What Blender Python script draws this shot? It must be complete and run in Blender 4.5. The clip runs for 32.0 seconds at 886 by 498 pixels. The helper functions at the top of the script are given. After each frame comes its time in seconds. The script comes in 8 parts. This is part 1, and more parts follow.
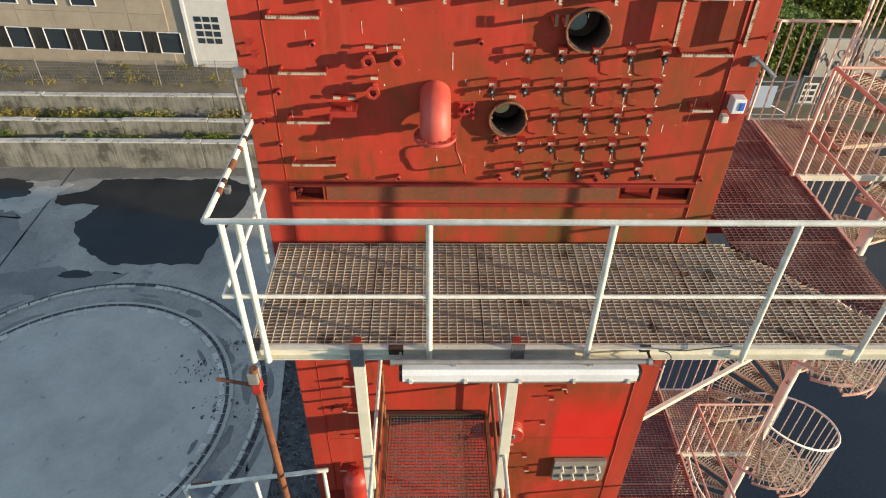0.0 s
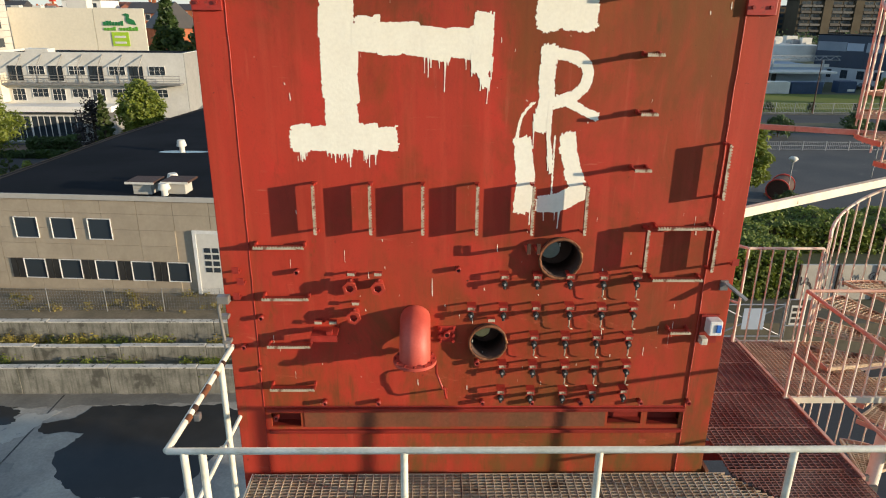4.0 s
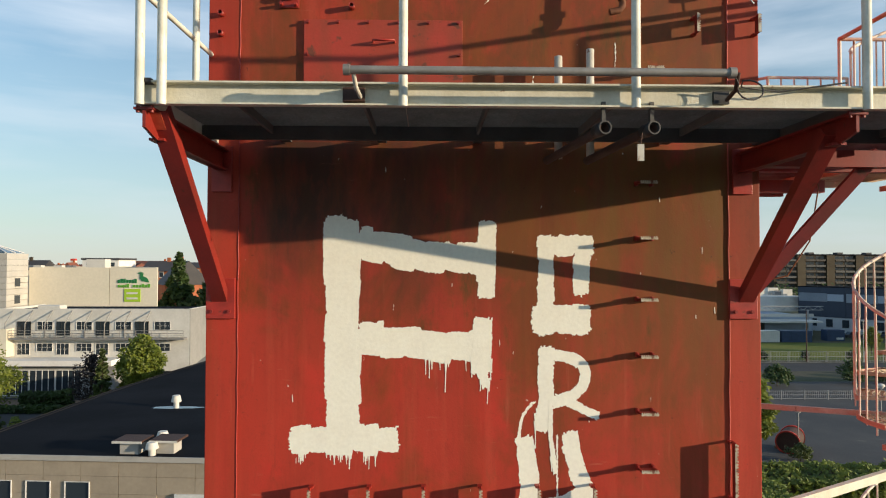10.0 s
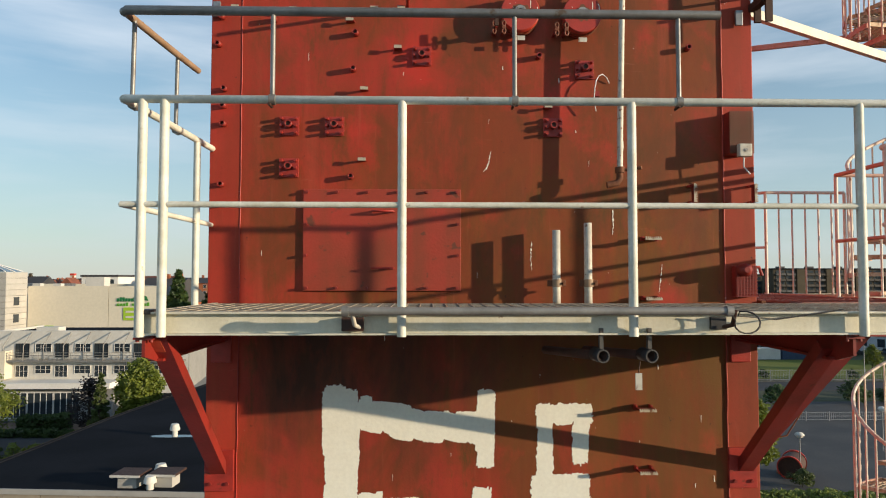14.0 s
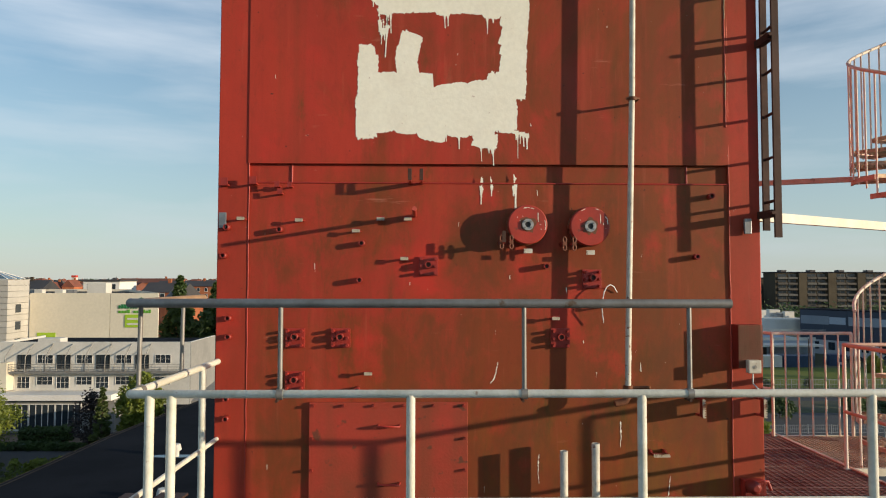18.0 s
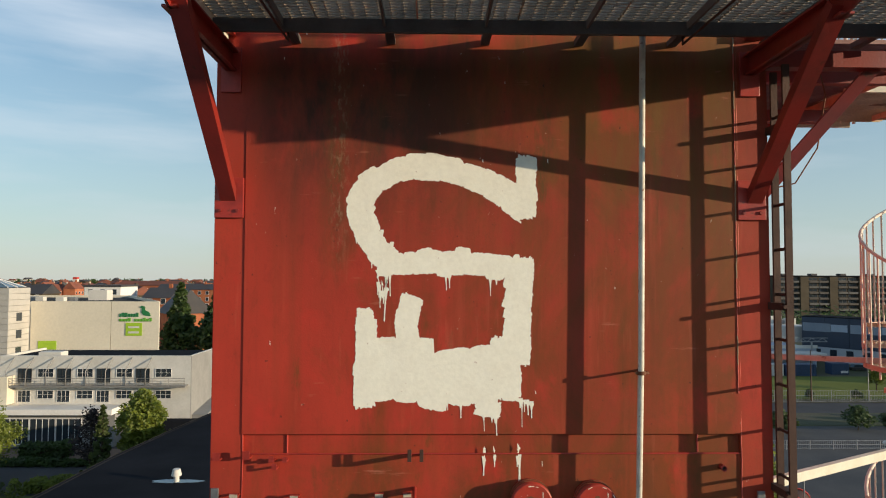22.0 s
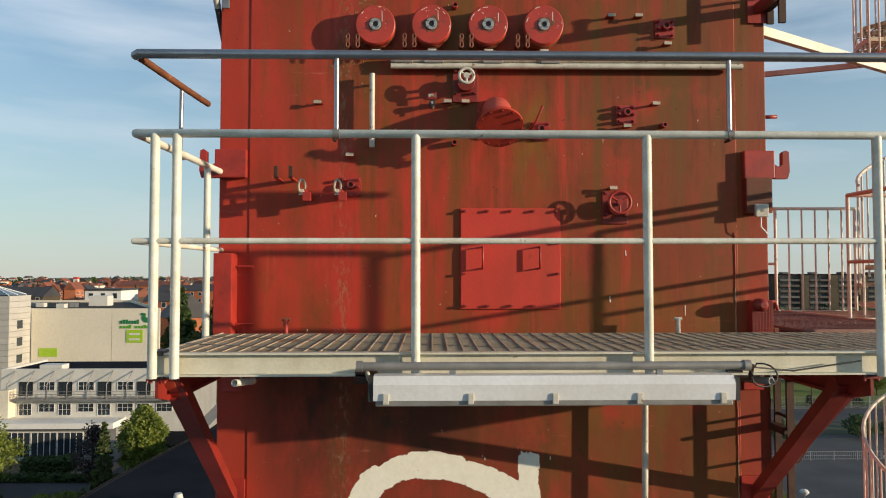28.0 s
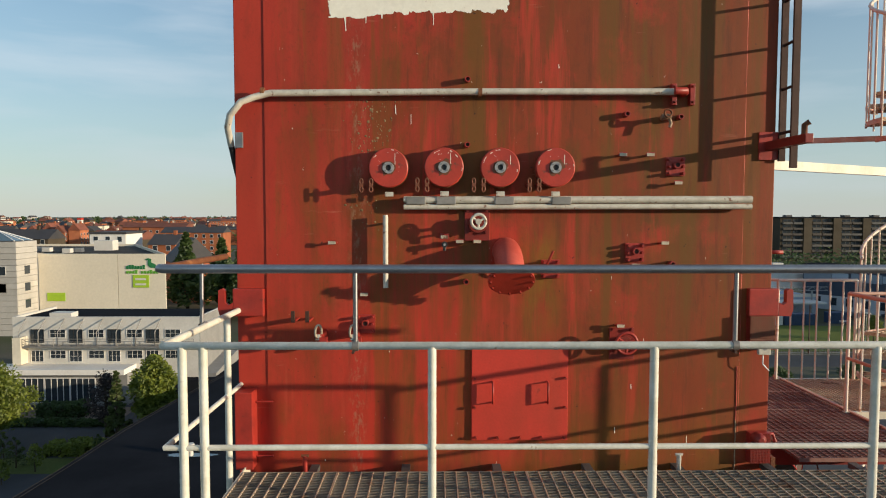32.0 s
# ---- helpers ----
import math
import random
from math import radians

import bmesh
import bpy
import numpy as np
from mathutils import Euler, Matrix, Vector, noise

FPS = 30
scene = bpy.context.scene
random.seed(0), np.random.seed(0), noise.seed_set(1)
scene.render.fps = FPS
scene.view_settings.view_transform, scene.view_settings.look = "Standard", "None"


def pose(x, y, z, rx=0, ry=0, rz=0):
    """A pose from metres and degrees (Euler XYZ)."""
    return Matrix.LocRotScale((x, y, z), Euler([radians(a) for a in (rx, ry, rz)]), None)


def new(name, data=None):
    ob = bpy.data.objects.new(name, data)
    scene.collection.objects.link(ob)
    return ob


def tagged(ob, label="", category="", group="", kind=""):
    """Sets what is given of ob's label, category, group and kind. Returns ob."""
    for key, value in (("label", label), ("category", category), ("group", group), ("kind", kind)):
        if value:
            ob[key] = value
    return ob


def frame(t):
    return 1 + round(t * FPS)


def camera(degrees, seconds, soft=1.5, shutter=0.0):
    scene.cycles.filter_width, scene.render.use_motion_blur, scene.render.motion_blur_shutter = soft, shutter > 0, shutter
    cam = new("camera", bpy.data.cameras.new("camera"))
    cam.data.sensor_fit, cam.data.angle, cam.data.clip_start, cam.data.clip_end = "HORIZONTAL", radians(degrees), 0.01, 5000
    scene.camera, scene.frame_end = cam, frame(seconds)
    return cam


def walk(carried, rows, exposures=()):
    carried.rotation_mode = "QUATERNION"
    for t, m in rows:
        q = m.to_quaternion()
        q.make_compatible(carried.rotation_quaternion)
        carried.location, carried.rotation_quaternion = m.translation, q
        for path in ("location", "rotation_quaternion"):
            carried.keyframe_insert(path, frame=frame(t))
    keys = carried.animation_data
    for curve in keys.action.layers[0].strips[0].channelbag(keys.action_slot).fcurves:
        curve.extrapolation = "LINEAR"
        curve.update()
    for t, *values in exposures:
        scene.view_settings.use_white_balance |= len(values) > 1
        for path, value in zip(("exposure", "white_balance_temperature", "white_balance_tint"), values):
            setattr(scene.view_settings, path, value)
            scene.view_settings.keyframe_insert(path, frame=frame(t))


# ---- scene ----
cam = camera(67.7, 32.0, 1.1)
METRES, EYE, TILT, LEAN, TURN = 9.0, 16.7, -39.15, -0.8, -0.78
ROWS = [
    (0.0, 0.0, 0.0, 0.0, 0.0, 0.0, -0.0),
    (0.5, 0.0138, -0.0008, -0.0011, 0.07, 2.32, 0.07),
    (1.0, 0.0087, 0.0019, 0.0009, 0.04, 4.64, 0.12),
    (1.5, 0.0067, 0.0067, 0.0045, 0.02, 7.0, 0.14),
    (2.0, 0.0036, 0.0081, 0.0048, -0.0, 9.45, 0.17),
    (2.5, 0.0071, 0.0068, 0.0028, 0.03, 11.88, 0.22),
    (3.0, 0.0123, 0.0042, 0.0009, 0.04, 14.31, 0.26),
    (3.5, 0.0181, 0.0034, 0.0005, 0.04, 16.75, 0.31),
    (5.5, 0.0087, 0.0019, 0.0015, 0.01, 26.56, 0.53),
    (6.0, 0.0096, 0.0028, 0.0026, 0.02, 28.97, 0.57),
    (6.5, 0.0105, 0.001, 0.0017, 0.03, 31.2, 0.6),
    (7.0, 0.0118, -0.0007, 0.0016, 0.04, 33.0, 0.66),
    (7.5, 0.0161, -0.0009, 0.0042, 0.03, 34.56, 0.68),
    (8.0, 0.0192, -0.0037, 0.0084, 0.04, 35.94, 0.71),
    (8.5, 0.0169, -0.0089, 0.0129, 0.05, 37.12, 0.73),
    (9.0, 0.0149, -0.0122, 0.0194, 0.07, 38.27, 0.74),
    (9.5, 0.0146, -0.0162, 0.0259, 0.08, 39.41, 0.76),
    (10.0, 0.0147, -0.0214, 0.0319, 0.07, 40.52, 0.79),
    (10.5, 0.0152, -0.0253, 0.0393, 0.08, 41.44, 0.82),
    (11.0, 0.0178, -0.0317, 0.0449, 0.05, 41.63, 0.84),
    (11.5, 0.0147, -0.0416, 0.0536, 0.05, 41.61, 0.85),
    (12.0, 0.0139, -0.0518, 0.0644, 0.04, 41.62, 0.81),
    (12.5, 0.0128, -0.0634, 0.0791, 0.11, 41.67, 0.8),
    (13.0, 0.0136, -0.0756, 0.0952, 0.1, 41.65, 0.8),
    (13.5, 0.0154, -0.0888, 0.1094, 0.09, 41.64, 0.83),
    (14.0, 0.0168, -0.1025, 0.1233, 0.11, 41.62, 0.89),
    (14.5, 0.0188, -0.1187, 0.1392, 0.1, 41.6, 0.88),
    (15.0, 0.0209, -0.1338, 0.156, 0.1, 41.6, 0.89),
    (15.5, 0.021, -0.1445, 0.1712, 0.13, 41.6, 0.89),
    (17.5, 0.0154, -0.1954, 0.2348, 0.16, 41.64, 0.82),
    (18.0, 0.0146, -0.2108, 0.2503, 0.15, 41.65, 0.77),
    (18.5, 0.0133, -0.2263, 0.2685, 0.16, 41.66, 0.75),
    (19.0, 0.014, -0.2415, 0.2885, 0.16, 41.67, 0.72),
    (19.5, 0.0143, -0.257, 0.3139, 0.16, 41.67, 0.69),
    (20.0, 0.0144, -0.2704, 0.333, 0.17, 41.67, 0.68),
    (20.5, 0.0155, -0.2883, 0.3533, 0.18, 41.63, 0.71),
    (21.0, 0.0159, -0.3043, 0.3785, 0.18, 41.63, 0.7),
    (21.5, 0.0172, -0.3194, 0.4031, 0.19, 41.62, 0.69),
    (22.0, 0.0171, -0.3348, 0.4207, 0.18, 41.62, 0.66),
    (22.5, 0.0172, -0.3499, 0.4355, 0.17, 41.57, 0.68),
    (23.0, 0.019, -0.364, 0.4454, 0.18, 41.55, 0.68),
    (23.5, 0.0199, -0.3739, 0.4574, 0.21, 41.54, 0.69),
    (24.0, 0.0206, -0.3872, 0.472, 0.21, 41.51, 0.71),
    (24.5, 0.0192, -0.401, 0.4846, 0.23, 41.46, 0.73),
    (25.0, 0.0184, -0.4151, 0.4983, 0.23, 41.47, 0.7),
    (25.5, 0.019, -0.4298, 0.5142, 0.23, 41.44, 0.7),
    (27.5, 0.0175, -0.475, 0.5827, 0.33, 41.37, 0.84),
    (28.0, 0.0188, -0.4876, 0.5987, 0.33, 41.26, 0.81),
    (28.5, 0.0193, -0.4988, 0.6121, 0.33, 40.98, 0.8),
    (29.0, 0.0189, -0.5116, 0.6278, 0.39, 40.63, 0.74),
    (29.5, 0.0192, -0.527, 0.6419, 0.4, 40.1, 0.7),
    (30.0, 0.0182, -0.5429, 0.6549, 0.36, 39.51, 0.7),
    (30.5, 0.0164, -0.556, 0.6694, 0.39, 38.86, 0.65),
    (31.0, 0.0154, -0.5696, 0.6836, 0.39, 38.04, 0.62),
    (31.5, 0.0132, -0.5832, 0.699, 0.45, 37.09, 0.61),
    (32.0, 0.0136, -0.597, 0.7123, 0.45, 36.03, 0.57),
]
walk(cam, [(t, pose(0, 0, EYE, TILT, LEAN, TURN) @ pose(METRES * x, METRES * y, METRES * z, 90 + pitch, roll, yaw)) for t, x, y, z, yaw, pitch, roll in ROWS], [(0.0, 0.90), (1.5, 0.88), (3.0, 0.78), (6.0, 0.40), (9.0, 0.40), (12.0, 0.34), (15.0, 0.28), (19.0, 0.18), (21.5, 0.19), (23.0, 0.28), (25.0, 0.28), (28.0, 0.20), (32.0, 0.19)])

# ---- world and sun ----
SUN_AZ, SUN_EL = 110.0, 8.5          # degrees clockwise from +y; above the horizon
world = bpy.data.worlds.new("world")
scene.world = world
world.use_nodes = True
wn, wl = world.node_tree.nodes, world.node_tree.links
wn.clear()
sky = wn.new("ShaderNodeTexSky")
sky.sky_type, sky.sun_disc = "NISHITA", False
sky.sun_elevation, sky.sun_rotation = radians(SUN_EL), radians(SUN_AZ)
sky.air_density, sky.dust_density, sky.ozone_density = 1.0, 0.0, 2.4
geo = wn.new("ShaderNodeTexCoord")
mapping = wn.new("ShaderNodeMapping")
mapping.inputs["Scale"].default_value = (1.0, 1.0, 6.5)
wl.new(geo.outputs["Generated"], mapping.inputs["Vector"])
cloud = wn.new("ShaderNodeTexNoise")
cloud.inputs["Scale"].default_value, cloud.inputs["Detail"].default_value, cloud.inputs["Roughness"].default_value = 2.1, 7.0, 0.52
cloud.inputs["Distortion"].default_value = 0.12
wl.new(mapping.outputs["Vector"], cloud.inputs["Vector"])
ramp = wn.new("ShaderNodeValToRGB")
ramp.color_ramp.elements[0].position, ramp.color_ramp.elements[1].position = 0.43, 0.70
wl.new(cloud.outputs["Fac"], ramp.inputs["Fac"])
thin = wn.new("ShaderNodeMath")
thin.operation = "MULTIPLY"
thin.inputs[1].default_value = 0.50
wl.new(ramp.outputs["Color"], thin.inputs[0])
mixc = wn.new("ShaderNodeMix")
mixc.data_type = "RGBA"
mixc.inputs[7].default_value = (5.2, 5.5, 5.9, 1)
wl.new(thin.outputs[0], mixc.inputs[0])
tint = wn.new("ShaderNodeMix")
tint.data_type, tint.blend_type = "RGBA", "MULTIPLY"
tint.inputs[0].default_value = 1.0
tint.inputs[7].default_value = (0.94, 1.02, 1.0, 1)
wl.new(sky.outputs["Color"], tint.inputs[6])
wl.new(tint.outputs[2], mixc.inputs[6])
back = wn.new("ShaderNodeBackground")
back.inputs["Strength"].default_value = 0.16
sepw = wn.new("ShaderNodeSeparateXYZ")
wl.new(geo.outputs["Generated"], sepw.inputs[0])
hazef = wn.new("ShaderNodeMapRange")
for i, v in enumerate((0.0, 0.40, 0.8, 0.02)):
    hazef.inputs[i + 1].default_value = v
wl.new(sepw.outputs["Z"], hazef.inputs[0])
haze = wn.new("ShaderNodeMix")
haze.data_type = "RGBA"
haze.inputs[7].default_value = (2.55, 2.92, 3.14, 1)
wl.new(hazef.outputs[0], haze.inputs[0])
wl.new(mixc.outputs[2], haze.inputs[6])
wl.new(haze.outputs[2], back.inputs["Color"])
wout = wn.new("ShaderNodeOutputWorld")
wl.new(back.outputs[0], wout.inputs["Surface"])

sun_data = bpy.data.lights.new("sun", "SUN")
sun_data.energy, sun_data.angle, sun_data.color = 4.8, radians(0.53), (1.0, 0.81, 0.57)
sun = new("sun", sun_data)
az, el = radians(SUN_AZ), radians(SUN_EL)
SUN_DIR = Vector((math.sin(az) * math.cos(el), math.cos(az) * math.cos(el), math.sin(el)))
sun.matrix_world = Matrix.Translation((30, -20, 60)) @ SUN_DIR.to_track_quat("Z", "Y").to_matrix().to_4x4()


# ---- materials ----
def surface(name, base, second, scale=3.0, rough=0.6, metal=0.0, bump=0.15, fine=60.0, streak=None, streak_amount=0.5, spots=None, spots_at=0.62, spots_scale=9.0, vary=0.0, coat=0.0, grit=0.05):
    """A painted, cast or mineral surface: two tones in large clouds, fine grain, optional vertical streaks and rust or dirt spots."""
    m = bpy.data.materials.new(name)
    m.use_nodes = True
    n, l = m.node_tree.nodes, m.node_tree.links
    b = n["Principled BSDF"]
    tc = n.new("ShaderNodeTexCoord")
    big = n.new("ShaderNodeTexNoise")
    big.inputs["Scale"].default_value, big.inputs["Detail"].default_value, big.inputs["Roughness"].default_value = scale, 6, 0.6
    l.new(tc.outputs["Object"], big.inputs["Vector"])
    r = n.new("ShaderNodeValToRGB")
    r.color_ramp.elements[0].position, r.color_ramp.elements[1].position = 0.38, 0.64
    r.color_ramp.elements[0].color, r.color_ramp.elements[1].color = (*base, 1), (*second, 1)
    l.new(big.outputs["Fac"], r.inputs["Fac"])
    col = r.outputs["Color"]

    def blend(fac, colour, c):
        mx = n.new("ShaderNodeMix")
        mx.data_type = "RGBA"
        mx.inputs[7].default_value = (*colour, 1)
        l.new(fac, mx.inputs[0])
        l.new(c, mx.inputs[6])
        return mx.outputs[2]

    def masked(stretch, sc, lo, hi, amount):
        mp = n.new("ShaderNodeMapping")
        mp.inputs["Scale"].default_value = stretch
        l.new(tc.outputs["Object"], mp.inputs["Vector"])
        t = n.new("ShaderNodeTexNoise")
        t.inputs["Scale"].default_value, t.inputs["Detail"].default_value = sc, 5
        l.new(mp.outputs["Vector"], t.inputs["Vector"])
        mr = n.new("ShaderNodeMapRange")
        mr.inputs[1].default_value, mr.inputs[2].default_value, mr.inputs[4].default_value = lo, hi, amount
        l.new(t.outputs["Fac"], mr.inputs[0])
        return mr.outputs[0]

    if streak:
        col = blend(masked((1, 1, 0.09), 6.0, 0.48, 0.7, streak_amount), streak, col)
    if spots:
        col = blend(masked((1, 1, 1), spots_scale, spots_at, spots_at + 0.06, 0.9), spots, col)
    grain = n.new("ShaderNodeTexNoise")
    grain.inputs["Scale"].default_value, grain.inputs["Detail"].default_value = fine, 3
    l.new(tc.outputs["Object"], grain.inputs["Vector"])
    mr = n.new("ShaderNodeMapRange")
    mr.inputs[1].default_value, mr.inputs[2].default_value, mr.inputs[3].default_value, mr.inputs[4].default_value = 0.3, 0.7, 1 - grit, 1 + grit * 0.8
    l.new(grain.outputs["Fac"], mr.inputs[0])
    hsv = n.new("ShaderNodeHueSaturation")
    l.new(col, hsv.inputs["Color"])
    if vary:
        info = n.new("ShaderNodeObjectInfo")
        m2 = n.new("ShaderNodeMapRange")
        m2.inputs[3].default_value, m2.inputs[4].default_value = 1 - vary, 1 + vary
        l.new(info.outputs["Random"], m2.inputs[0])
        mm = n.new("ShaderNodeMath")
        mm.operation = "MULTIPLY"
        l.new(m2.outputs[0], mm.inputs[0])
        l.new(mr.outputs[0], mm.inputs[1])
        l.new(mm.outputs[0], hsv.inputs["Value"])
    else:
        l.new(mr.outputs[0], hsv.inputs["Value"])
    l.new(hsv.outputs["Color"], b.inputs["Base Color"])
    b.inputs["Roughness"].default_value, b.inputs["Metallic"].default_value = rough, metal
    if rough > 0.8:
        b.inputs["Specular IOR Level"].default_value = 0.15
    rr = n.new("ShaderNodeMapRange")
    rr.inputs[3].default_value, rr.inputs[4].default_value = max(rough - 0.12, 0.03), min(rough + 0.15, 1)
    l.new(big.outputs["Fac"], rr.inputs[0])
    l.new(rr.outputs[0], b.inputs["Roughness"])
    if coat:
        b.inputs["Coat Weight"].default_value = coat
    if bump:
        bp = n.new("ShaderNodeBump")
        bp.inputs["Strength"].default_value, bp.inputs["Distance"].default_value = bump, 0.01
        l.new(grain.outputs["Fac"], bp.inputs["Height"])
        l.new(bp.outputs["Normal"], b.inputs["Normal"])
    return m


def glass(name, tint=(0.03, 0.04, 0.05), rough=0.05):
    m = bpy.data.materials.new(name)
    m.use_nodes = True
    b = m.node_tree.nodes["Principled BSDF"]
    b.inputs["Base Color"].default_value = (*tint, 1)
    b.inputs["Roughness"].default_value = rough
    b.inputs["IOR"].default_value = 1.5
    return m


def tower_paint():
    """Weathered red oxide paint: fresh red, brown and olive algae clouds and runs, small chips."""
    m = bpy.data.materials.new("weathered_red_paint")
    m.use_nodes = True
    n, l = m.node_tree.nodes, m.node_tree.links
    b = n["Principled BSDF"]
    tc = n.new("ShaderNodeTexCoord")

    def noise_at(stretch, sc, detail=5, rough=0.6, dist=0.0):
        mp = n.new("ShaderNodeMapping")
        mp.inputs["Scale"].default_value = stretch
        l.new(tc.outputs["Object"], mp.inputs["Vector"])
        t = n.new("ShaderNodeTexNoise")
        t.inputs["Scale"].default_value, t.inputs["Detail"].default_value, t.inputs["Roughness"].default_value, t.inputs["Distortion"].default_value = sc, detail, rough, dist
        l.new(mp.outputs["Vector"], t.inputs["Vector"])
        return t.outputs["Fac"]

    def ranged(f, lo, hi, a=0.0, z=1.0):
        mr = n.new("ShaderNodeMapRange")
        for i, v in enumerate((lo, hi, a, z)):
            mr.inputs[i + 1].default_value = v
        l.new(f, mr.inputs[0])
        return mr.outputs[0]

    def calc(op, a, c):
        mm = n.new("ShaderNodeMath")
        mm.operation = op
        mm.use_clamp = True
        for i, v in enumerate((a, c)):
            if isinstance(v, (int, float)):
                mm.inputs[i].default_value = v
            else:
                l.new(v, mm.inputs[i])
        return mm.outputs[0]

    def blend(fac, c, colour):
        mx = n.new("ShaderNodeMix")
        mx.data_type = "RGBA"
        mx.inputs[7].default_value = (*colour, 1)
        l.new(fac, mx.inputs[0])
        l.new(c, mx.inputs[6])
        return mx.outputs[2]

    base = n.new("ShaderNodeValToRGB")
    base.color_ramp.elements[0].position, base.color_ramp.elements[1].position = 0.35, 0.68
    base.color_ramp.elements[0].color, base.color_ramp.elements[1].color = (0.48, 0.045, 0.025, 1), (0.34, 0.037, 0.020, 1)
    l.new(noise_at((1, 1, 0.6), 1.1, 5, 0.65), base.inputs["Fac"])
    col = base.outputs["Color"]
    sep = n.new("ShaderNodeSeparateXYZ")
    l.new(tc.outputs["Object"], sep.inputs[0])
    right_edge = calc("MAXIMUM", ranged(sep.outputs["X"], 2.27, 2.2, 0.2, 1), ranged(sep.outputs["Z"], 25.6, 26.2, 0, 0.8))
    inner = calc("MULTIPLY", ranged(sep.outputs["X"], -1.24, -1.12, 0.15, 1), right_edge)
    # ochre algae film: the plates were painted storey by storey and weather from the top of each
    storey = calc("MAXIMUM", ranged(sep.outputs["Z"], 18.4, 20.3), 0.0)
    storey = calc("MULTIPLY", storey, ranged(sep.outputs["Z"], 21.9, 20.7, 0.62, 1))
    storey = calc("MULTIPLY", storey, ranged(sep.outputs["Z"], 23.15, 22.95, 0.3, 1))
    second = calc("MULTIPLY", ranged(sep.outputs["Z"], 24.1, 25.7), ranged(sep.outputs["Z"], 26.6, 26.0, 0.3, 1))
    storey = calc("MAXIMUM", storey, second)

    def total(*terms):
        out = terms[0]
        for v in terms[1:]:
            mm = n.new("ShaderNodeMath")
            mm.operation = "ADD"
            l.new(out, mm.inputs[0])
            if isinstance(v, (int, float)):
                mm.inputs[1].default_value = v
            else:
                l.new(v, mm.inputs[1])
            out = mm.outputs[0]
        return out

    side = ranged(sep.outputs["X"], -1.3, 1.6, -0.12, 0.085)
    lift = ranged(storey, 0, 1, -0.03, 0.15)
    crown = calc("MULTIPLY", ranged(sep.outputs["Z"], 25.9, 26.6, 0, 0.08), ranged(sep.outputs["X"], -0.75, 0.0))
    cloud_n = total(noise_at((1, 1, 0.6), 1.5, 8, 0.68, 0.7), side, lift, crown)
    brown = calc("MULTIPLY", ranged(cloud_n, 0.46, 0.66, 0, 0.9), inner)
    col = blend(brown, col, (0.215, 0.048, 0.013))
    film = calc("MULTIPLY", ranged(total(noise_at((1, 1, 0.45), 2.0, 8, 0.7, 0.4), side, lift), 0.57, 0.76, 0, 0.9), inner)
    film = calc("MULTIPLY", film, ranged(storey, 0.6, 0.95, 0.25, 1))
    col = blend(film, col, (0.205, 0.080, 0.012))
    runs = calc("MULTIPLY", ranged(noise_at((1, 1, 0.07), 5.0, 6, 0.65), 0.5, 0.66, 0, 0.65), calc("MULTIPLY", ranged(cloud_n, 0.42, 0.6), inner))
    col = blend(runs, col, (0.16, 0.048, 0.013))
    olive = calc("MULTIPLY", ranged(noise_at((1, 1, 0.3), 3.1, 7, 0.72), 0.60, 0.70, 0, 0.75), inner)
    col = blend(olive, col, (0.085, 0.058, 0.011))
    # bright fresh red where the top coat has been touched up, chalky patches, fine dark runs
    col = blend(ranged(noise_at((1, 1, 0.8), 1.9, 7, 0.6), 0.57, 0.68, 0, 0.8), col, (0.52, 0.039, 0.025))
    col = blend(ranged(noise_at((1, 1, 0.5), 7.0, 6, 0.7), 0.60, 0.72, 0, 0.45), col, (0.27, 0.026, 0.016))
    col = blend(ranged(noise_at((1, 1, 0.05), 23.0, 5, 0.6), 0.56, 0.74, 0, 0.16), col, (0.17, 0.024, 0.014))
    # soft upright bands left by rain, dull and pale by turns
    col = blend(ranged(noise_at((1, 1, 0.045), 4.2, 4, 0.6), 0.50, 0.66, 0, 0.38), col, (0.20, 0.046, 0.016))
    col = blend(ranged(noise_at((1, 1, 0.06), 6.5, 4, 0.6), 0.58, 0.72, 0, 0.42), col, (0.50, 0.075, 0.042))
    col = blend(ranged(noise_at((1, 1, 0.08), 15.0, 5, 0.6), 0.62, 0.76, 0, 0.24), col, (0.58, 0.16, 0.10))
    col = blend(ranged(noise_at((1, 1, 0.35), 11.0, 8, 0.75, 0.4), 0.55, 0.74, 0, 0.42), col, (0.15, 0.034, 0.014))
    col = blend(ranged(noise_at((1, 1, 1), 75.0, 4, 0.7), 0.54, 0.72, 0, 0.28), col, (0.17, 0.03, 0.016))
    # brown dirt and olive runs round the sampling taps and the first platform
    low = calc("MULTIPLY", ranged(sep.outputs["Z"], 18.0, 17.0), ranged(sep.outputs["Z"], 15.2, 15.9, 0.3, 1))
    col = blend(calc("MULTIPLY", low, ranged(noise_at((1, 1, 0.5), 2.6, 8, 0.7, 0.5), 0.47, 0.64, 0, 0.75)), col, (0.19, 0.058, 0.018))
    col = blend(calc("MULTIPLY", low, ranged(noise_at((1, 1, 0.12), 9.0, 6, 0.65), 0.56, 0.68, 0, 0.6)), col, (0.12, 0.055, 0.017))
    foot = calc("MULTIPLY", ranged(sep.outputs["Z"], 16.7, 16.0), ranged(noise_at((1, 1, 0.4), 2.1, 6, 0.7), 0.46, 0.6, 0, 0.8))
    foot = calc("MULTIPLY", foot, ranged(sep.outputs["Z"], 15.3, 15.6))
    col = blend(foot, col, (0.11, 0.075, 0.018))
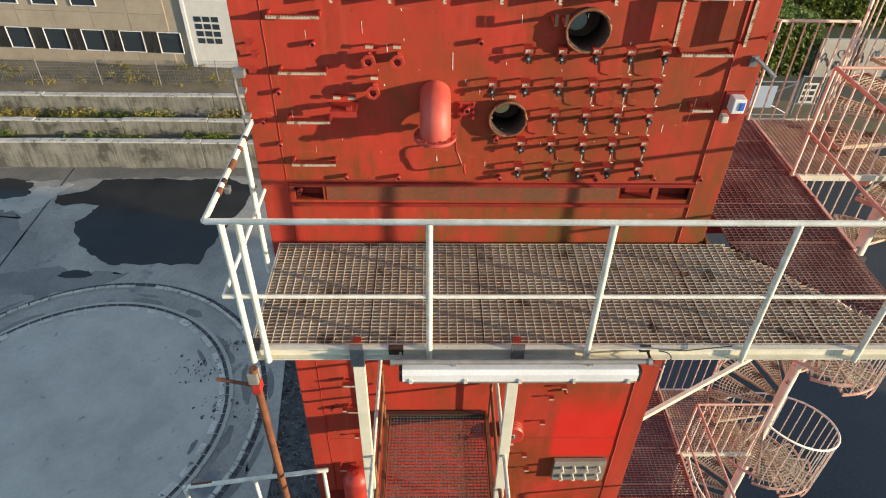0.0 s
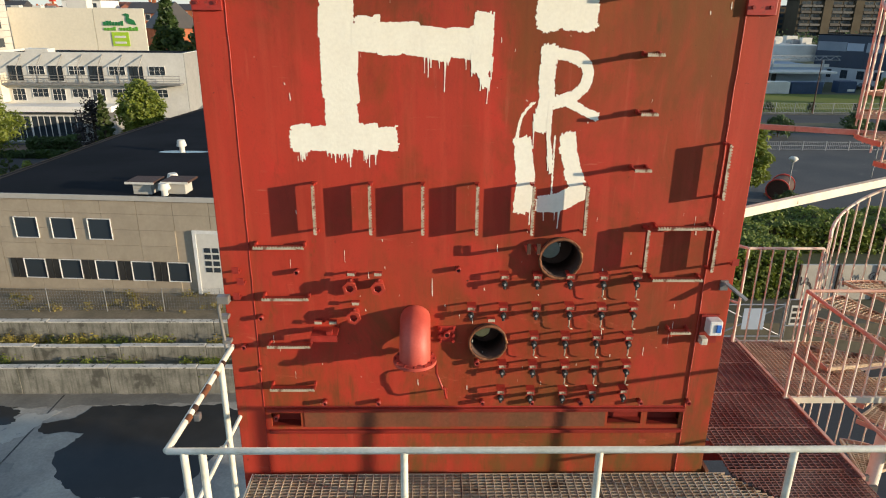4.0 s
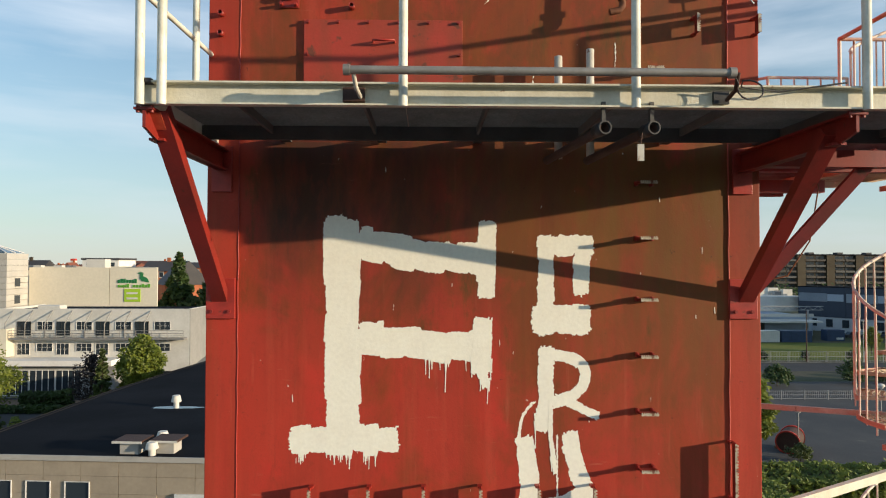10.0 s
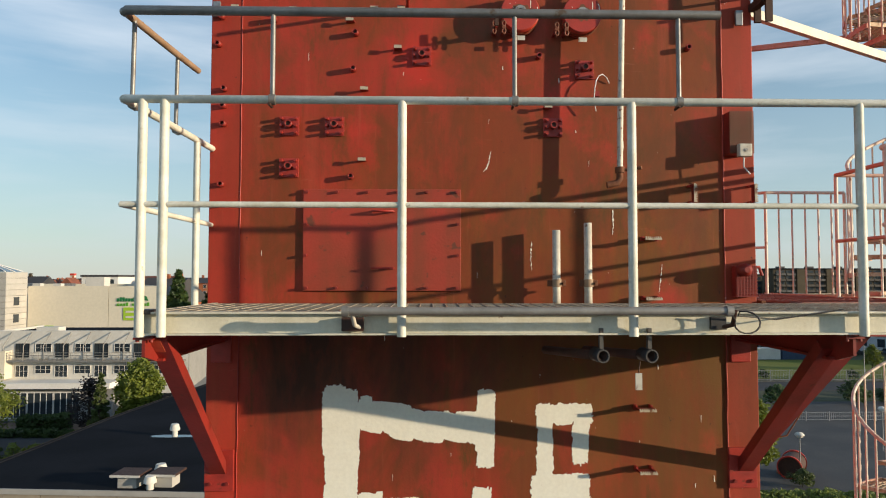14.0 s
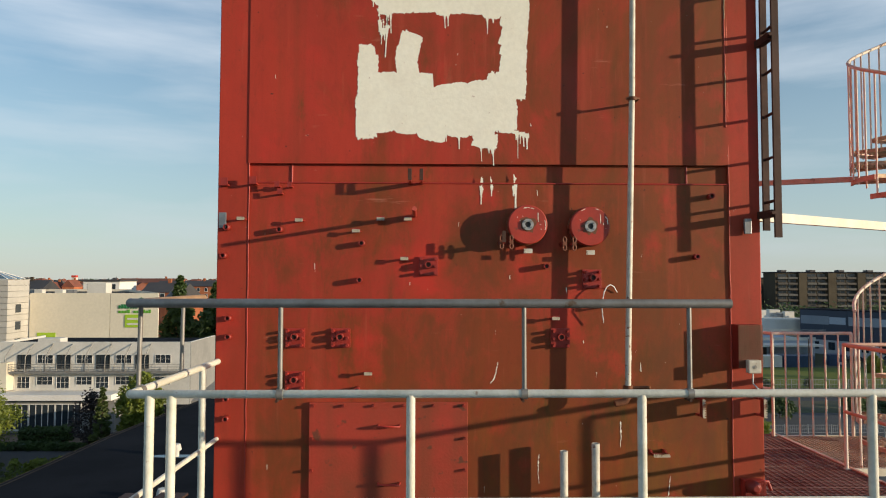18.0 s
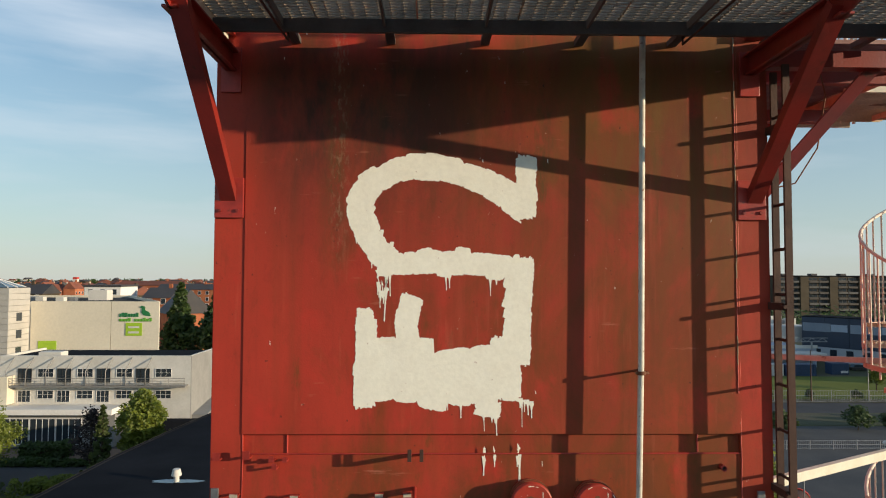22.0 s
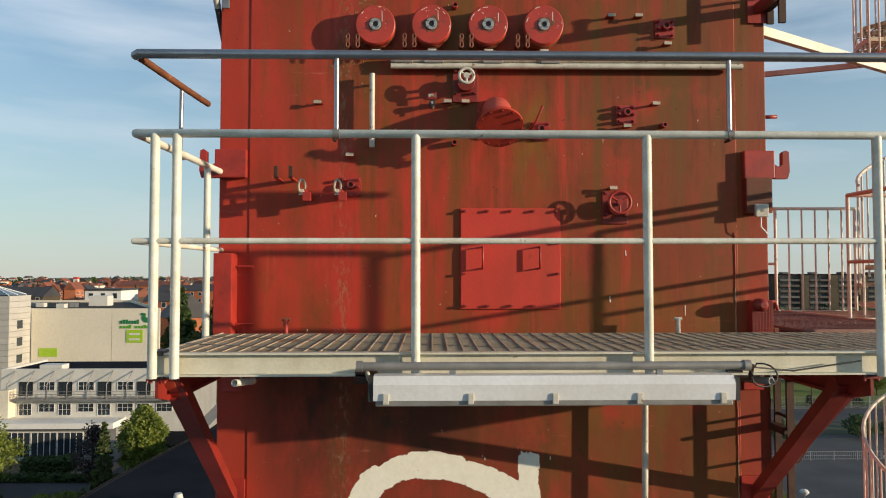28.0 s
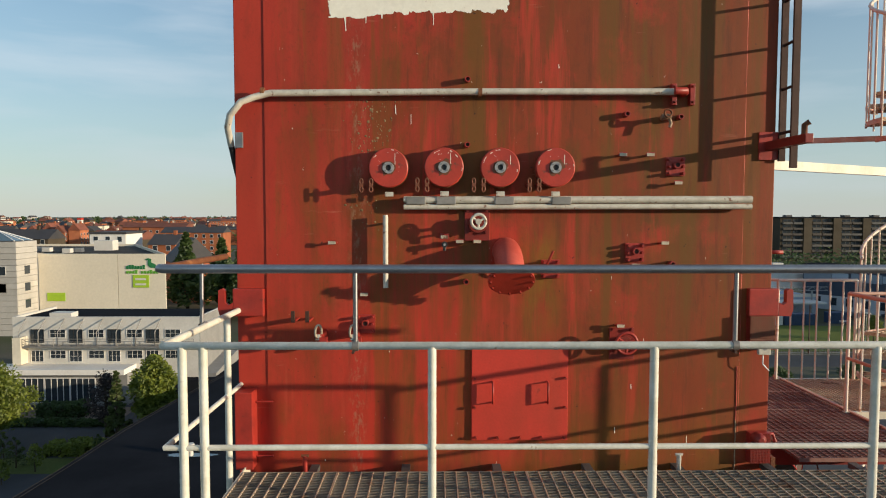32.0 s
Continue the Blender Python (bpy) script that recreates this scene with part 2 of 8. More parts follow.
    col = blend(calc("MULTIPLY", low, ranged(noise_at((0.35, 1, 1), 5.5, 8, 0.75, 0.8), 0.62, 0.70, 0, 0.5)), col, (0.55, 0.14, 0.085))
    # olive mottling between the second platform and the ledge
    mid = calc("MULTIPLY", calc("MULTIPLY", ranged(sep.outputs["Z"], 20.4, 21.0), ranged(sep.outputs["Z"], 23.1, 22.8)), inner)
    col = blend(calc("MULTIPLY", mid, ranged(noise_at((1, 1, 0.55), 2.3, 8, 0.7, 0.4), 0.46, 0.66, 0, 0.8)), col, (0.135, 0.048, 0.014))
    col = blend(calc("MULTIPLY", mid, ranged(noise_at((1, 1, 0.3), 7.0, 8, 0.7, 0.3), 0.56, 0.70, 0, 0.55)), col, (0.09, 0.05, 0.013))
    # green algae runs near the top
    high = calc("MULTIPLY", ranged(sep.outputs["Z"], 25.8, 26.6), inner)
    col = blend(calc("MULTIPLY", high, ranged(noise_at((1, 1, 0.10), 3.7, 7, 0.7, 0.3), 0.57, 0.70, 0, 0.6)), col, (0.15, 0.092, 0.014))
    col = blend(calc("MULTIPLY", high, ranged(noise_at((1, 1, 0.9), 6.0, 9, 0.75, 0.5), 0.60, 0.72, 0, 0.45)), col, (0.12, 0.034, 0.016))
    col = blend(calc("MULTIPLY", high, ranged(noise_at((1, 1, 0.6), 28.0, 8, 0.75), 0.54, 0.70, 0, 0.4)), col, (0.11, 0.04, 0.016))
    # shade painted dark below each platform, strongest at left; green film, strongest at right
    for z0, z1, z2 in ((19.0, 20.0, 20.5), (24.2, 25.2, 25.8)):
        under_shade = calc("MULTIPLY", calc("MULTIPLY", ranged(sep.outputs["Z"], z0, z1), ranged(sep.outputs["Z"], z2 + 0.05, z2)), ranged(sep.outputs["X"], -1.25, -0.95))
        left = calc("MULTIPLY", under_shade, ranged(sep.outputs["X"], 1.0, -0.2, 0.3, 1))
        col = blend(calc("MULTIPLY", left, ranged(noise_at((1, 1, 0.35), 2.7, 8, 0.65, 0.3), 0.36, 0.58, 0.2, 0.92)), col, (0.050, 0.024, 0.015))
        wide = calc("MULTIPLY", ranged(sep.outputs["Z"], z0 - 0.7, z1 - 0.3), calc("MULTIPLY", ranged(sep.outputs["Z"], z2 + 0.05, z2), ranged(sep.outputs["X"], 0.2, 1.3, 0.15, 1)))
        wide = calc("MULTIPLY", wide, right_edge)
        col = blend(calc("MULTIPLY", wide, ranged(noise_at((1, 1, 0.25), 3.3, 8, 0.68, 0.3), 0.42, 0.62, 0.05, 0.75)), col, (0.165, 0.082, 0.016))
    # the fresher red of the third storey, with olive rain streaks above it
    fresh = calc("MULTIPLY", ranged(sep.outputs["Z"], 27.60, 26.90), ranged(sep.outputs["Z"], 25.60, 25.80))
    fresh = calc("MULTIPLY", fresh, ranged(sep.outputs["X"], 1.2, 0.1, 0.2, 1))
    col = blend(calc("MULTIPLY", fresh, ranged(noise_at((1, 1, 0.25), 2.4, 7, 0.65), 0.42, 0.64, 0.0, 0.75)), col, (0.56, 0.040, 0.024))
    upper = calc("MULTIPLY", calc("MULTIPLY", ranged(sep.outputs["Z"], 25.90, 27.20, 0.55, 1), ranged(sep.outputs["X"], -1.0, -0.2, 0.4, 1)), inner)
    upper = calc("MULTIPLY", upper, ranged(sep.outputs["Z"], 25.70, 25.85))
    col = blend(calc("MULTIPLY", upper, ranged(noise_at((1, 1, 0.05), 5.5, 7, 0.65, 0.15), 0.49, 0.61, 0, 0.8)), col, (0.15, 0.072, 0.013))
    col = blend(calc("MULTIPLY", upper, ranged(noise_at((1, 1, 0.09), 12.0, 8, 0.7), 0.55, 0.66, 0, 0.6)), col, (0.10, 0.036, 0.013))
    col = blend(calc("MULTIPLY", upper, ranged(noise_at((1, 1, 0.07), 8.3, 7, 0.65), 0.58, 0.68, 0, 0.6)), col, (0.56, 0.050, 0.030))
    moss = calc("MULTIPLY", calc("MULTIPLY", ranged(sep.outputs["X"], 0.60, 0.72), ranged(sep.outputs["X"], 0.98, 0.82)), calc("MULTIPLY", ranged(sep.outputs["Z"], 26.70, 27.00), ranged(sep.outputs["Z"], 27.70, 27.40)))
    col = blend(calc("MULTIPLY", moss, ranged(noise_at((1, 1, 0.3), 6.0, 7, 0.7), 0.38, 0.58, 0, 0.8)), col, (0.21, 0.115, 0.014))
    # a rough upright streak left of the curled letter
    rough = calc("MULTIPLY", ranged(sep.outputs["X"], -0.70, -0.60), ranged(sep.outputs["X"], -0.46, -0.56))
    rough = calc("MULTIPLY", rough, calc("MULTIPLY", ranged(sep.outputs["Z"], 24.0, 24.6), ranged(sep.outputs["Z"], 25.6, 25.2)))
    col = blend(calc("MULTIPLY", rough, ranged(noise_at((1, 1, 0.3), 14.0, 8, 0.8), 0.40, 0.60, 0, 0.8)), col, (0.10, 0.055, 0.018))
    # a square of sprayed bright red near the foot, fading out upwards
    sq_x = calc("MULTIPLY", ranged(sep.outputs["X"], 1.42, 1.50), ranged(sep.outputs["X"], 2.26, 2.20))
    sq = calc("MULTIPLY", sq_x, calc("MULTIPLY", ranged(sep.outputs["Z"], 12.20, 12.26), ranged(sep.outputs["Z"], 13.5, 13.0)))
    col = blend(calc("MULTIPLY", sq, 0.92), col, (0.60, 0.024, 0.014))
    scuff = calc("MULTIPLY", ranged(noise_at((0.12, 1, 1), 18.0, 5, 0.7), 0.62, 0.72), ranged(noise_at((1, 1, 1), 1.7, 3), 0.55, 0.62, 0, 0.5))
    col = blend(scuff, col, (0.52, 0.19, 0.13))
    # a rounded cloud of fresh sprayed red on the second storey
    off_x = ranged(sep.outputs["X"], -0.95, 1.05, -1, 1)
    off_z = ranged(sep.outputs["Z"], 21.26, 23.26, -1, 1)
    far = n.new("ShaderNodeVectorMath")
    far.operation = "LENGTH"
    join = n.new("ShaderNodeCombineXYZ")
    l.new(off_x, join.inputs[0])
    l.new(off_z, join.inputs[1])
    l.new(join.outputs[0], far.inputs[0])
    spray = ranged(total(far.outputs["Value"], ranged(noise_at((1, 1, 1), 5.0, 4), 0.3, 0.7, -0.1, 0.1)), 0.30, 0.08, 0, 0.8)
    col = blend(spray, col, (0.56, 0.036, 0.024))
    # a flaking pale column, and chips
    flake = calc("MULTIPLY", ranged(sep.outputs["X"], -0.63, -0.56), ranged(sep.outputs["X"], -0.47, -0.54))
    flake = calc("MULTIPLY", flake, ranged(sep.outputs["Z"], 24.1, 24.6))
    flake = calc("MULTIPLY", flake, ranged(noise_at((1, 1, 0.4), 30.0, 6, 0.75), 0.52, 0.64, 0, 0.5))
    col = blend(flake, col, (0.33, 0.22, 0.14))
    col = blend(ranged(noise_at((1, 1, 0.7), 30.0, 4, 0.6), 0.735, 0.75, 0, 0.8), col, (0.60, 0.46, 0.38))
    col = blend(ranged(noise_at((1, 1, 1), 22.0, 5, 0.65), 0.69, 0.73, 0, 0.85), col, (0.05, 0.022, 0.014))
    tone = n.new("ShaderNodeHueSaturation")
    tone.inputs["Value"].default_value = 0.98
    l.new(col, tone.inputs["Color"])
    l.new(tone.outputs["Color"], b.inputs["Base Color"])
    l.new(ranged(noise_at((1, 1, 0.5), 3.0, 4), 0.3, 0.7, 0.48, 0.72), b.inputs["Roughness"])
    b.inputs["Specular IOR Level"].default_value = 0.3
    bp = n.new("ShaderNodeBump")
    bp.inputs["Strength"].default_value, bp.inputs["Distance"].default_value = 0.25, 0.02
    l.new(noise_at((1, 1, 0.8), 2.2, 6, 0.55), bp.inputs["Height"])
    b2 = n.new("ShaderNodeBump")
    b2.inputs["Strength"].default_value, b2.inputs["Distance"].default_value = 0.12, 0.004
    l.new(noise_at((1, 1, 1), 90.0, 2), b2.inputs["Height"])
    l.new(bp.outputs["Normal"], b2.inputs["Normal"])
    l.new(b2.outputs["Normal"], b.inputs["Normal"])
    return m


def leafy(name, dark, light):
    m = surface(name, dark, light, scale=0.9, rough=0.6, bump=0, fine=6.0)
    n, l = m.node_tree.nodes, m.node_tree.links
    b = n["Principled BSDF"]
    tr = n.new("ShaderNodeBsdfTranslucent")
    tr.inputs["Color"].default_value = (*[c * 1.1 for c in light], 1)
    mx = n.new("ShaderNodeMixShader")
    mx.inputs[0].default_value = 0.25
    out = n["Material Output"]
    l.new(b.outputs[0], mx.inputs[1])
    l.new(tr.outputs[0], mx.inputs[2])
    l.new(mx.outputs[0], out.inputs["Surface"])
    return m


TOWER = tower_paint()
RED = surface("red_enamel", (0.40, 0.034, 0.022), (0.26, 0.024, 0.016), 6, 0.45, bump=0.1, spots=(0.10, 0.03, 0.015), spots_at=0.66, spots_scale=14)
RED_HATCH = surface("red_hatch_paint", (0.58, 0.042, 0.024), (0.48, 0.038, 0.020), 2, 0.65, bump=0.08, streak=(0.26, 0.045, 0.016), streak_amount=0.35, spots=(0.12, 0.03, 0.015), spots_at=0.70, spots_scale=11)
HATCH_WORN = surface("worn_hatch_paint", (0.40, 0.040, 0.022), (0.25, 0.044, 0.018), 1.6, 0.6, bump=0.1, streak=(0.17, 0.05, 0.018), streak_amount=0.5, spots=(0.12, 0.04, 0.02), spots_at=0.64, spots_scale=11)
RED_BEAM = surface("dark_red_beam_paint", (0.27, 0.024, 0.016), (0.18, 0.020, 0.013), 3, 0.45, bump=0.1, spots=(0.08, 0.025, 0.012), spots_at=0.68)
PINK = surface("faded_pink_paint", (0.74, 0.60, 0.49), (0.80, 0.74, 0.64), 5, 0.6, spots=(0.30, 0.11, 0.06), spots_at=0.66, spots_scale=12)
PINK_RED = surface("faded_red_rail_paint", (0.55, 0.28, 0.20), (0.64, 0.43, 0.34), 5, 0.55, spots=(0.2, 0.06, 0.03), spots_at=0.66)
CREAM = surface("weathered_cream_paint", (0.70, 0.67, 0.55), (0.60, 0.57, 0.45), 4, 0.5, streak=(0.42, 0.40, 0.27), streak_amount=0.35, spots=(0.24, 0.10, 0.04), spots_at=0.71, spots_scale=11)
CREAM_RAIL = surface("chalky_white_rail_paint", (0.74, 0.73, 0.64), (0.58, 0.57, 0.47), 7, 0.5, spots=(0.27, 0.15, 0.07), spots_at=0.69, spots_scale=16)
WHITE = surface("white_enamel", (0.74, 0.75, 0.75), (0.66, 0.66, 0.64), 3, 0.4, bump=0.02, spots=(0.35, 0.28, 0.2), spots_at=0.72)
BROWNED = surface("browned_red_paint", (0.20, 0.062, 0.03), (0.13, 0.055, 0.024), 3, 0.6, bump=0.2, fine=30, streak=(0.30, 0.04, 0.02), streak_amount=0.5, grit=0.12)
DRUM_RED = surface("bright_worn_red_paint", (0.46, 0.046, 0.026), (0.33, 0.036, 0.020), 5, 0.4, bump=0.1, spots=(0.13, 0.05, 0.03), spots_at=0.66, spots_scale=13, vary=0.08)
GALV = surface("galvanised_steel", (0.36, 0.37, 0.38), (0.25, 0.26, 0.27), 9, 0.42, 0.75, bump=0.05)
STEEL_TUBE = surface("bright_steel_tube", (0.40, 0.40, 0.41), (0.31, 0.31, 0.32), 4, 0.36, 0.9, bump=0.03)
DULL_STEEL = surface("dull_weathered_steel", (0.27, 0.265, 0.25), (0.20, 0.19, 0.175), 7, 0.45, 0.4, bump=0.06, spots=(0.16, 0.10, 0.06), spots_at=0.68, spots_scale=12)
DULL_TUBE = surface("dull_grey_tube", (0.22, 0.215, 0.20), (0.30, 0.29, 0.27), 6, 0.5, 0.3, bump=0.06)
LICHEN = surface("grey_brown_lichen", (0.27, 0.19, 0.10), (0.17, 0.105, 0.055), 9, 0.85, bump=0.2, vary=0.2)
TAN_TUBE = surface("tan_weathered_tube", (0.34, 0.235, 0.15), (0.26, 0.165, 0.095), 7, 0.6, bump=0.1, spots=(0.22, 0.12, 0.06), spots_at=0.68, spots_scale=14)
HUB_GREY = surface("grey_hub_steel", (0.42, 0.42, 0.42), (0.27, 0.27, 0.27), 12, 0.45, 0.3, bump=0.06)
RUST = surface("rusty_steel", (0.20, 0.075, 0.03), (0.13, 0.045, 0.02), 6, 0.75, 0.1, bump=0.3, spots=(0.3, 0.13, 0.05), spots_at=0.6, grit=0.14)
LADDER = surface("dark_rusted_steel", (0.075, 0.034, 0.022), (0.05, 0.025, 0.018), 6, 0.7, 0.2, bump=0.2)
BLACK = surface("black_rubber", (0.02, 0.02, 0.021), (0.032, 0.03, 0.03), 8, 0.55, bump=0.1)
GRATE_DIM = surface("dim_weathered_grating", (0.30, 0.28, 0.24), (0.21, 0.195, 0.165), 2.2, 0.65, 0.3, bump=0.1, grit=0.14)
ROD_PALE = surface("pale_worn_rods", (0.60, 0.53, 0.41), (0.42, 0.35, 0.25), 3.0, 0.55, 0.2, bump=0.1, spots=(0.22, 0.10, 0.06), spots_at=0.62, spots_scale=4)
GRATE_PALE = surface("pale_weathered_grating", (0.31, 0.275, 0.22), (0.22, 0.19, 0.145), 2.2, 0.6, 0.3, bump=0.1, spots=(0.2, 0.10, 0.06), spots_at=0.62, spots_scale=3, grit=0.14)
GRATE = surface("brown_weathered_grating", (0.50, 0.37, 0.25), (0.64, 0.53, 0.39), 2.2, 0.65, 0.35, bump=0.1, spots=(0.20, 0.11, 0.065), spots_at=0.6, spots_scale=3, grit=0.14)
GRATE_RED = surface("red_painted_grating", (0.19, 0.07, 0.055), (0.31, 0.18, 0.145), 2.0, 0.6, 0.1, bump=0.1)
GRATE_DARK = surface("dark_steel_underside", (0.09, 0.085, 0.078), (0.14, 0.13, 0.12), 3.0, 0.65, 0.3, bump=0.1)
GRAFFITI = surface("brushed_white_paint", (0.90, 0.88, 0.76), (0.87, 0.84, 0.72), 6, 0.6, bump=0.1, fine=38.0, grit=0.04, streak=(0.80, 0.77, 0.69), streak_amount=0.25, spots=(0.46, 0.32, 0.26), spots_at=0.715, spots_scale=24)
CONCRETE = surface("stained_concrete", (0.25, 0.24, 0.205), (0.13, 0.128, 0.108), 0.9, 0.85, bump=0.2, fine=22, streak=(0.07, 0.07, 0.055), streak_amount=0.75, spots=(0.085, 0.082, 0.07), spots_at=0.57, spots_scale=0.9, grit=0.14)
SLAB = surface("wet_concrete_slab", (0.34, 0.315, 0.27), (0.215, 0.20, 0.178), 0.35, 0.5, bump=0.15, fine=9, spots=(0.11, 0.12, 0.13), spots_at=0.62, spots_scale=0.5, grit=0.14)
BASIN = surface("pale_basin_concrete", (0.42, 0.395, 0.34), (0.33, 0.31, 0.27), 0.5, 0.5, bump=0.1, fine=9, spots=(0.17, 0.18, 0.19), spots_at=0.66, spots_scale=2.2)
PUDDLE = surface("standing_water", (0.022, 0.024, 0.026), (0.030, 0.032, 0.034), 0.4, 0.12, bump=0.0)
PUDDLE.node_tree.nodes["Principled BSDF"].inputs["IOR"].default_value = 1.33
PUDDLE.node_tree.nodes["Principled BSDF"].inputs["Specular IOR Level"].default_value = 0.3
KERB = surface("pale_broken_kerb", (0.56, 0.53, 0.47), (0.40, 0.375, 0.33), 1.5, 0.85, bump=0.3, fine=14, spots=(0.10, 0.10, 0.085), spots_at=0.6, spots_scale=4, grit=0.14)
DAMP = surface("damp_concrete", (0.18, 0.17, 0.15), (0.12, 0.115, 0.105), 0.6, 0.4, bump=0.1, fine=9, grit=0.14)
CHALK_RED = surface("chalky_red_paint", (0.54, 0.095, 0.065), (0.42, 0.055, 0.036), 4, 0.55, bump=0.1, spots=(0.66, 0.52, 0.46), spots_at=0.70, spots_scale=9)
RUBBLE = surface("dark_gravel", (0.045, 0.045, 0.045), (0.10, 0.10, 0.10), 4, 0.9, bump=0.6, fine=14, grit=0.14)
GRAVEL = surface("loose_mixed_gravel", (0.03, 0.03, 0.03), (0.26, 0.25, 0.23), 11, 0.9, bump=0.5, fine=30, grit=0.14)
ASPHALT = surface("asphalt", (0.052, 0.054, 0.058), (0.075, 0.076, 0.08), 0.12, 0.85, bump=0.2, fine=12, grit=0.14)
GROUND = surface("mixed_ground", (0.11, 0.10, 0.075), (0.07, 0.085, 0.04), 0.05, 0.95, bump=0.2, fine=3, grit=0.14)
PAVING = surface("weedy_paving", (0.24, 0.195, 0.135), (0.14, 0.118, 0.08), 0.4, 0.9, bump=0.2, fine=6, grit=0.14)
GRASS = surface("mown_grass", (0.075, 0.105, 0.025), (0.10, 0.115, 0.035), 0.08, 0.95, bump=0.3, fine=4, grit=0.14)
YARD_GREY = surface("worn_grey_asphalt", (0.072, 0.074, 0.077), (0.098, 0.098, 0.098), 0.15, 0.85, bump=0.2, fine=8, spots=(0.16, 0.155, 0.14), spots_at=0.68, spots_scale=0.6, grit=0.14)
LAWN = surface("sunny_lawn", (0.13, 0.155, 0.032), (0.165, 0.18, 0.045), 0.08, 0.95, bump=0.3, fine=4, grit=0.14)
PANEL = surface("beige_cladding", (0.37, 0.31, 0.23), (0.31, 0.26, 0.195), 0.6, 0.7, bump=0.05, fine=5, vary=0.04, streak=(0.30, 0.26, 0.2), streak_amount=0.3)
ROOFING = surface("dark_felt_roofing", (0.012, 0.0135, 0.017), (0.020, 0.022, 0.027), 0.15, 0.88, bump=0.15, fine=4)
ROOFING.node_tree.nodes["Principled BSDF"].inputs["Specular IOR Level"].default_value = 0.02
GREY_ROOF = surface("grey_brown_roofing", (0.062, 0.055, 0.047), (0.045, 0.041, 0.037), 0.2, 0.9, bump=0.1, fine=3)
RENDER_WHITE = surface("white_render", (0.64, 0.62, 0.565), (0.55, 0.535, 0.485), 0.3, 0.75, bump=0.05, fine=4, vary=0.03)
# the dim look of the white office's gable end is put into this grey
DIM_GREY = surface("dimmed_grey_wall", (0.27, 0.265, 0.25), (0.22, 0.218, 0.208), 0.3, 0.75, bump=0.04, fine=3)
CREAM_CLAD = surface("cream_metal_cladding", (0.74, 0.67, 0.53), (0.67, 0.61, 0.48), 0.1, 0.6, bump=0.03, fine=2)
# paler copy of the white render; the parapet's sunlit brightness is in its colour
RENDER_BRIGHT = surface("brightened_white_render", (0.80, 0.78, 0.73), (0.72, 0.70, 0.65), 0.3, 0.7, bump=0.04, fine=4)
PAVING_BROWN = surface("brown_paving", (0.20, 0.15, 0.115), (0.15, 0.115, 0.09), 0.5, 0.85, bump=0.15, fine=9, grit=0.12)
STRIPED = surface("grey_banded_stone", (0.46, 0.44, 0.40), (0.40, 0.385, 0.35), 0.4, 0.75, bump=0.05, fine=3, vary=0.06)
GLASS = glass("dark_window_glass")
GLASS_BLUE = glass("sky_blue_roof_glass", (0.10, 0.16, 0.20), 0.12)
FRAME_WHITE = surface("white_window_frame", (0.72, 0.72, 0.70), (0.62, 0.62, 0.6), 2, 0.5, bump=0)
DARK_FRAME = surface("black_shutter_panel", (0.018, 0.017, 0.016), (0.03, 0.028, 0.026), 2, 0.5, bump=0)
GREEN_SIGN = surface("green_sign_paint", (0.02, 0.19, 0.06), (0.02, 0.16, 0.05), 2, 0.5, bump=0)
LIME_DEEP = surface("mid_green_sign_paint", (0.12, 0.36, 0.03), (0.10, 0.32, 0.03), 2, 0.5, bump=0)
LIME = surface("lime_sign_paint", (0.36, 0.55, 0.03), (0.32, 0.50, 0.03), 2, 0.5, bump=0)
BRICK_WALL = surface("red_brick_walling", (0.42, 0.15, 0.07), (0.32, 0.105, 0.055), 0.2, 0.85, bump=0.05, fine=3, vary=0.22)
TILE_ROOF = surface("red_tile_roofing", (0.23, 0.072, 0.04), (0.16, 0.058, 0.036), 0.3, 0.8, bump=0.05, fine=3, vary=0.25)
DARK_ROOF = surface("dark_slate_roofing", (0.045, 0.045, 0.05), (0.065, 0.06, 0.06), 0.3, 0.7, bump=0.05, fine=3, vary=0.2)
NAVY = surface("navy_metal_cladding", (0.026, 0.040, 0.068), (0.032, 0.048, 0.080), 0.1, 0.55, bump=0.02, fine=3)
NAV_BASE = surface("shaded_white_base", (0.50, 0.53, 0.56), (0.43, 0.46, 0.49), 0.1, 0.7, bump=0.02, fine=3)
NAV_PANEL = surface("translucent_wall_panel", (0.22, 0.26, 0.31), (0.18, 0.22, 0.27), 0.2, 0.5, bump=0.02, fine=3, vary=0.15)
PALE_BLUE = surface("pale_blue_cladding", (0.36, 0.42, 0.50), (0.31, 0.37, 0.45), 0.1, 0.6, bump=0.02, fine=3)
BROWN_BRICK = surface("brown_brick_walling", (0.085, 0.068, 0.046), (0.062, 0.05, 0.036), 0.1, 0.85, bump=0.03, fine=2)
TAN_BRICK = surface("tan_brick_walling", (0.10, 0.082, 0.056), (0.078, 0.064, 0.045), 0.1, 0.85, bump=0.03, fine=2)
BALCONY_PALE = surface("grey_balcony_panel", (0.11, 0.11, 0.105), (0.08, 0.08, 0.076), 0.2, 0.7, bump=0)
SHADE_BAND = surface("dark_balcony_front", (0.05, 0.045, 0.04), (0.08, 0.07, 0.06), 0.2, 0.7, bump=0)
BLUE_BOX = surface("blue_container_paint", (0.022, 0.05, 0.11), (0.02, 0.042, 0.09), 1, 0.5, bump=0)
BLUE_PLASTIC = surface("bright_blue_plastic", (0.03, 0.16, 0.55), (0.03, 0.14, 0.5), 8, 0.4, bump=0)
BARK = surface("tree_bark", (0.10, 0.075, 0.05), (0.065, 0.05, 0.035), 6, 0.9, bump=0.4, fine=20)
LEAF = leafy("green_leaves", (0.06, 0.09, 0.010), (0.19, 0.225, 0.022))
